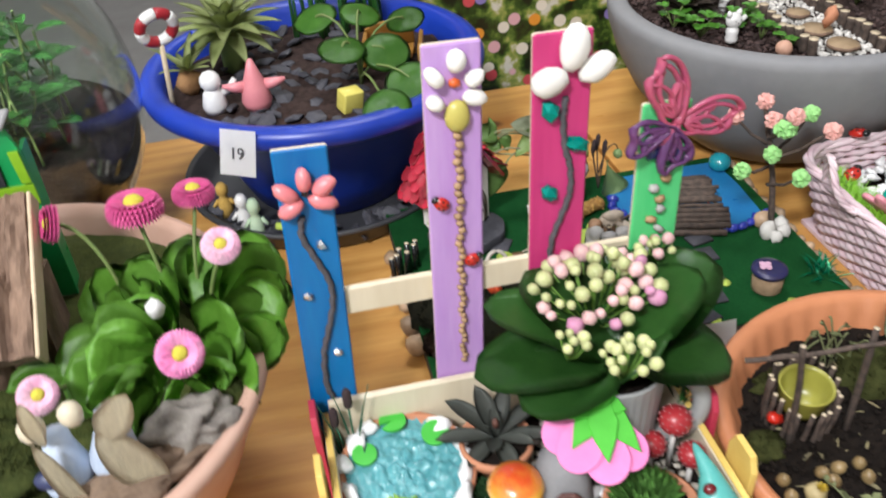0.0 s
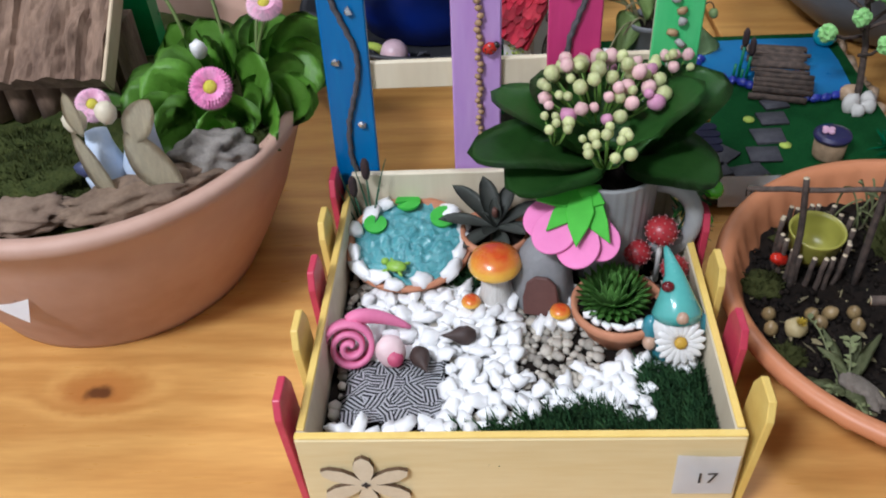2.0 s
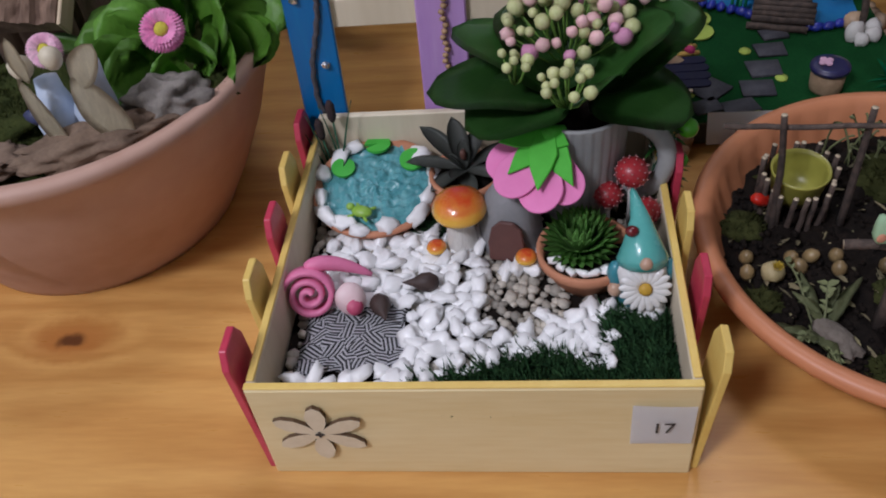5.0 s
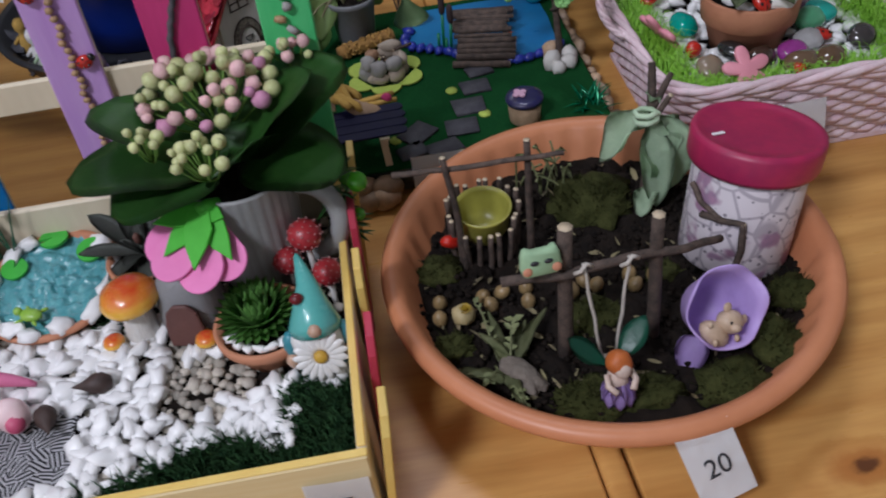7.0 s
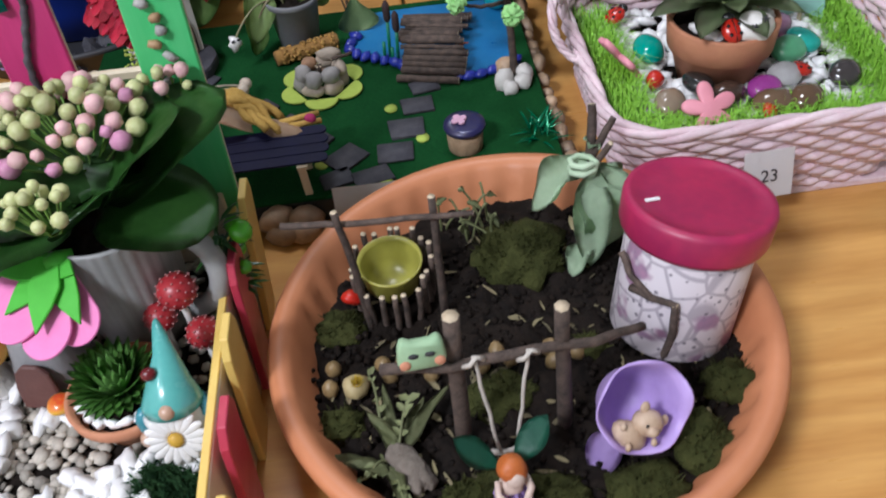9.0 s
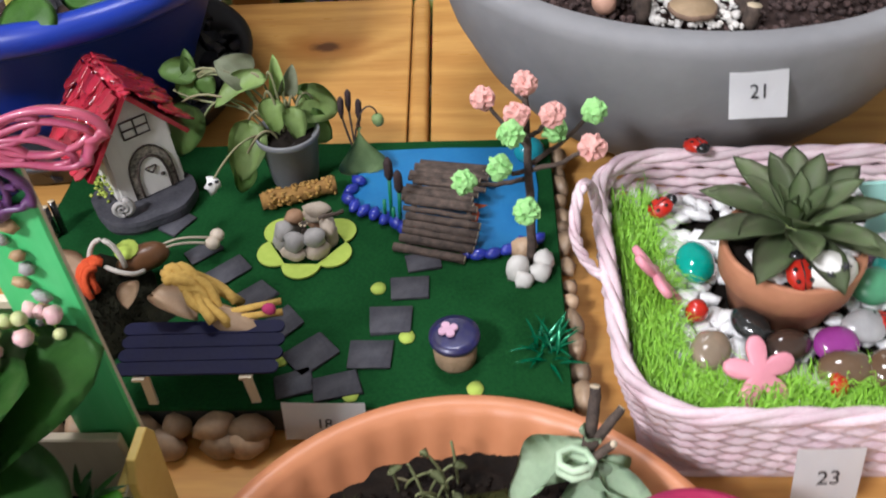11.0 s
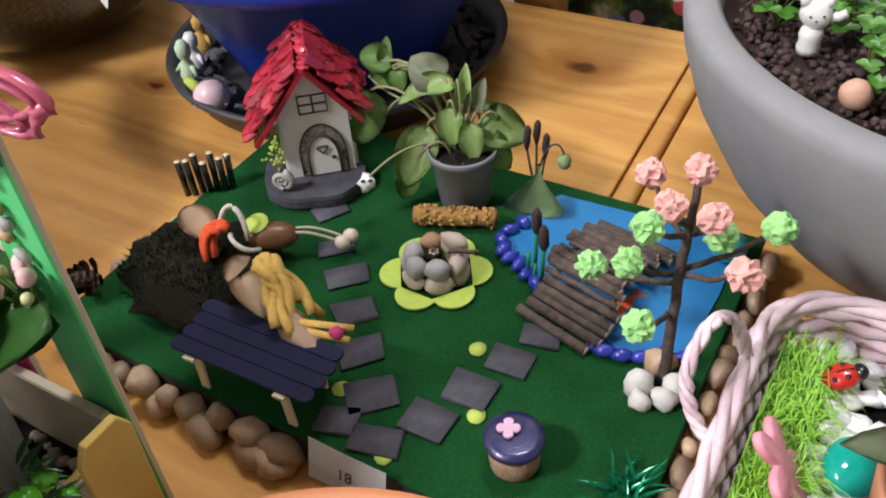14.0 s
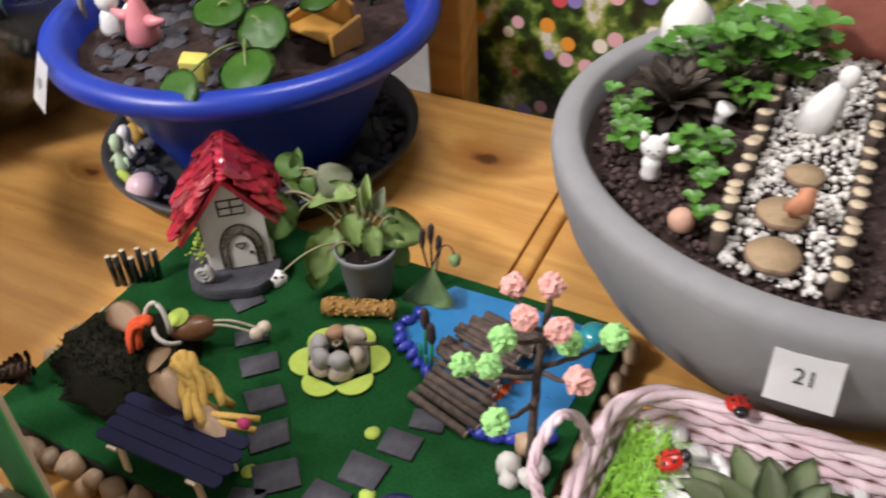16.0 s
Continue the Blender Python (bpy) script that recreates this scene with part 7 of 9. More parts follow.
# fire pit of stones on lime petals
M_PITSTONE = mat("pale_beige_stone", (0.50, 0.42, 0.33), (0.36, 0.30, 0.24), 0.6, 70, 0.3, vary=0.25)
pit_protos = [(mesh_of(blob(0.0125 * a, 0.0110 * b, 0.0105 * c, 0.18, 2, 140 + k), mt), mt) for k, (a, b, c, mt) in enumerate([(1, 1, 1, M_PITSTONE), (0.85, 1, 1.05, M_GREYSTONE), (1.1, 0.9, 0.85, M_PITSTONE), (0.8, 0.9, 0.9, mat("rust_brown_stone", (0.40, 0.23, 0.13), (0.28, 0.16, 0.09), 0.6, 70, 0.3)), (0.95, 1.05, 1.1, M_GREYSTONE)])]
pit = thing("fire_pit", 0.319, 0.487, FZ, "ring of river stones round twigs on lime felt", "toy fire pit")
for i in range(6):
    a = 60 * i + 28
    arc = [(0.0152 * math.cos(q), 0.0152 * math.sin(q)) for q in [j * math.pi / 12 for j in range(13)]]
    part("petal", flat_shape(arc, 0.0014), M_LIME, pit, "lime felt petal", False, pose(0.0248 * math.cos(radians(a)), 0.0248 * math.sin(radians(a)), 0.0016 + 0.0002 * (i % 2), 0, 0, a - 90 + r18.uniform(-8, 8)) @ pose(0, 0, 0, -90))
for ring, (cnt, rr, zz) in enumerate(((6, 0.0180, 0.0065), (6, 0.0165, 0.0165), (1, 0.0150, 0.0240))):
    for i in range(cnt):
        a = 360 * i / cnt + (10, 250, 60)[ring]
        pebble, tone = pit_protos[(i * 3 + ring) % 5]
        part("stone", pebble, tone, pit, m=pose(rr * math.cos(radians(a)) + r18.uniform(-0.0015, 0.0015), rr * math.sin(radians(a)), zz + r18.uniform(-0.001, 0.0015), r18.uniform(-20, 20), r18.uniform(-20, 20), a + 90 + r18.uniform(-20, 20)) @ Matrix.Diagonal((0.82, 0.66, 0.72, 1)))
for i in range(6):
    a = i * 1.05
    twig("kindling", pit, [(0.008 * math.cos(a), 0.008 * math.sin(a), 0.001), (-0.003 * math.cos(a), -0.003 * math.sin(a), 0.022)], 0.0014, 0.001, seed=30 + i)
twig("kindling", pit, [(0.012, 0.0, 0.026), (0.030, 0.010, 0.025)], 0.0016, seed=40)

log = thing("bark_log", 0.305, 0.540, FZ + 0.008, "short ochre log wrapped in crumbled bark", "toy log", rz=19)
lg = tube([(-0.031 + 0.0062 * i, 0.0004 * math.sin(i), 0) for i in range(11)], [0.0068 + 0.0006 * math.sin(i * 2.1) for i in range(11)], 12)
for v in lg.verts:
    v.co += Vector((0, noise.noise(v.co * 400), noise.noise(v.co * 400 + Vector((5, 5, 5))))) * 0.0012
part("core", lg, mat("ochre_bark", (0.34, 0.19, 0.05), (0.22, 0.11, 0.03), 0.9, 120, 0.8, 250), log)
cr2 = bmesh.new()
for i in range(110):
    a = r18.uniform(-0.6, 3.7)
    merge(cr2, blob(0.0022, 0.0016, 0.0012, 0.3, 1, i), Matrix.Translation((r18.uniform(-0.029, 0.029), 0.0072 * math.cos(a), 0.0072 * math.sin(a))) @ pose(0, 0, 0, r18.uniform(0, 90), r18.uniform(0, 90), 0))
part("flake", cr2, mat("ochre_flake", (0.42, 0.25, 0.07), (0.3, 0.16, 0.04), 0.9, 200, island=0.3), log)

# trailing plant in a grey pot
IV = Vector((0.297, 0.571, FZ))
ivy = thing("trailing_plant", IV.x, IV.y, IV.z, "drooping green trailing plant in a grey plastic pot", "potted plant")
M_IVY = mat("soft_green_leaf", (0.15, 0.29, 0.07), (0.21, 0.35, 0.10), 0.45, 60, 0.3, vary=0.22)
M_IVYPALE = mat("light_green_leaf", (0.32, 0.48, 0.14), (0.40, 0.54, 0.22), 0.45, 60, 0.3, vary=0.15)
M_IVYOLD = mat("faded_grey_green_leaf", (0.30, 0.34, 0.22), (0.24, 0.25, 0.16), 0.6, 40, 0.4)
M_VINE = mat("pale_vine_stem", (0.20, 0.25, 0.11), (0.24, 0.18, 0.11), 0.6, 60)
M_GREYPOT = mat("grey_plastic_pot", (0.19, 0.195, 0.205), (0.15, 0.155, 0.165), 0.45, 30, 0.1)
part("pot", lathe([(0, 0.001), (0.0185, 0.0), (0.0195, 0.002), (0.0245, 0.043), (0.0262, 0.044), (0.0268, 0.049), (0.0255, 0.050), (0.0240, 0.044), (0, 0.041)], 44), M_GREYPOT, ivy)
part("soil", ground_disc(0.0240, 0.043, None, 1, 1, 0.003, 150, 6, 0.002, 8, 24), M_SOIL, ivy)
VIEW = (0.38, -0.6, 0.55)
for b, t, w, mt, bd, cp_, up_ in (((0.215, 0.578, 0.104), (0.208, 0.560, 0.063), 0.042, M_IVY, 0.3, 0.12, VIEW), ((0.268, 0.590, 0.116), (0.244, 0.594, 0.131), 0.036, M_IVYOLD, 0.9, 0.5, VIEW),
                                  ((0.286, 0.586, 0.119), (0.242, 0.572, 0.103), 0.028, M_IVYPALE, 0.5, 0.3, (0, -0.3, 1)), ((0.268, 0.571, 0.090), (0.257, 0.545, 0.047), 0.036, M_IVYPALE, 0.5, 0.35, VIEW),
                                  ((0.262, 0.556, 0.062), (0.256, 0.545, 0.035), 0.022, M_IVY, 0.4, 0.5, VIEW),
                                  ((0.304, 0.588, 0.094), (0.337, 0.600, 0.079), 0.038, M_IVYPALE, 0.5, 0.2, VIEW), ((0.303, 0.582, 0.082), (0.331, 0.582, 0.062), 0.034, M_IVY, 0.4, 0.15, VIEW),
                                  ((0.300, 0.578, 0.097), (0.308, 0.567, 0.070), 0.022, M_IVYPALE, 0.3, 0.4, VIEW), ((0.283, 0.577, 0.106), (0.292, 0.566, 0.080), 0.024, M_IVYPALE, 0.4, 0.3, VIEW),
                                  ((0.318, 0.590, 0.096), (0.300, 0.592, 0.104), 0.020, M_IVY, 0.5, 0.3, (0, 0, 1)), ((0.228, 0.592, 0.120), (0.195, 0.597, 0.123), 0.026, M_IVY, 0.7, 0.3, VIEW), ((0.226, 0.592, 0.118), (0.210, 0.589, 0.101), 0.024, M_IVY, 0.5, 0.3, VIEW),
                                  ((0.220, 0.593, 0.120), (0.221, 0.599, 0.140), 0.014, M_IVY, 0.4, 0.4, VIEW), ((0.230, 0.591, 0.118), (0.238, 0.585, 0.103), 0.020, M_IVY, 0.5, 0.3, VIEW), ((0.288, 0.588, 0.100), (0.293, 0.591, 0.137), 0.015, M_IVYPALE, 0.5, 0.6, VIEW), ((0.296, 0.590, 0.100), (0.306, 0.594, 0.126), 0.018, M_IVYOLD, 0.5, 0.6, VIEW)):
    bl_ = Vector(b) - IV
    root = Vector((bl_.x * 0.18, bl_.y * 0.3, 0.040))
    part("stem", tube(bezier(root, root + Vector((bl_.x * 0.15, bl_.y * 0.2, max(0.03, bl_.z - 0.035))), bl_ + Vector((-bl_.x * 0.25, 0, 0.016)), bl_, 10), 0.0011, 5), M_VINE, ivy)
    grow(ivy, bl_, Vector(t) - IV, w * 0.86, mt, bend=bd + 0.25, cup=cp_ + 0.25, thick=0.0006, base_w=0.72, wave=0.16, full=0.58, n=10, up=up_)
for pts in (((0.292, 0.580, 0.075), (0.272, 0.595, 0.125), (0.240, 0.590, 0.125), (0.222, 0.592, 0.116)), ((0.288, 0.578, 0.075), (0.262, 0.575, 0.112), (0.236, 0.578, 0.095), (0.206, 0.590, 0.108)), ((0.284, 0.572, 0.072), (0.268, 0.560, 0.090), (0.256, 0.535, 0.082), (0.246, 0.520, 0.070)), ((0.285, 0.58, 0.072), (0.262, 0.582, 0.118), (0.236, 0.576, 0.112), (0.226, 0.574, 0.080))):
    part("trailing_stem", tube([p - IV for p in bezier(*pts, 14)], 0.0010, 5), M_VINE, ivy)

# pond, bridge, reeds, tree, spool table
M_PONDBLUE = mat("blue_painted_pond", (0.015, 0.14, 0.35), (0.02, 0.18, 0.40), 0.3, 40, 0.15)
pond_out = [(0.362, 0.604), (0.420, 0.606), (0.497, 0.604), (0.500, 0.55), (0.497, 0.492), (0.478, 0.478), (0.450, 0.472), (0.425, 0.488), (0.395, 0.510), (0.372, 0.522), (0.352, 0.532), (0.345, 0.55), (0.35, 0.58)]
bm = bmesh.new()
f = bm.faces.new([bm.verts.new((x, y, FZ + 0.0004)) for x, y in pond_out])
ext = bmesh.ops.extrude_face_region(bm, geom=[f])
bmesh.ops.translate(bm, verts=[e for e in ext["geom"] if isinstance(e, bmesh.types.BMVert)], vec=(0, 0, 0.0012))
bmesh.ops.recalc_face_normals(bm, faces=bm.faces[:])
bpond = thing("blue_pond", 0, 0, 0, "blue painted pond sheet edged with cobalt pebbles", "toy pond")
part("water_sheet", bm, M_PONDBLUE, bpond, smooth=False)
M_COBALT = mat("cobalt_painted_pebble", (0.02, 0.03, 0.28), (0.03, 0.05, 0.36), 0.3, 100, vary=0.2, coat=0.3)
cob = mesh_of(blob(0.0068, 0.005, 0.0045, 0.15, 2, 3), M_COBALT)
for x, y in ((0.352, 0.560), (0.347, 0.548), (0.346, 0.536), (0.352, 0.527), (0.360, 0.521), (0.369, 0.517), (0.378, 0.511), (0.387, 0.506), (0.452, 0.468), (0.463, 0.469), (0.474, 0.473), (0.486, 0.480), (0.497, 0.484), (0.444, 0.472), (0.393, 0.500)):
    part("pebble", cob, M_COBALT, bpond, "cobalt painted pebble", m=pose(x, y, FZ + 0.0042, 0, 0, r18.uniform(0, 180)))
part("koi", flat_shape([(-0.016, 0.0), (-0.006, 0.005), (0.006, 0.004), (0.012, 0.0), (0.019, 0.006), (0.018, -0.006), (0.012, -0.001), (0.004, -0.005), (-0.008, -0.005)], 0.0012), mat("orange_paper_fish", (0.72, 0.12, 0.03), rough=0.5), bpond, "orange paper fish", False, pose(0.447, 0.512, FZ + 0.0018, 90, 0, 70))
tagged(part("teal_ball", blob(0.013, 0.013, 0.011, 0, 3), mat("teal_gloss", (0.02, 0.33, 0.38), (0.01, 0.2, 0.26), 0.15, 30, coat=0.5), m=pose(0.494, 0.586, FZ + 0.012)), "glossy teal ball at the pond corner", "ball")

bridge = thing("twig_bridge", 0, 0, FZ, "arched footbridge of cut dark twigs", "toy bridge")
A0, A1, B0, B1 = Vector((0.391, 0.479, 0)), Vector((0.447, 0.463, 0)), Vector((0.405, 0.582, 0)), Vector((0.462, 0.572, 0))
nb = 20
for i in range(nb):
    t = i / (nb - 1)
    h = 0.004 + 0.020 * math.sin(math.pi * t)
    a, b = A0.lerp(B0, t), A1.lerp(B1, t)
    ex = Vector((r18.uniform(-0.005, 0.005), r18.uniform(-0.0016, 0.0016), r18.uniform(-0.0008, 0.0012)))
    twig("plank_twig", bridge, [a + Vector((0, 0, h)) + ex, b + Vector((0, 0, h)) + ex * 1.3], 0.0030 * r18.uniform(0.7, 1.25), seed=60 + i, wob=0.0010)
for q in (0.12, 0.88):
    bm = tube([A0.lerp(A1, q).lerp(B0.lerp(B1, q), i / 12) + Vector((0, 0, 0.020 * math.sin(math.pi * i / 12) + 0.0002 + 0.0008)) for i in range(13)], 0.0022, 6)
    part("beam", bm, M_TWIG, bridge)

reed18 = thing("cattails", 0.383, 0.512, FZ, "two artificial cattails at the toy pond edge", "artificial plant")
M_GSTEM = mat("emerald_wire", (0.01, 0.22, 0.11), rough=0.4)
for dx, dy, h in ((0.0, 0.0, 0.045), (0.007, -0.004, 0.036)):
    part("stalk", tube([(dx, dy, 0), (dx + 0.002, dy, h)], 0.0016, 6), M_GSTEM, reed18)
    part("stalk", tube([(dx - 0.005, dy, 0), (dx - 0.004, dy, h * 0.5)], 0.0016, 6), M_GSTEM, reed18)
    part("head", tube([(dx + 0.002, dy, h - 0.002), (dx + 0.002, dy, h + 0.002), (dx + 0.002, dy, h + 0.014), (dx + 0.002, dy, h + 0.018)], [0.002, 0.0036, 0.0034, 0.0015], 8), M_CAT, reed18, "dark brown cattail head")
bat = thing("dark_sprig", 0.347, 0.593, FZ, "dark dried seed heads on curved stalks", "dried plant")
for dx, dy, h in ((-0.008, 0.0, 0.050), (0.006, 0.002, 0.046), (-0.002, 0.004, 0.054)):
    part("stalk", tube(bezier((0, 0, 0), (dx * 0.4, 0, h * 0.4), (dx, dy, h * 0.8), (dx, dy, h), 8), 0.0010, 5), M_TWIG, bat)
    part("head", tube([(dx, dy, h - 0.006), (dx, dy, h + 0.002), (dx + 0.001, dy, h + 0.012), (dx + 0.001, dy, h + 0.015)], [0.0012, 0.0028, 0.0027, 0.001], 7), M_CAT, bat)
part("stalk", tube(bezier((0, 0, 0.02), (0.006, 0, 0.06), (0.020, 0, 0.062), (0.022, 0, 0.046), 10), 0.0008, 5), M_TWIG, bat)
part("seed_head", blob(0.0055, 0.0055, 0.006, 0.1, 2), M_LEAF_PALE, bat, m=pose(0.022, 0, 0.042))
fm, fd_ = aim((0.353, 0.586, 0.070), (0.353, 0.569, 0.031), (0.35, -0.6, 0.45))
tagged(part("fallen_leaf", leaf(fd_, 0.044, 0.15, 0.5, 12, 1, 2.3, 0.0006, 0.03, 0.0, 0.8), mat("pale_grey_green_leaf", (0.26, 0.38, 0.17), (0.20, 0.31, 0.13), 0.55, 60, 0.2), m=fm), "folded pale green leaf standing by the pond", "leaf")

tree = thing("paper_blossom_tree", 0.4915, 0.462, FZ, "twig tree with crumpled pink and green paper blossoms", "toy tree")
twig("trunk", tree, [(0, 0, 0), (-0.001, 0.006, 0.04), (-0.003, 0.016, 0.078), (-0.004, 0.030, 0.105), (-0.005, 0.040, 0.126)], 0.0037, 0.0022, seed=80)
M_PAPERPINK = mat("crumpled_pink_paper", (0.78, 0.42, 0.37), (0.72, 0.36, 0.32), 0.8, 90, 0.3)
M_PAPERGREEN = mat("crumpled_green_paper", (0.34, 0.66, 0.24), (0.28, 0.58, 0.2), 0.8, 90, 0.3)
for k, (x, y, z, pinkish, frm) in enumerate(((0.486, 0.502, 0.161, 1, 0.9), (0.533, 0.491, 0.145, 0, 0.62), (0.527, 0.444, 0.150, 1, 0.6), (0.458, 0.508, 0.146, 1, 0.75), (0.485, 0.420, 0.118, 0, 0.4), (0.444, 0.457, 0.113, 0, 0.55), (0.468, 0.448, 0.132, 0, 0.6), (0.476, 0.449, 0.158, 0, 0.8), (0.480, 0.474, 0.155, 1, 0.85), (0.503, 0.472, 0.156, 1, 0.8), (0.506, 0.484, 0.135, 0, 0.7), (0.518, 0.47, 0.158, 1, 0.8))):
    e = Vector((x - 0.4915, y - 0.462, z - FZ))
    s = Vector((-0.004, 0.036 * frm, 0.118 * frm))
    if k < 10:
        twig("branch", tree, [s, s.lerp(e, 0.5) + Vector((0, 0, -0.004)), e], 0.0020, 0.0013, seed=90 + k)
    if k == 11:
        continue
    bl = bmesh.new()
    bmesh.ops.create_icosphere(bl, subdivisions=3, radius=1)
    for v in bl.verts:
        q = v.co.copy()
        fold = max(0.0, 1 - 4.5 * abs(noise.noise(q * 1.9 + Vector((k * 5.1, 3, k))))) * 0.34 + max(0.0, 1 - 4 * abs(noise.noise(q * 3.6 + Vector((9, k * 2.3, 1))))) * 0.16
        v.co = q * 0.0096 * (1.0 - fold) + Vector((noise.noise(q * 4 + Vector((k, 0, 0))), noise.noise(q * 4 + Vector((0, k, 4))), 0)) * 0.0014
    part("blossom", bl, M_PAPERPINK if pinkish else M_PAPERGREEN, tree, "crumpled pink paper blossom" if pinkish else "crumpled green paper blossom", False, Matrix.Translation(e))
for k, (x, y, rx, ry, rz) in enumerate(((0.481, 0.450, 0.009, 0.008, 0.011), (0.497, 0.447, 0.009, 0.007, 0.008), (0.485, 0.440, 0.007, 0.006, 0.007), (0.500, 0.457, 0.008, 0.007, 0.009), (0.486, 0.471, 0.010, 0.008, 0.010))):
    tagged(part("white_stone", blob(rx, ry, rz, 0.2, 2, k + 5), mat("chalk_white_stone", (0.66, 0.64, 0.60), (0.56, 0.54, 0.5), 0.7, 70, 0.3) if k < 4 else M_STONE, m=pose(x, y, FZ + rz * 0.7)), "rough white stone at the foot of the twig tree", "stone", "stones round the twig tree")

spool = thing("cork_table", 0.437, 0.372, FZ, "cork stool topped with a cobalt cap and flower", "toy table")
part("cork", lathe([(0, 0), (0.0135, 0), (0.0142, 0.002), (0.0152, 0.020), (0, 0.020)], 32, wob=0.02), mat("tan_cork", (0.36, 0.25, 0.15), (0.25, 0.17, 0.10), 0.9, 150, 0.6), spool)
part("cap", lathe([(0, 0.0202), (0.0165, 0.0202), (0.0172, 0.022), (0.0168, 0.0245), (0.0120, 0.0255), (0, 0.0252)], 40), mat("cobalt_gold_enamel", (0.008, 0.010, 0.10), (0.045, 0.04, 0.075), 0.35, 150, 0.1, metal=0.2, coat=0.3), spool, "cobalt enamel cap")
part("flower", flat_shape(petal_outline(4, 0.0035, 0.0068, 0.6, 45), 0.002, 0.0004), mat("pale_pink_foam", (0.70, 0.42, 0.56), rough=0.5), spool, "pale pink foam flower", False, pose(-0.004, 0.0015, 0.0262, -90, 0, 0) @ pose(0, 0, 0, 0, 20, 0))
tuft = bmesh.new()
for i in range(30):
    merge(tuft, leaf(0.022, 0.003, 0.5, 0.3, 4), pose(0.492 + 0.014 * r18.random(), 0.366 + 0.024 * r18.random(), FZ, r18.uniform(25, 70), 0, r18.uniform(0, 360)))
tagged(part("green_tinsel", tuft, mat("emerald_tinsel", (0.0, 0.11, 0.05), (0.0, 0.2, 0.08), 0.2, 100, metal=0.4)), "dark emerald tinsel tuft at the board corner", "tinsel", kind="stuff")
number_card("18", pose(0.354, 0.3235, 0.0270, 74, 0, 0), 0.054, 0.030, "white paper card printed 18 on the board edge")


# ---------------------------------------------------------------- the pink basket
M_WICKER = mat("pink_white_paper_rope", (0.64, 0.45, 0.50), (0.74, 0.62, 0.64), 0.7, 60, 0.5, 300, vary=0.12)
basket = thing("pink_basket", label="pale pink woven paper-rope basket filled with pebbles", category="basket")
BX0, BX1, BY0, BY1 = 0.538, 0.790, 0.283, 0.515


def ring_pts(grow_, z, n=112, wave=0.0, phase=0.0, rc=0.045):
    """A closed rounded rectangle, offset outwards by grow_, waving in and out."""
    x0, x1, y0, y1 = BX0 - grow_, BX1 + grow_, BY0 - grow_, BY1 + grow_
    segs = []
    for cx, cy, a0 in ((x1 - rc, y1 - rc, 0), (x0 + rc, y1 - rc, 90), (x0 + rc, y0 + rc, 180), (x1 - rc, y0 + rc, 270)):
        for i in range(9):
            a = radians(a0 + i * 90 / 8)
            segs.append(Vector((cx + rc * math.cos(a), cy + rc * math.sin(a), z)))
    segs.append(segs[0])
    ds = [0.0]
    for p, q in zip(segs[:-1], segs[1:]):
        ds.append(ds[-1] + (q - p).length)
    out = []
    c = Vector(((x0 + x1) / 2, (y0 + y1) / 2, z))
    for i in range(n + 1):
        d = ds[-1] * i / n
        k = max(j for j in range(len(ds)) if ds[j] <= d + 1e-9)
        k = min(k, len(segs) - 2)
        p = segs[k].lerp(segs[k + 1], (d - ds[k]) / max(1e-9, ds[k + 1] - ds[k]))
        out.append(p + (p - c).normalized() * wave * math.sin(i * math.pi / 2 + phase))
    return out


for row in range(12):
    z = 0.005 + row * 0.0068
    part("strand", tube(ring_pts(-0.020 + 0.020 * row / 11, z, 112, 0.0024, 0 if row % 2 else math.pi), 0.0043, 6, flat=0.85), M_WICKER, basket)
for i, p in enumerate(ring_pts(0.0, 0.045, 56)[:-1]):
    q = ring_pts(-0.020, 0.0, 56)[i]
    top = ring_pts(0.001, 0.084, 56)[i]
    part("stake", tube([q, (q + top) / 2, top], 0.0020, 5), M_WICKER, basket)
n = 150
for ph in (0, 2.094, 4.189):
    pts = []
    base = ring_pts(0.001, 0.088, n)
    for i, p in enumerate(base):
        a = i * 0.36 + ph
        c = Vector(((BX0 + BX1) / 2, (BY0 + BY1) / 2, p.z))
        o = (p - c).normalized()
        pts.append(p + o * 0.0030 * math.cos(a) + Vector((0, 0, 0.0026 * math.sin(a) - 0.001)))
    part("rim_braid", tube(pts, 0.0033, 7), M_WICKER, basket, "twisted rim braid")
part("base", box(BX0 - 0.004 + 0.02, BX1 - 0.016, BY0 + 0.016, BY1 - 0.016, 0.0005, 0.006, 0.001), M_WICKER, basket, smooth=False)
loop = bezier((0.536, 0.450, 0.086), (0.530, 0.448, 0.122), (0.518, 0.432, 0.146), (0.515, 0.410, 0.116), 20) + bezier((0.515, 0.407, 0.112), (0.516, 0.402, 0.100), (0.524, 0.396, 0.090), (0.534, 0.392, 0.085), 14)
for ph in (0, 2.094, 4.189):
    pts = [p + Vector((0.0021 * math.cos(i * 0.75 + ph), 0.0021 * math.sin(i * 0.75 + ph), 0)) for i, p in enumerate(loop)]
    part("handle", tube(pts, 0.0022, 6), M_WICKER, basket, "twisted paper-rope handle loop")

rb = random.Random(23)
BZ = 0.058
bm = bmesh.new()
outer = ring_pts(-0.014, BZ - 0.006, 60)[:-1]
bm.faces.new([bm.verts.new(p) for p in outer])
tagged(part("basket_filling", bm, M_SOIL, smooth=False), "dark filling under the pebbles in the basket", "soil", kind="stuff")


def in_grass(x, y):
    e = min(x - BX0, y - BY0, BX1 - x)
    return 0.010 < e < 0.036 and y < 0.488


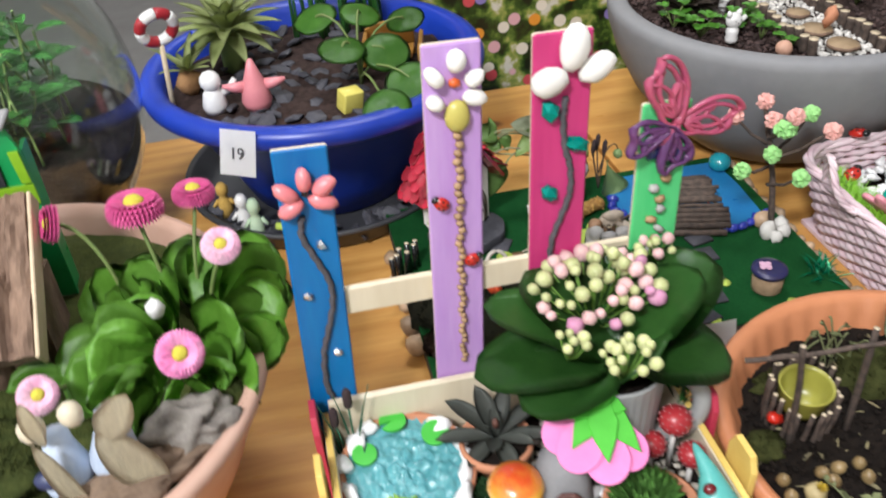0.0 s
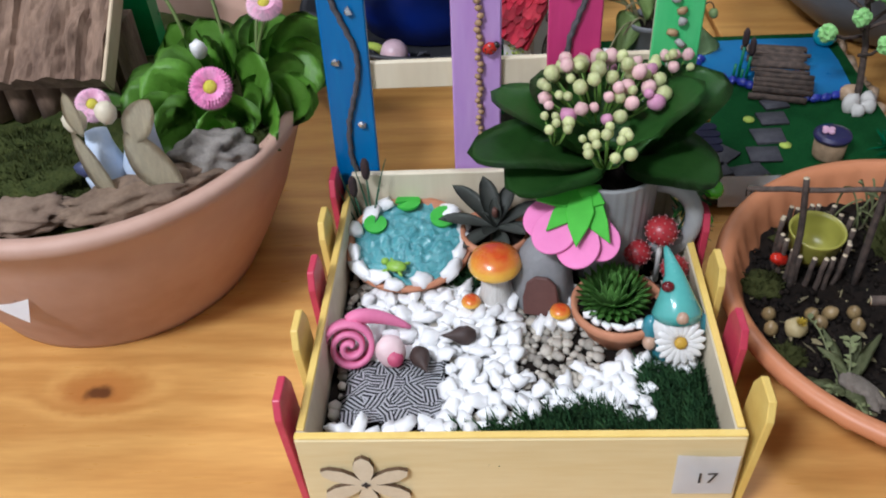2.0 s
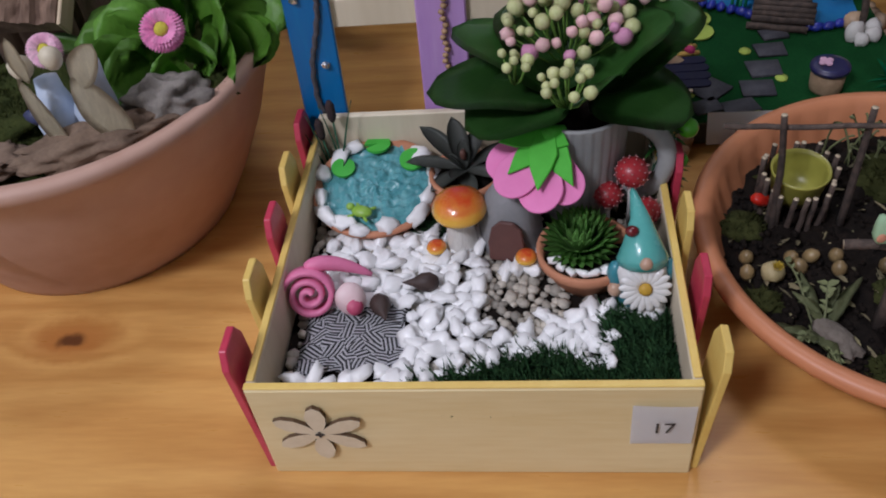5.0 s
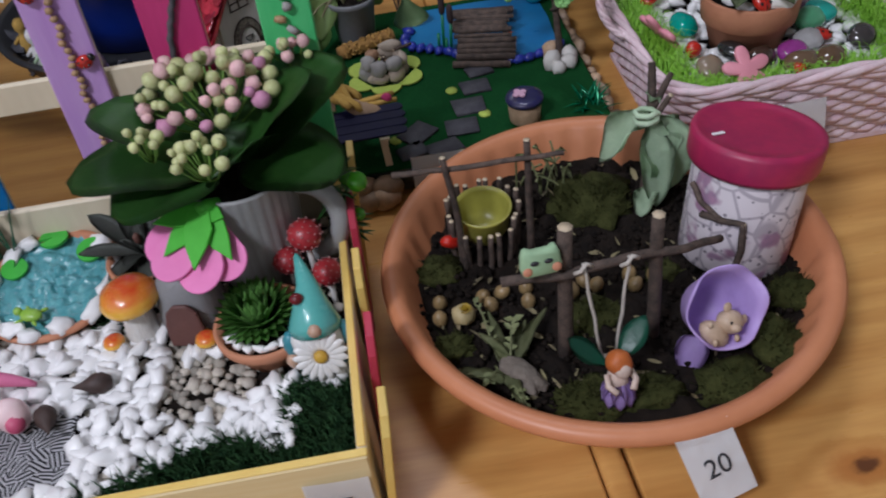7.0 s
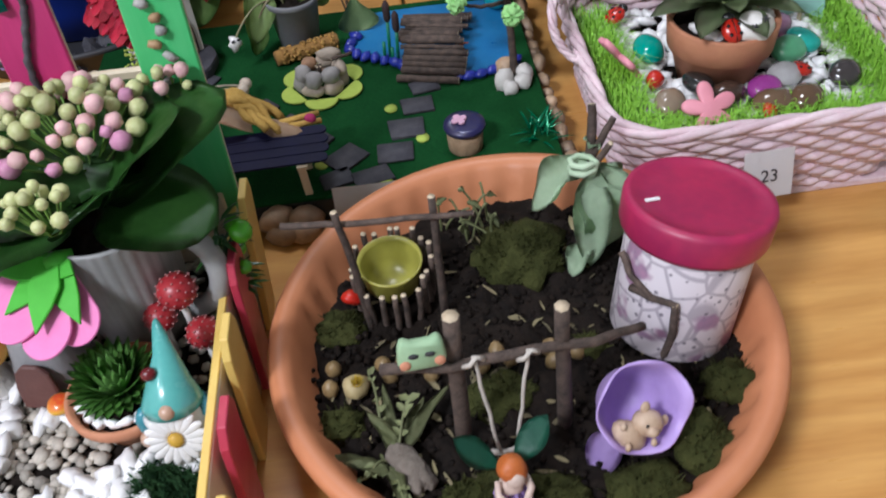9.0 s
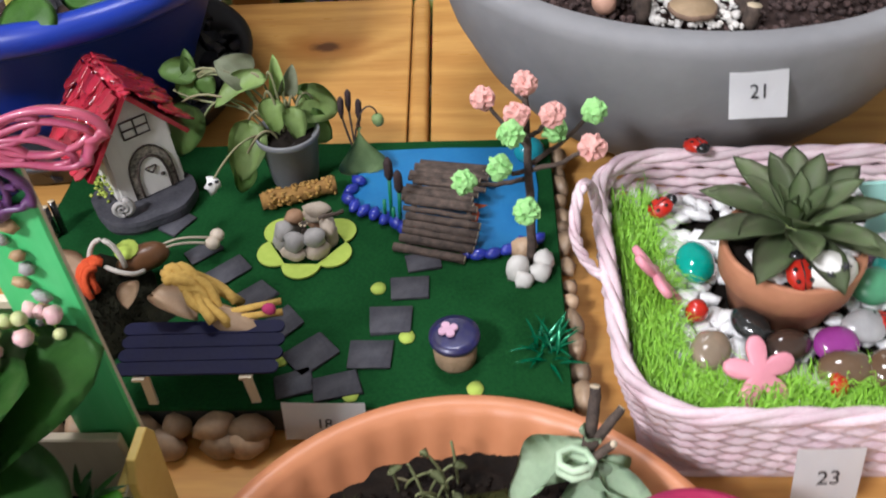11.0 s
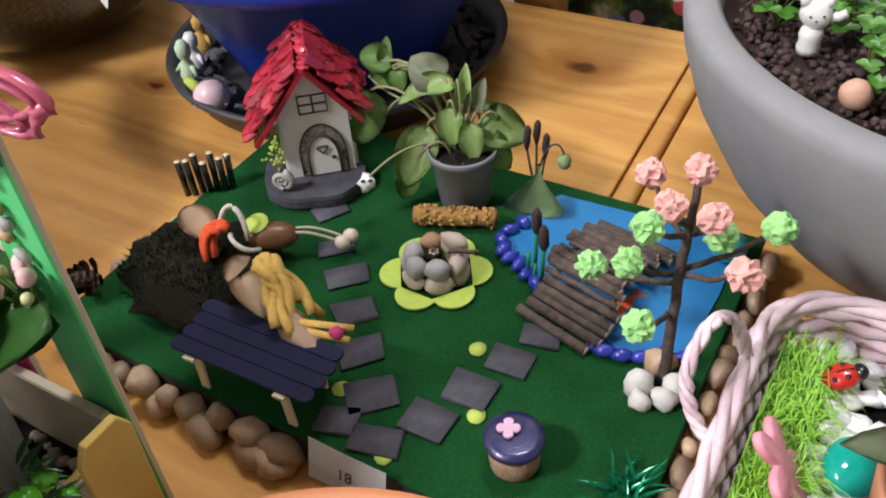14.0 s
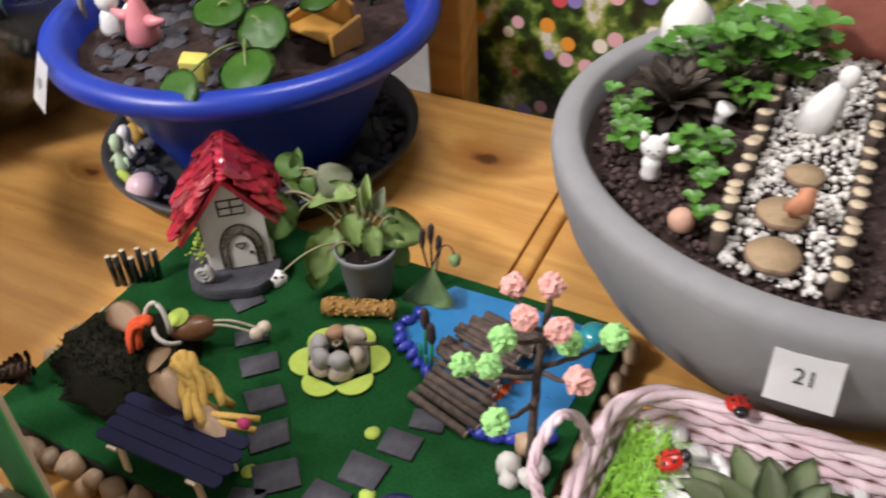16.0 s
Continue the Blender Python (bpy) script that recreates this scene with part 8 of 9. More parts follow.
grass_spots = scatter(rb, in_grass, 620, 0.0030, (BX0, BX1, BY0, BY1), 16)
M_GRASS = mat("bright_paper_grass", (0.21, 0.48, 0.03), (0.27, 0.56, 0.05), 0.5, 80, island=0.2)
bm = bmesh.new()
for x, y in grass_spots:
    for _ in range(12):
        a = rb.uniform(0, 6.283)
        d = Vector((math.cos(a), math.sin(a), 0))
        L = rb.uniform(0.012, 0.034)
        p0 = Vector((x, y, BZ - 0.006))
        p1 = p0 + d * L * 0.45 + Vector((0, 0, rb.uniform(0.012, 0.028)))
        p2 = p0 + d * L + Vector((0, 0, rb.uniform(0.004, 0.026)))
        for p in (p0, p1, p2):
            p.x = min(max(p.x, BX0 + 0.012), BX1 - 0.012)
            p.y = max(p.y, BY0 + 0.012)
            cx = min(max(p.x, BX0 + 0.045), BX1 - 0.045)
            if p.y < BY0 + 0.045 and cx != p.x:
                o = Vector((p.x - cx, p.y - BY0 - 0.045, 0))
                if o.length > 0.033:
                    o = o.normalized() * 0.033
                    p.x, p.y = cx + o.x, BY0 + 0.045 + o.y
        s = d.cross(Vector((0, 0, 1))) * 0.00038
        v = [bm.verts.new(p0 - s), bm.verts.new(p0 + s), bm.verts.new(p1 + s), bm.verts.new(p1 - s), bm.verts.new(p2)]
        bm.faces.new((v[0], v[1], v[2], v[3]))
        bm.faces.new((v[3], v[2], v[4]))
tagged(part("paper_grass", bm, M_GRASS), "bright green shredded paper grass lining the basket", "paper grass", kind="stuff")
bed23 = thing("basket_pebbles", label="white pebbles filling the basket round the pot", category="pebbles")
for x, y in scatter(rb, lambda x, y: BX0 + 0.03 < x < BX1 - 0.03 and BY0 + 0.03 < y < BY1 - 0.012 and (x - 0.648) ** 2 + (y - 0.395) ** 2 > 0.036 ** 2, 190, 0.0095, (BX0, BX1, BY0, BY1), 40):
    part("pebble", rb.choice(protos), M_PEBBLE, bed23, m=pose(x, y, BZ + rb.uniform(-0.001, 0.006), rb.uniform(-30, 30), rb.uniform(-30, 30), rb.uniform(0, 360)))

ech = thing("echeveria_pot", 0.648, 0.396, BZ, "purple-tipped echeveria in a shallow terracotta pot", "potted plant")
part("pot", lathe([(0, -0.004), (0.030, -0.004), (0.038, 0.026), (0.0415, 0.028), (0.0435, 0.050), (0.0425, 0.052), (0.0395, 0.051), (0.037, 0.040), (0, 0.038)], 48), M_TERRA, ech)
part("soil", ground_disc(0.0385, 0.043, None, 1, 1, 0.003, 120, 4, 0.003, 8, 30), M_SOIL, ech)
M_ECH = mat("dusky_green_succulent", (0.17, 0.28, 0.10), (0.23, 0.20, 0.16), 0.5, 22, 0.1, vary=0.25)
for ring, (cnt, el, ln, w) in enumerate(((8, 2, 0.062, 0.024), (8, 22, 0.058, 0.022), (7, 42, 0.048, 0.019), (5, 62, 0.034, 0.014), (4, 80, 0.022, 0.009))):
    for i in range(cnt):
        a, e = 6.283 * i / cnt + ring * 0.42 + 0.2, radians(el)
        b = Vector((0.0, 0.006, 0.060))
        grow(ech, b + Vector((math.cos(a), math.sin(a), 0)) * 0.004, b + Vector((math.cos(a) * math.cos(e), math.sin(a) * math.cos(e), math.sin(e))) * ln, w, M_ECH, bend=0.25, cup=0.4, thick=0.0022, base_w=1.15, full=0.8, n=7)
part("stem", tube([(0, 0.006, 0.040), (0, 0.006, 0.062)], 0.006, 8), M_STEM, ech)
tagged(part("painted_stone", blob(0.017, 0.012, 0.010, 0.08, 3, 4), M_WHITESTONE, m=pose(0.660, 0.366, BZ + 0.056, 30, 0, 10)), "white painted stone with small black marks in the pot", "painted stone")
for x, y, z in ((0.656, 0.355, 0.1205), (0.665, 0.359, 0.1245)):
    bm = bmesh.new()
    for i in range(3):
        merge(bm, tube([(-0.003, 0, 0), (0.003, 0, 0)], 0.0006, 5), Matrix.Rotation(i * 1.047, 4, "Z"))
    tagged(part("black_mark", bm, M_INK, m=pose(x, y, z, 40, 0, 0)), "small black star mark on the painted stone", "painted mark", "painted marks")
for i, (x, y) in enumerate(((0.632, 0.370), (0.674, 0.380), (0.680, 0.392), (0.625, 0.385))):
    tagged(part("pot_pebble", rb.choice(protos), M_PEBBLE, m=pose(x, y, BZ + 0.050, 10, 5, i * 50)), "white pebble in the echeveria pot", "pebble", "pebbles in the echeveria pot")
ladybird(0.642, 0.362, BZ + 0.058, 0.0088, pose(0, 0, 0, 40, 0, 10))
ladybird(0.611, 0.513, 0.098, 0.0088, pose(0, 0, 0, 20, 0, 200))
ladybird(0.582, 0.470, BZ + 0.018, 0.0085, pose(0, 0, 0, 20, 0, -60))
ladybird(0.703, 0.362, BZ + 0.016, 0.0080, pose(0, 0, 0, 15, 0, 80))

M_STARPINK = mat("pink_foam_star", (0.74, 0.30, 0.36), (0.68, 0.26, 0.32), 0.5, 60, 0.05)
tagged(part("foam_flower", flat_shape(petal_outline(5, 0.009, 0.025, 1.0, 90), 0.005, 0.0012), M_STARPINK, m=pose(0.616, 0.320, BZ + 0.019, -52, 0, 8) @ Matrix.Scale(0.88, 4)), "pink five-petal foam flower on paper grass", "foam flower")
turned = Matrix.Translation((0.566, 0.396, BZ + 0.022)) @ Vector((0.75, 0.25, 0.60)).to_track_quat("-Y", "Z").to_matrix().to_4x4()
tagged(part("foam_flower", flat_shape(petal_outline(5, 0.009, 0.025, 1.0, 90), 0.005, 0.0012), M_STARPINK, m=turned), "pink five-petal foam flower standing in paper grass", "foam flower")


def gem(x, y, s, colour, label, a=0, clear=0.35, zoff=0.014):
    m_ = mat("glass_gem", colour, tuple(min(1, c * 1.3) for c in colour), 0.12, 60, coat=0.6, trans=clear)
    tagged(part("glass_gem", blob(0.013 * s, 0.010 * s, 0.007 * s, 0.05, 3, int(x * 900)), m_, m=pose(x, y, BZ + zoff, 15, 0, a)), label, "glass gem", "glass gems")


gem(0.598, 0.418, 1.35, (0.0, 0.30, 0.24), "teal polished glass gem on white pebbles", 80, 0.1)
gem(0.669, 0.346, 1.15, (0.34, 0.05, 0.30), "purple polished glass gem on white pebbles", 20, 0.15)
gem(0.707, 0.394, 1.3, (0.12, 0.42, 0.22), "pale green polished glass gem on white pebbles", 30, 0.3)
gem(0.722, 0.404, 1.25, (0.03, 0.42, 0.35), "turquoise polished glass gem on white pebbles", 110, 0.3)
gem(0.690, 0.360, 1.15, (0.62, 0.62, 0.62), "clear milky glass gem on white pebbles", 10, 0.5)
gem(0.709, 0.430, 1.2, (0.45, 0.22, 0.36), "rose pink glass gem on white pebbles", 20, 0.3)
gem(0.622, 0.362, 1.15, (0.02, 0.022, 0.022), "black polished stone on white pebbles", 120, 0.0)
gem(0.640, 0.345, 1.1, (0.05, 0.03, 0.022), "dark brown polished stone on white pebbles", 20, 0.0)
gem(0.594, 0.342, 1.2, (0.22, 0.17, 0.12), "grey-brown polished stone on paper grass", 60, 0.0)
gem(0.668, 0.326, 1.3, (0.12, 0.075, 0.045), "brown polished stone at the basket front", 10, 0.0)
gem(0.694, 0.326, 1.25, (0.10, 0.06, 0.035), "brown polished stone at the basket front", 40, 0.0)
gem(0.735, 0.352, 1.2, (0.04, 0.035, 0.035), "black polished stone at the basket front", 40, 0.0)
for x, y, a in ((0.589, 0.378, 30), (0.656, 0.316, 70)):
    t = thing("red_mushroom", x, y, BZ + 0.012, "tiny red capped mushroom lying in paper grass", "mushroom figure", "red mushrooms", rz=a, rx=70)
    part("stalk", tube([(0, 0, -0.010), (0, 0, 0.004)], 0.0035, 8), M_STALK, t)
    part("cap", lathe([(0, 0.002), (0.0075, 0.002), (0.008, 0.005), (0.005, 0.010), (0, 0.0115)], 18), M_RED_GLOSS, t)
M_MINT = mat("mint_foam", (0.30, 0.56, 0.50), (0.26, 0.5, 0.45), 0.6, 50, 0.05)
star_pts = [((0.034 if i % 2 == 0 else 0.019) * math.sin(i * 0.6283), (0.034 if i % 2 == 0 else 0.019) * math.cos(i * 0.6283)) for i in range(10)]
star = thing("foam_star_sign", 0.738, 0.452, BZ + 0.034, "mint green foam star sign with small dark marks", "sign", rz=-14, rx=-14)
part("star", flat_shape(star_pts, 0.004, 0.0008), M_MINT, star, smooth=False)
for dz in (-0.004, 0.004):
    part("mark", box(-0.006, 0.005, -0.0046, -0.0042, dz - 0.001, dz + 0.001), M_INK, star, "small dark bar", False)
part("stick", tube([(0, -0.002, -0.034), (0, -0.002, -0.012)], 0.002, 6), M_TWIGCUT, star)
pine_cone(0.782, 0.545, 0.012, 1.8, 0, "large grey-brown pine cone beside the basket")
number_card("23", pose(0.646, 0.2680, 0.053, 74, 0, 3), 0.037, 0.038, "white paper card printed 23 on the basket front")


# ---------------------------------------------------------------- in the clay bowl
r1 = random.Random(6)
LZ = 0.160


def daisy(parent, x, y, z, r, facing, base, tone, droop=0):
    """Ring upon ring of narrow petals round a yellow button, on a curved stem; facing is the flower's direction."""
    f = part("flower_head", blob(r * 0.34, r * 0.34, r * 0.30, 0.08, 2, 3, 3), M_DAISYC, parent, "yellow daisy centre")
    q = Vector(facing).normalized().to_track_quat("Z", "Y").to_matrix().to_4x4()
    f.matrix_local = Matrix.Translation((x, y, z)) @ q
    bm = bmesh.new()
    for ring, (cnt, rr, tilt) in enumerate(((42, 1.0, -8), (42, 0.97, 4), (38, 0.90, 16), (34, 0.80, 28), (28, 0.66, 42))):
        for i in range(cnt):
            a = 360 * i / cnt + ring * 5
            merge(bm, leaf(r * rr * 0.72, r * 0.17, 0.5, 0.2, 4, 1, 1.3), pose(0, 0, -0.0005 + 0.0006 * ring, 0, 0, a) @ pose(0, r * 0.3, 0, tilt - droop))
    part("petals", bm, tone, f, "dense narrow petals")
    s = Vector(base)
    e = Vector((x, y, z)) - Vector(facing).normalized() * 0.003
    part("stem", tube(bezier(s, s + Vector((0, 0, (z - s.z) * 0.6)), e - Vector(facing).normalized() * 0.02, e, 10), 0.0016, 6), M_STEM, parent)


M_DAISYLEAF = mat("spoon_shaped_leaf", (0.115, 0.30, 0.026), (0.18, 0.40, 0.055), 0.42, 60, 0.25, vary=0.3)
M_DAISYC = mat("yellow_daisy_button", (0.62, 0.56, 0.06), (0.52, 0.46, 0.05), 0.8, 500, 0.8, 900)
M_DAISY = mat("pink_daisy_petal", (0.64, 0.12, 0.34), (0.74, 0.30, 0.50), 0.55, 120, island=0.2)
M_DAISYD = mat("deep_pink_daisy_petal", (0.46, 0.045, 0.17), (0.54, 0.08, 0.23), 0.55, 120, island=0.2)
M_DAISYP = mat("pale_pink_daisy_petal", (0.74, 0.50, 0.58), (0.68, 0.30, 0.46), 0.55, 120, island=0.15)
plant = thing("daisy_plant", -0.085, 0.285, LZ, "leafy pink daisy plant in the clay bowl", "flowering plant")
for x, y, z, r, tone, up in ((-0.076, 0.217, 0.213, 0.0165, M_DAISY, 0.3), (-0.163, 0.211, 0.206, 0.0135, M_DAISYP, 0.5), (-0.044, 0.283, 0.245, 0.0145, M_DAISYP, 1.4), (-0.066, 0.374, 0.238, 0.0155, M_DAISYD, 3.0), (-0.104, 0.345, 0.251, 0.0195, M_DAISYD, 2.6), (-0.160, 0.332, 0.253, 0.015, M_DAISYD, 0.0)):
    face = (Vector((0.06, -0.28, 0.54)) - Vector((x, y, z))).normalized() + Vector((0, 0, up * 0.8))
    if up == 0.0:
        face = Vector((-0.9, -0.3, 0.35))
    if up > 2:
        face = Vector((0.05, 0.10, 1))
        r *= 1.2
    daisy(plant, x + 0.085, y - 0.285, z - LZ, r, face, ((x + 0.085) * 0.5, (y - 0.285) * 0.5 + 0.01, 0), tone, 12 if up > 2 else 0)
part("white_bud", blob(0.006, 0.006, 0.009, 0.15, 2, 4), M_BEARD, plant, "white flower bud", m=pose(-0.005, -0.035, 0.066, 30, 10, 0))
for i in range(54):
    a = r1.uniform(0, 6.283)
    q = math.sqrt(r1.random())
    bx, by = 0.040 * q * math.cos(a), 0.060 * q * math.sin(a)
    L = r1.uniform(0.040, 0.066)
    el = radians(r1.uniform(15, 70) * (1.1 - 0.6 * q))
    d = Vector((math.cos(a) * math.cos(el), math.sin(a) * math.cos(el), math.sin(el))) * L
    tip = Vector((bx, by, 0.004)) + d
    tip.x = min(tip.x, 0.072)
    tip.y = max(tip.y, -0.072)
    grow(plant, (bx, by, 0.002), tip, r1.uniform(0.038, 0.052), M_DAISYLEAF, bend=r1.uniform(-0.3, 0.7), cup=0.16, thick=0.0006, base_w=1.6, full=0.42, wave=0.10, n=10, up=(r1.uniform(-0.4, 0.5), -0.9, 0.5), roll=r1.uniform(-25, 25))
grow(plant, (-0.07, -0.02, 0.004), (-0.107, -0.045, 0.030), 0.040, M_DAISYLEAF, bend=0.6, cup=0.3, thick=0.0006, base_w=1.2)
tagged(part("grey_rock", blob(0.028, 0.020, 0.016, 0.26, 4, 7, 2.6), mat("rough_grey_rock", (0.27, 0.245, 0.215), (0.15, 0.13, 0.115), 0.85, 90, 0.8, 200), m=pose(-0.080, 0.196, LZ + 0.010, 0, 0, 20)), "rough grey rock in the clay bowl", "rock")
tagged(part("bark_piece", blob(0.056, 0.020, 0.011, 0.22, 4, 12, 3.0), mat("grey_brown_bark", (0.24, 0.165, 0.11), (0.12, 0.08, 0.055), 0.9, 60, 1.0, 150), m=pose(-0.120, 0.158, LZ + 0.006, 0, 0, 28)), "long grey-brown bark piece at the bowl edge", "bark piece")
tagged(part("bark_piece", blob(0.040, 0.020, 0.010, 0.22, 4, 14, 3.0), mat("light_brown_bark", (0.24, 0.17, 0.12), (0.15, 0.10, 0.07), 0.9, 60, 1.0, 150), m=pose(-0.205, 0.145, LZ - 0.001, 0, 0, 10)), "flat light brown bark piece on moss", "bark piece")
for k, (x, y, rx, ry, rz) in enumerate(((-0.215, 0.185, 0.052, 0.036, 0.014), (-0.262, 0.175, 0.040, 0.036, 0.012), (-0.060, 0.225, 0.020, 0.024, 0.010), (-0.230, 0.225, 0.040, 0.026, 0.012))):
    moss_cushion(x, y, LZ - 0.001, rx, ry, rz, 300 + k, None, 5, 0.007, "olive green moss cushion in the clay bowl")
# winged couple, one plain mesh
M_PALEBLUE = mat("pale_blue_resin", (0.42, 0.52, 0.68), (0.56, 0.62, 0.72), 0.5, 80, 0.2)
M_WINGGREY = mat("grey_gauze_wing", (0.66, 0.59, 0.42), (0.52, 0.46, 0.32), 0.35, 90, 0.4, trans=0.2, stretch=(6, 1, 1))
cp = bmesh.new()
merge(cp, lathe([(0, 0), (0.012, 0), (0.013, 0.008), (0.007, 0.026), (0.006, 0.034), (0, 0.036)], 18, wob=0.2), pose(-0.006, 0, 0, -12, -6, 0), 0)
merge(cp, lathe([(0, 0), (0.011, 0), (0.012, 0.010), (0.008, 0.028), (0.007, 0.040), (0, 0.042)], 18, wob=0.2), pose(0.014, 0.006, 0.004, 0, 10, 0), 0)
merge(cp, blob(0.0066, 0.0066, 0.0072, 0.05, 2), Matrix.Translation((-0.012, -0.004, 0.046)), 1)
merge(cp, blob(0.006, 0.006, 0.007, 0.05, 2), Matrix.Translation((0.006, 0.0, 0.050)), 1)
merge(cp, blob(0.007, 0.005, 0.005, 0.1, 2), Matrix.Translation((-0.010, -0.012, 0.020)), 2)
for b, t, w in (((0.016, -0.004, 0.040), (0.042, -0.012, 0.002), 0.022), ((0.017, -0.004, 0.034), (0.034, -0.004, 0.060), 0.018), ((-0.010, -0.012, 0.044), (0.008, -0.022, -0.006), 0.011), ((-0.006, -0.010, 0.040), (-0.010, -0.010, 0.066), 0.009)):
    wm, wl = aim(b, t, (0.1, -0.9, 0.4))
    merge(cp, leaf(wl, w, 0.25, 0.12, 10, 1, 1.0, 0.0006, 0.06, 0.0, 0.6), wm, 3)
tagged(part("winged_couple_figure", cp, (M_PALEBLUE, mat("cream_resin", (0.70, 0.62, 0.46), rough=0.5), mat("navy_resin", (0.04, 0.05, 0.12), rough=0.4), M_WINGGREY), m=pose(-0.140, 0.170, LZ + 0.003, 0, 0, -8) @ Matrix.Scale(1.22, 4)), "two winged resin fairy dolls sitting on bark", "doll")
# bark house
bh = thing("bark_house", -0.245, 0.262, LZ - 0.004, "toy house with a roof slab of pine bark", "toy house")
bm = bmesh.new()
nx, nz = 72, 60
V = {}
for i in range(nx + 1):
    for j in range(nz + 1):
        x, z = -0.100 + 0.172 * i / nx, 0.118 * j / nz
        ridge = abs(noise.noise((x * 42, 0.3, z * 15))) * 0.016 + abs(noise.noise((x * 120, 1.7, z * 46))) * 0.007 + (-0.004 if abs((x * 18.0) % 1 - 0.5) > 0.46 else 0)
        V[i, j] = bm.verts.new((x, -0.006 - ridge, z))
for i in range(nx):
    for j in range(nz):
        bm.faces.new((V[i, j], V[i + 1, j], V[i + 1, j + 1], V[i, j + 1]))
back = {(i, j): bm.verts.new((V[i, j].co.x, 0.004, V[i, j].co.z)) for i in (0, nx) for j in (0, nz)}
bm.faces.new((back[0, 0], back[0, nz], back[nx, nz], back[nx, 0]))
bm.faces.new([V[nx, j] for j in range(nz + 1)] + [back[nx, nz], back[nx, 0]])
bm.faces.new([V[0, j] for j in range(nz, -1, -1)] + [back[0, 0], back[0, nz]])
bm.faces.new([V[i, 0] for i in range(nx, -1, -1)] + [back[0, 0], back[nx, 0]])
bm.faces.new([V[i, nz] for i in range(nx + 1)] + [back[nx, nz], back[0, nz]])
ROOF = pose(0, -0.004, 0.040, -55)
part("roof_slab", bm, M_CORK, bh, "thick fissured pine bark slab", False, ROOF)
part("edge_board", box(0.0722, 0.0752, -0.008, 0.010, -0.001, 0.119, 0.0008, 1), mat("pale_split_wood", (0.62, 0.50, 0.34), (0.5, 0.38, 0.24), 0.7, 70, 0.3, stretch=(1, 1, 0.1)), bh, "pale split wood edge", False, ROOF)
for i in range(7):
    part("wall_log", tube([(-0.084 + 0.0235 * i, 0.020, 0.0), (-0.084 + 0.0235 * i, 0.021, 0.046)], 0.0116, 10), M_CORK, bh, "upright bark wall log")
for s in (-1, 1):
    part("side_wall", box(s * 0.066 - 0.004, s * 0.066 + 0.004, 0.034, 0.085, 0.0, 0.060), M_CORK, bh, smooth=False)
# green and lime birdhouse panel behind
gbx = thing("green_paper_house", -0.220, 0.388, LZ - 0.006, "green paper house with lime trim and a dark round opening", "paper house", rz=2)
M_EMER = mat("emerald_glossy_paper", (0.012, 0.26, 0.07), (0.02, 0.34, 0.10), 0.3, 30, 0.1)
M_LIMEP = mat("lime_glossy_paper", (0.28, 0.50, 0.03), (0.22, 0.44, 0.02), 0.35, 30, 0.1)
part("front", flat_shape([(-0.045, 0.0), (0.044, 0.0), (0.042, 0.130), (0.036, 0.150), (-0.036, 0.150), (-0.043, 0.130)], 0.004), M_EMER, gbx, smooth=False)
part("trim", flat_shape([(-0.045, 0.088), (0.0435, 0.088), (0.0430, 0.104), (-0.044, 0.104)], 0.002), M_LIMEP, gbx, "lime band", False, pose(0, -0.0045, 0))
for s in (-1, 1):
    part("trim", flat_shape([(s * 0.036, 0.106), (s * 0.0425, 0.106), (s * 0.041, 0.132), (s * 0.034, 0.132)], 0.002), M_LIMEP, gbx, "lime edge", False, pose(0, -0.0045, 0))
    part("side", box(s * 0.041 - 0.0015, s * 0.041 + 0.0015, 0.0005, 0.020, 0, 0.130), M_EMER, gbx, smooth=False)
arch_pts = [(-0.021, 0.106), (0.021, 0.106)] + [(0.021 * math.cos(radians(q)), 0.122 + 0.021 * math.sin(radians(q))) for q in range(0, 181, 15)]
part("opening", flat_shape(arch_pts, 0.002), M_INK, gbx, "black arched opening", False, pose(0.004, -0.0045, 0))
part("roof", box(-0.042, 0.038, -0.010, 0.022, 0.1505, 0.154, 0.001, 1), mat("grey_card_roof", (0.34, 0.34, 0.34), (0.28, 0.28, 0.28), 0.7, 60, 0.1), gbx, "grey card roof", False)
card6 = number_card("", pose(-0.232, 0.1285, 0.098, 68, 0, -26), 0.040, 0.034, "white paper number card on the clay bowl")
part("bar", box(-0.004, 0.008, -0.003, 0.004, 0.0016, 0.0020), M_INK, card6, "dark printed bar", False)

# ---------------------------------------------------------------- glass globe terrarium
globe = thing("glass_terrarium", -0.346, 0.712, 0, "large clear glass globe terrarium with leafy plants", "terrarium")
M_GLASS = glass("clear_glass")
gp = []
for i in range(26):
    a = radians(-62 + i * (62 + 58) / 25)
    gp.append((0.202 * math.cos(a), 0.178 + 0.202 * math.sin(a)))
gp = [(0.0, 0.0005)] + gp
prof = gp + [(r - 0.004, z) for r, z in gp[:0:-1]] + [(0, 0.005)]
gl = part("globe", lathe(prof, 64), M_GLASS, globe)
gl.visible_shadow = False
part("soil", lathe([(0, 0.0065)] + [(max(0.0, 0.196 * math.cos(radians(a))), 0.178 + 0.196 * math.sin(radians(a))) for a in range(-60, -11, 6)] + [(0.10, 0.146), (0, 0.150)], 48, wob=0.02), M_SOIL, globe, "dark soil layer")
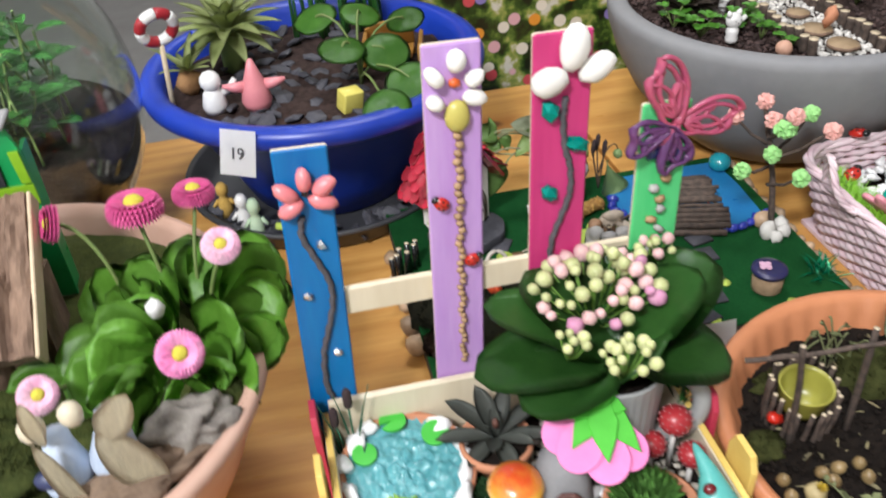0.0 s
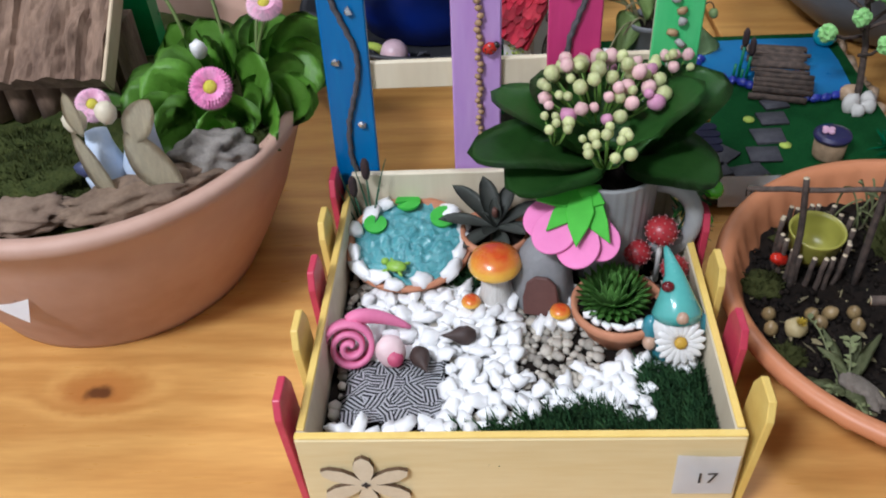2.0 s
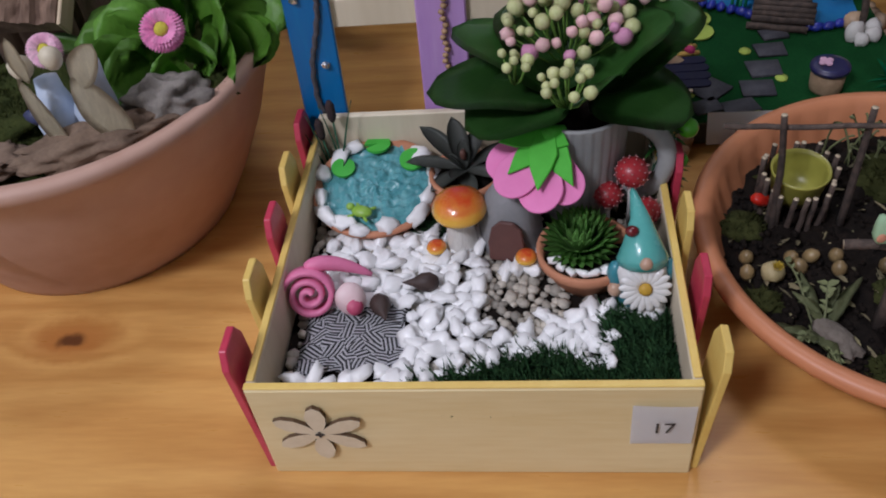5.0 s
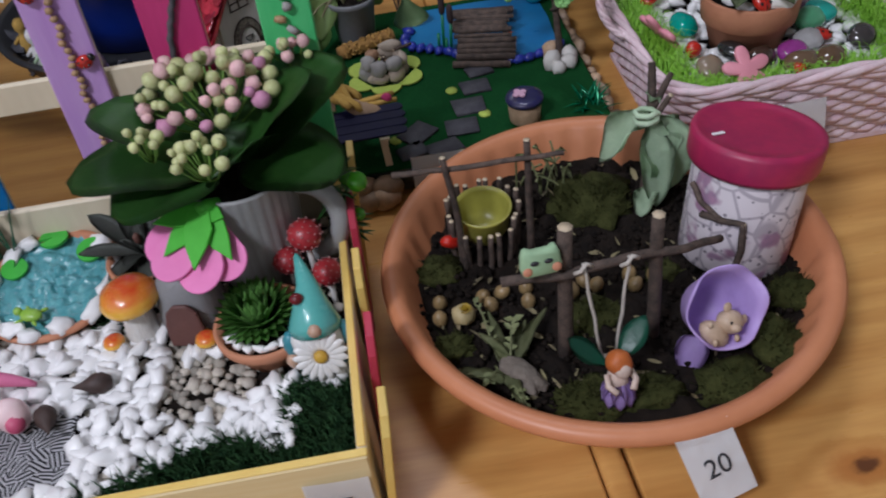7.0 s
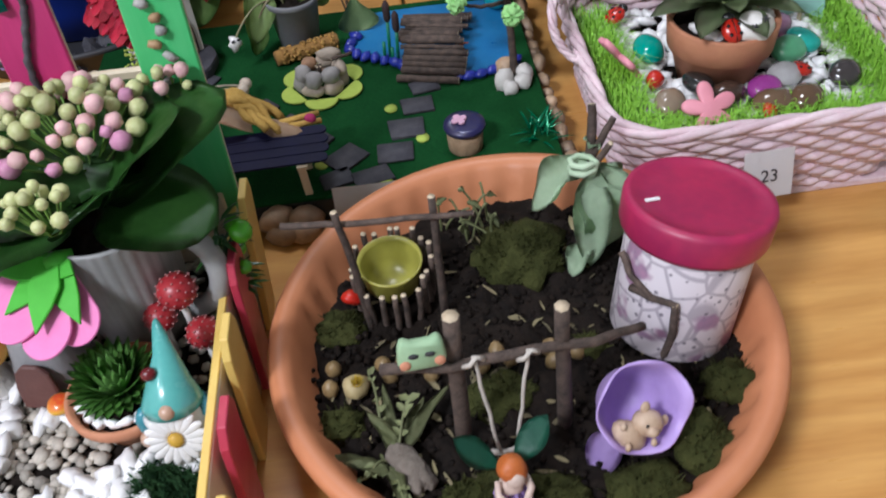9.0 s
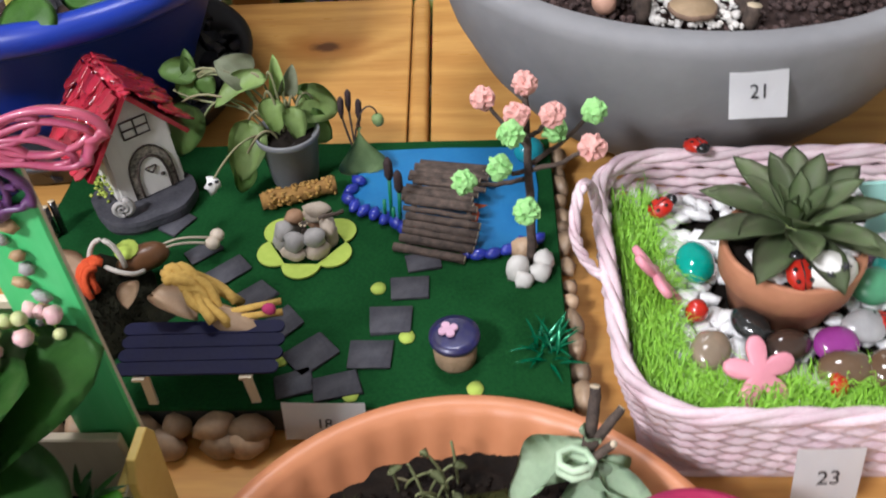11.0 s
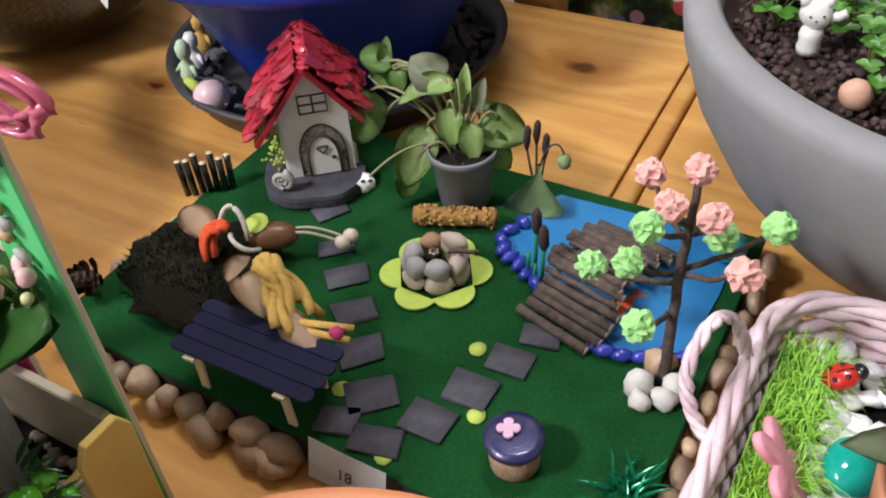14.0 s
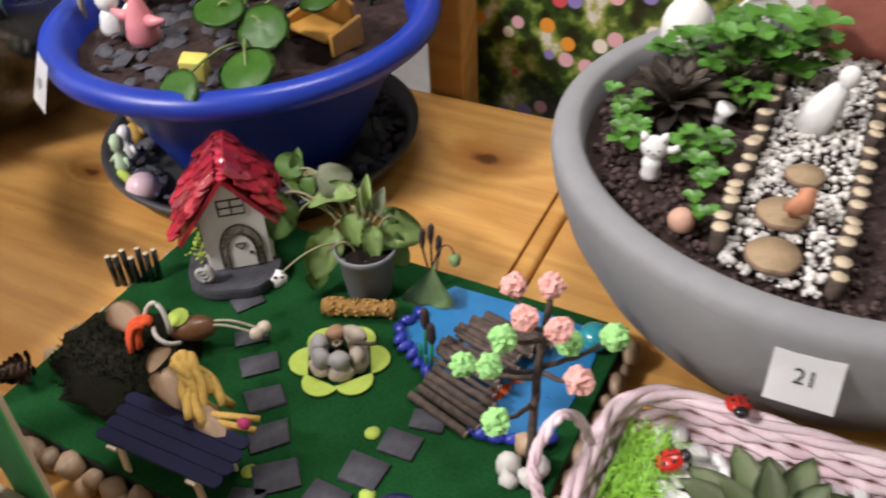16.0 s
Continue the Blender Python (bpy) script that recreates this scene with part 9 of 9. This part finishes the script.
for i in range(80):
    a, q = r1.uniform(0, 6.283), math.sqrt(r1.random())
    b = Vector((0.13 * q * math.cos(a), 0.13 * q * math.sin(a), 0.142))
    h = r1.uniform(0.05, 0.15)
    e = b * Vector((1, 1, 0)).length * 0 + b + Vector((r1.uniform(-0.03, 0.03), r1.uniform(-0.03, 0.03), h))
    if (e - Vector((0, 0, 0.178))).length > 0.175:
        continue
    part("stem", tube(bezier(b, b + Vector((0, 0, h * 0.4)), e - Vector((0, 0, h * 0.2)), e, 6), 0.0014, 5), M_STEM, globe)
    for k in range(5):
        p = b.lerp(e, 0.3 + 0.17 * k)
        aa = k * 2.4 + i
        grow(globe, p, p + Vector((0.034 * math.cos(aa), 0.034 * math.sin(aa), 0.006)), 0.023, M_LEAF, bend=0.6, cup=0.2, thick=0.0, n=5)
for b, t, w in (((0.0, -0.05, 0.16), (0.10, -0.10, 0.30), 0.016), ((0.02, -0.02, 0.16), (-0.08, -0.08, 0.34), 0.024), ((0.05, 0, 0.16), (0.03, 0.02, 0.35), 0.02)):
    grow(globe, b, t, w, M_LEAF_FRESH, "blade", bend=0.8, thick=0.0, n=10)

# ---------------------------------------------------------------- in the blue pot
BPX, BPY, BPZ = 0.050, 0.757, 0.151
rs = random.Random(19)
chip = [mesh_of(blob(0.013 * a, 0.009 * b, 0.004, 0.35, 1, 60 + k, 2.0), M_SLATE, False) for k, (a, b) in enumerate(((1, 1), (1.3, 0.9), (0.8, 1.0), (1.1, 1.2)))]
slate_in = thing("slate_chips", label="grey slate chips on the soil of the blue pot", category="slate chips")
for x, y in scatter(rs, lambda x, y: (x - BPX) ** 2 + (y - BPY) ** 2 < 0.150 ** 2 and -0.06 < x < 0.11, 70, 0.014, (-0.1, 0.2, 0.60, 0.9), 20):
    part("chip", rs.choice(chip), M_SLATE, slate_in, m=pose(x, y, BPZ + rs.uniform(-0.002, 0.004), rs.uniform(-25, 25), rs.uniform(-25, 25), rs.uniform(0, 360)))
slate_out = thing("slate_chips", label="grey slate chips heaped in the charcoal saucer", category="slate chips")
for i in range(84):
    a = rs.uniform(-1.6, 1.3) if i < 60 else rs.uniform(3.3, 4.6)
    r = rs.uniform(0.128, 0.158)
    part("chip", rs.choice(chip), M_SLATE, slate_out, m=pose(0.045 + r * math.cos(a), BPY + r * math.sin(a), 0.016 + rs.uniform(0, 0.012), rs.uniform(-50, 50), rs.uniform(-50, 50), rs.uniform(0, 360)))
aga = thing("agave_rosette", -0.045, 0.800, BPZ, "pale yellow-green rosette plant in the blue pot", "plant")
M_AGAVE = mat("pale_yellow_green_leaf", (0.42, 0.47, 0.20), (0.30, 0.37, 0.12), 0.5, 25, 0.1, vary=0.15)
part("stem", tube([(0, 0, -0.004), (0, 0, 0.05)], 0.012, 10), M_STEM, aga)
for ring, (cnt, el, ln) in enumerate(((10, -12, 0.066), (10, 14, 0.072), (8, 40, 0.068), (6, 66, 0.052))):
    for i in range(cnt):
        a, e = 6.283 * i / cnt + ring * 0.3, radians(el)
        b = Vector((0, 0, 0.045))
        grow(aga, b, b + Vector((math.cos(a) * math.cos(e), math.sin(a) * math.cos(e), math.sin(e))) * ln, 0.019, M_AGAVE, bend=0.7, cup=0.5, thick=0.0018, base_w=0.8, full=0.8, n=8)
cor = thing("small_rosette", -0.095, 0.752, BPZ, "small pale rosette in a brown seed cup", "plant")
part("cup", blob(0.014, 0.014, 0.016, 0.15, 2, 3), mat("ochre_seed_cup", (0.38, 0.2, 0.08), rough=0.8, bump=0.5), cor, m=pose(0, 0, 0.012))
for i in range(10):
    a = i * 0.628
    grow(cor, (0, 0, 0.024), (0.036 * math.cos(a), 0.036 * math.sin(a), 0.036 + 0.012 * (i % 3)), 0.009, M_AGAVE, bend=0.4, cup=0.4, thick=0.001)
gras = thing("grass_clump", 0.075, 0.870, BPZ, "upright dark green grass blades in the blue pot", "plant")
for i in range(34):
    x, y = rs.uniform(-0.045, 0.075), rs.uniform(-0.02, 0.015)
    h = rs.uniform(0.09, 0.16)
    part("blade", tube(bezier((x, y, 0), (x, y, h * 0.5), (x + rs.uniform(-0.01, 0.01), y, h * 0.8), (x + rs.uniform(-0.025, 0.025), y + rs.uniform(-0.01, 0.01), h), 7), 0.0026, 5, 0.0008), M_LEAF, gras)
pil = thing("round_leaf_plant", 0.098, 0.700, BPZ, "round-leaved plant trailing over the blue rim", "plant")
for tx, ty, tz, r in ((0.013, -0.114, 0.022, 0.050), (0.048, -0.062, 0.026, 0.056), (-0.018, -0.010, 0.050, 0.052), (0.030, -0.010, 0.040, 0.054), (-0.040, 0.040, 0.070, 0.050), (0.010, 0.030, 0.072, 0.046), (0.062, 0.040, 0.055, 0.044)):
    part("stem", tube(bezier((0, 0, 0), (0, 0, tz + 0.02), (tx, ty, tz + 0.012), (tx, ty, tz), 8), 0.0014, 5), M_STEM, pil)
    bm = ground_disc(r / 2, 0, None, 1.05, 0.9, 0.003, 40, int(r * 1e4) + int(tx * 1e4), 0.003, 5, 22)
    bmesh.ops.solidify(bm, geom=bm.faces[:], thickness=0.0008)
    part("leaf", bm, M_LEAF_FRESH, pil, m=pose(tx, ty, tz, rs.uniform(15, 45) if ty > -0.1 else 48, rs.uniform(-20, 20), 0))
M_FIGPINK = mat("salmon_pink_resin", (0.72, 0.26, 0.28), (0.66, 0.22, 0.25), 0.35, 50, coat=0.2)
sf = bmesh.new()
merge(sf, lathe([(0, 0), (0.014, 0.001), (0.017, 0.010), (0.014, 0.026), (0.008, 0.042), (0.003, 0.056), (0, 0.058)], 22), None)
for s in (-1, 1):
    merge(sf, tube([(s * 0.010, 0, 0.026), (s * 0.022, -0.002, 0.028), (s * 0.034, -0.002, 0.031)], [0.007, 0.0055, 0.002], 8), None)
tagged(part("star_figure", sf, M_FIGPINK, m=pose(-0.020, 0.684, BPZ, 0, 0, 0)), "salmon pink star-shaped resin figure on slate", "figurine")
wf = bmesh.new()
merge(wf, lathe([(0, 0), (0.012, 0), (0.014, 0.008), (0.011, 0.022), (0.008, 0.026), (0, 0.028)], 18), None, 0)
merge(wf, blob(0.012, 0.012, 0.012, 0.02, 2), Matrix.Translation((0, 0, 0.036)), 0)
merge(wf, tube([(0.010, 0, 0.020), (0.020, -0.002, 0.026), (0.026, -0.002, 0.034)], [0.005, 0.004, 0.003], 8), None, 0)
tagged(part("white_figure", wf, M_BEARD, m=pose(-0.066, 0.690, BPZ, 0, 0, 10)), "small plain white resin figure on slate", "figurine")
tagged(part("yellow_block", box(-0.012, 0.012, -0.009, 0.009, 0, 0.024, 0.002), mat("lemon_resin", (0.68, 0.60, 0.14), (0.6, 0.52, 0.1), 0.4, 60), m=pose(0.077, 0.645, BPZ, 8, 6, 25)), "lemon yellow resin block on slate", "block figure")
buoy = thing("lifebuoy", -0.112, 0.690, BPZ, "red and white toy lifebuoy on a stick", "toy lifebuoy")
M_BUOYRED = mat("deep_red_paint", (0.38, 0.02, 0.03), rough=0.4)
for k in range(8):
    pts = [(0.022 * math.cos(radians(k * 45 + i * 9)), 0, 0.022 * math.sin(radians(k * 45 + i * 9))) for i in range(6)]
    part("ring_piece", tube(pts, 0.0075, 10), M_BUOYRED if k % 2 else M_BEARD, buoy, "red ring piece" if k % 2 else "white ring piece", m=pose(0.006, 0, 0.102, 20, 0, 20) @ Matrix.Scale(0.8, 4))
part("stick", tube([(0, 0.004, -0.004), (0.006, 0.004, 0.086)], 0.003, 6), M_TWIGCUT, buoy)
M_OCHRE = mat("ochre_wood", (0.50, 0.26, 0.05), (0.42, 0.2, 0.035), 0.5, 60, 0.1)
boat = thing("toy_chair", 0.140, 0.760, BPZ, "small ochre wooden toy chair with curved sides", "toy chair", rz=-15)
part("seat", box(-0.030, 0.030, -0.020, 0.020, 0.010, 0.015, 0.002), M_OCHRE, boat)
part("back", flat_shape([(-0.030, 0.0), (0.030, 0.0), (0.030, 0.038), (0.018, 0.044), (-0.012, 0.040), (-0.030, 0.032)], 0.005, 0.001), M_OCHRE, boat, smooth=False, m=pose(0, 0.022, 0.0))
part("side", flat_shape([(-0.020, 0.0), (0.020, 0.0), (0.020, 0.030), (-0.020, 0.022)], 0.005, 0.001), M_OCHRE, boat, smooth=False, m=pose(-0.031, 0, 0, 0, 0, 90))
part("side", flat_shape([(-0.020, 0.0), (0.020, 0.0), (0.020, 0.030), (-0.020, 0.022)], 0.005, 0.001), M_OCHRE, boat, smooth=False, m=pose(0.036, 0, 0, 0, 0, 90))
tagged(part("red_figure", blob(0.010, 0.008, 0.010, 0.1, 2), M_RED_GLOSS, m=pose(0.130, 0.790, BPZ + 0.012)), "small glossy red figure in the blue pot", "figurine")
number_card("19", pose(-0.044, 0.572, 0.158, 68, 0, -28), 0.040, 0.046, "white paper card printed 19 on the blue rim")
# figures standing in the saucer
for x, y, mt, h, lab in ((-0.046, 0.632, M_SAGE, 0.052, "plain grey-green resin figure standing in the saucer"), (-0.082, 0.692, M_YARN, 0.044, "plain mustard resin figure standing in the saucer"), (-0.060, 0.656, M_BEARD, 0.046, "plain white resin figure standing in the saucer")):
    fg = merge(bmesh.new(), lathe([(0, 0), (0.008, 0), (0.009, h * 0.3), (0.006, h * 0.55), (0.004, h * 0.62), (0.007, h * 0.72), (0.0075, h * 0.88), (0.004, h), (0, h)], 16))
    for s in (-1, 1):
        merge(fg, tube([(s * 0.006, 0, h * 0.5), (s * 0.013, -0.003, h * 0.35)], [0.003, 0.002], 6))
    tagged(part("resin_figure", fg, mt, m=pose(x, y, 0.0145)), lab, "figurine", "figures in the saucer")
pk = bmesh.new()
merge(pk, blob(0.017, 0.017, 0.016, 0.02, 3), None, 0)
for a in range(0, 360, 60):
    merge(pk, blob(0.0035, 0.003, 0.0035, 0, 1), Matrix.Translation((0.0155 * math.cos(radians(a)), 0.0155 * math.sin(radians(a)), -0.004)), 1)
merge(pk, tube([(-0.014, 0, 0.004), (-0.022, 0, 0.009), (-0.030, 0.002, 0.010)], [0.006, 0.005, 0.004], 8), None, 2)
tagged(part("pink_ball_figure", pk, (mat("pale_pink_resin", (0.76, 0.54, 0.60), rough=0.35), M_PURPLE, M_LIME), m=pose(0.006, 0.606, 0.032)), "pale pink round resin figure in the saucer", "figurine")

# ---------------------------------------------------------------- in the grey bowl
GX, GY, GZ = 0.634, 0.722, 0.172
rg = random.Random(21)
crumb = scatter(rg, lambda x, y: (x - GX) ** 2 + (y - GY) ** 2 < 0.186 ** 2, 2600, 0.0023, (0.44, 0.83, 0.53, 0.92), 8)
tagged(part("bark_crumbs", stones_mesh(crumb, 0.0025, rg, GZ - 0.002, None, 0.7, 1, 0.55), mat("purple_brown_crumb", (0.075, 0.045, 0.04), (0.04, 0.024, 0.022), 0.9, 150, 0.4, island=0.4)), "purple-brown bark crumbs covering the concrete bowl", "bark mulch", kind="stuff")


def on_path(x, y):
    return abs(x - 0.608) < 0.031 and (x - GX) ** 2 + (y - GY) ** 2 < 0.180 ** 2


tagged(part("white_grit", stones_mesh(scatter(rg, on_path, 1000, 0.0026, (0.54, 0.72, 0.53, 0.92), 14), 0.0026, rg, GZ + 0.003, None, 0.7, 1, 0.6), mat("white_grit", (0.70, 0.68, 0.64), (0.42, 0.39, 0.35), 0.6, 120, island=0.35)), "white grit path across the concrete bowl", "grit", kind="stuff")
M_SLICE = mat("tan_wood_slice", (0.38, 0.27, 0.16), (0.26, 0.18, 0.10), 0.7, 60, 0.2)
for x, y, r in ((0.607, 0.564, 0.0165), (0.604, 0.610, 0.0165), (0.610, 0.660, 0.013)):
    t = thing("wood_slice", x, y, GZ + 0.006, "round tan wood slice laid on the grit path", "wood slice", "wood slices")
    part("disc", lathe([(0, 0), (r, 0), (r * 1.03, 0.002), (r, 0.004), (0, 0.0045)], 22, wob=0.12), M_SLICE, t)
    part("bark_ring", lathe([(r * 1.0, 0.0), (r * 1.07, 0.001), (r * 1.06, 0.0035), (r * 1.0, 0.004)], 22, wob=0.12), M_CORK, t)
for side in (-1, 1):
    for i in range(20):
        y = 0.552 + i * 0.0145
        x = 0.608 + side * 0.037 + rg.uniform(-0.002, 0.002)
        if (x - GX) ** 2 + (y - GY) ** 2 > 0.178 ** 2:
            continue
        t = thing("path_peg", x, y, GZ - 0.002, "short twig peg with a pale cut top", "twig peg", "pegs along the path")
        twig("peg", t, [(0, 0, 0), (0.001 * side, 0, 0.015 + 0.010 * rg.random())], 0.0052, 0.0056, seed=i)
# white cat-like figure and ball
cf = bmesh.new()
merge(cf, lathe([(0, 0), (0.010, 0), (0.011, 0.006), (0.0095, 0.012), (0.011, 0.018), (0.0095, 0.024), (0, 0.028)], 18), None)
merge(cf, blob(0.0145, 0.012, 0.0135, 0.06, 3), Matrix.Translation((0.001, 0, 0.038)))
for s in (-1, 1):
    merge(cf, lathe([(0, 0), (0.0055, 0), (0.004, 0.006), (0, 0.011)], 12), pose(s * 0.009, 0, 0.047, 0, s * 22, 0))
merge(cf, tube([(0.010, 0, 0.036), (0.020, 0, 0.036), (0.026, 0, 0.040)], [0.005, 0.0045, 0.004], 8))
for dx, dz in ((-0.005, 0.040), (0.006, 0.041), (0.0005, 0.036)):
    merge(cf, blob(0.0014, 0.0010, 0.0012, 0, 1), Matrix.Translation((dx, -0.0118, dz)), 1)
tagged(part("white_cat_figure", cf, (M_BEARD, M_INK), m=pose(0.5105, 0.628, GZ, 0, 0, 14) @ Matrix.Scale(0.66, 4)), "white glazed cat figurine standing on bark mulch", "cat figurine")
tagged(part("clay_ball", blob(0.0090, 0.0090, 0.0088, 0.04, 3), mat("peach_clay", (0.58, 0.34, 0.24), (0.5, 0.28, 0.2), 0.6, 60, 0.1), m=pose(0.546, 0.578, GZ + 0.007)), "peach coloured clay ball on bark mulch", "ball")
tagged(part("white_egg", blob(0.022, 0.022, 0.030, 0.02, 3), M_WHITESTONE, m=pose(0.482, 0.822, GZ + 0.024)), "white egg-shaped stone in the concrete bowl", "egg")
tagged(part("white_post", tube([(0, 0, 0), (0.001, 0, 0.016), (0.004, 0, 0.024)], [0.0055, 0.005, 0.0075], 10), M_BEARD, m=pose(0.539, 0.708, GZ - 0.002)), "small white peg with a rounded head", "peg")
redpot = thing("clay_trough", 0.632, 0.880, GZ - 0.002, "oblong rust red clay trough in the concrete bowl", "flower pot", rz=4)
tr = box(-0.046, 0.046, -0.016, 0.016, 0, 0.062, 0.003)
for v in tr.verts:
    v.co.x *= 1 + v.co.z * 1.2
part("body", tr, mat("rust_red_clay", (0.36, 0.12, 0.085), (0.24, 0.07, 0.05), 0.7, 30, 0.4, 120), redpot)
part("rim", box(-0.052, 0.052, -0.0185, 0.0185, 0.0622, 0.071, 0.002), M_TERRA, redpot)
tagged(part("terracotta_figure", blob(0.008, 0.006, 0.013, 0.35, 2, 3, 2.4), M_TERRA, m=pose(0.614, 0.604, GZ + 0.023, 0, 25, 0)), "small rust red clay figure on the path", "figurine")
arch_t = thing("white_lace_arch", 0.538, 0.862, GZ, "white crumpled lace arch in the concrete bowl", "ornament")
for i in range(9):
    part("lace_strand", tube(bezier((-0.03 + 0.004 * i, 0, 0), (-0.03 + 0.004 * i, 0.004, 0.05), (0.02, -0.004 + 0.002 * i, 0.07), (0.034, 0, 0.020 + 0.004 * i), 12), 0.0022, 5), M_BEARD, arch_t)
wfig = bmesh.new()
merge(wfig, lathe([(0, 0), (0.014, 0), (0.013, 0.02), (0.007, 0.04), (0, 0.046)], 16, wob=0.2), None)
merge(wfig, blob(0.008, 0.008, 0.009, 0.05, 2), Matrix.Translation((0, 0, 0.050)))
tagged(part("white_figure", wfig, M_BEARD, m=pose(0.602, 0.735, GZ + 0.002, 0, 20, 0)), "plain white resin figure standing on the path", "figurine")
M_DARKSUCC = mat("purple_green_succulent", (0.12, 0.11, 0.065), (0.13, 0.085, 0.09), 0.5, 35, vary=0.35)
big = thing("dark_rosette", 0.498, 0.726, GZ, "dark purple-green rosette succulent in bark mulch", "succulent")
for ring, (cnt, el, ln) in enumerate(((13, 6, 0.058), (12, 26, 0.054), (9, 48, 0.042), (6, 70, 0.026))):
    for i in range(cnt):
        a, e = 6.283 * i / cnt + ring * 0.3, radians(el)
        b = Vector((0, 0, 0.004))
        grow(big, b, b + Vector((math.cos(a) * math.cos(e) * (0.7 if math.cos(a) < 0 else 1), math.sin(a) * math.cos(e), math.sin(e))) * ln, 0.017, M_DARKSUCC, bend=0.3, cup=0.4, thick=0.0016, base_w=1.1, full=0.8, n=6)


def herb(x, y, n, h, w, seed, material, label):
    r = random.Random(seed)
    t = thing("small_herb", x, y, GZ - 0.002, label, "plant", "small plants in the concrete bowl")
    for i in range(n):
        a, q = r.uniform(0, 6.283), r.uniform(0.2, 1)
        e = Vector((h * 0.6 * q * math.cos(a), h * 0.6 * q * math.sin(a), h * r.uniform(0.4, 1)))
        part("stem", tube([(0, 0, 0), e * 0.5 + Vector((0, 0, 0.004)), e], 0.0008, 4), M_STEM, t)
        for k in range(3):
            aa = a + k * 2.1
            grow(t, e, e + Vector((w * 0.82 * math.cos(aa), w * 0.82 * math.sin(aa), w * 0.15)), w * 0.86, material, bend=0.4, cup=0.3, thick=0.0, base_w=1.3, n=5)


for k, (x, y, n, h, w) in enumerate(((0.546, 0.626, 6, 0.026, 0.012), (0.550, 0.668, 7, 0.028, 0.012), (0.486, 0.655, 8, 0.034, 0.012), (0.470, 0.690, 7, 0.030, 0.011), (0.556, 0.592, 4, 0.020, 0.010), (0.530, 0.785, 16, 0.060, 0.020), (0.562, 0.800, 16, 0.066, 0.020), (0.552, 0.735, 5, 0.026, 0.012),
                                     (0.500, 0.775, 10, 0.050, 0.016), (0.530, 0.655, 5, 0.026, 0.012), (0.72, 0.60, 8, 0.034, 0.014), (0.76, 0.66, 9, 0.036, 0.014), (0.74, 0.74, 10, 0.05, 0.016), (0.70, 0.68, 7, 0.03, 0.012), (0.71, 0.82, 12, 0.06, 0.018), (0.585, 0.80, 8, 0.04, 0.016), (0.77, 0.73, 7, 0.04, 0.014))):
    herb(x, y, n, h, w, 500 + k, M_LEAF_FRESH, "small bright green leafy plant in bark mulch")
number_card("21", pose(0.642, 0.4985, 0.153, 60, 0, 2), 0.039, 0.037, "white paper card printed 21 on the concrete bowl")
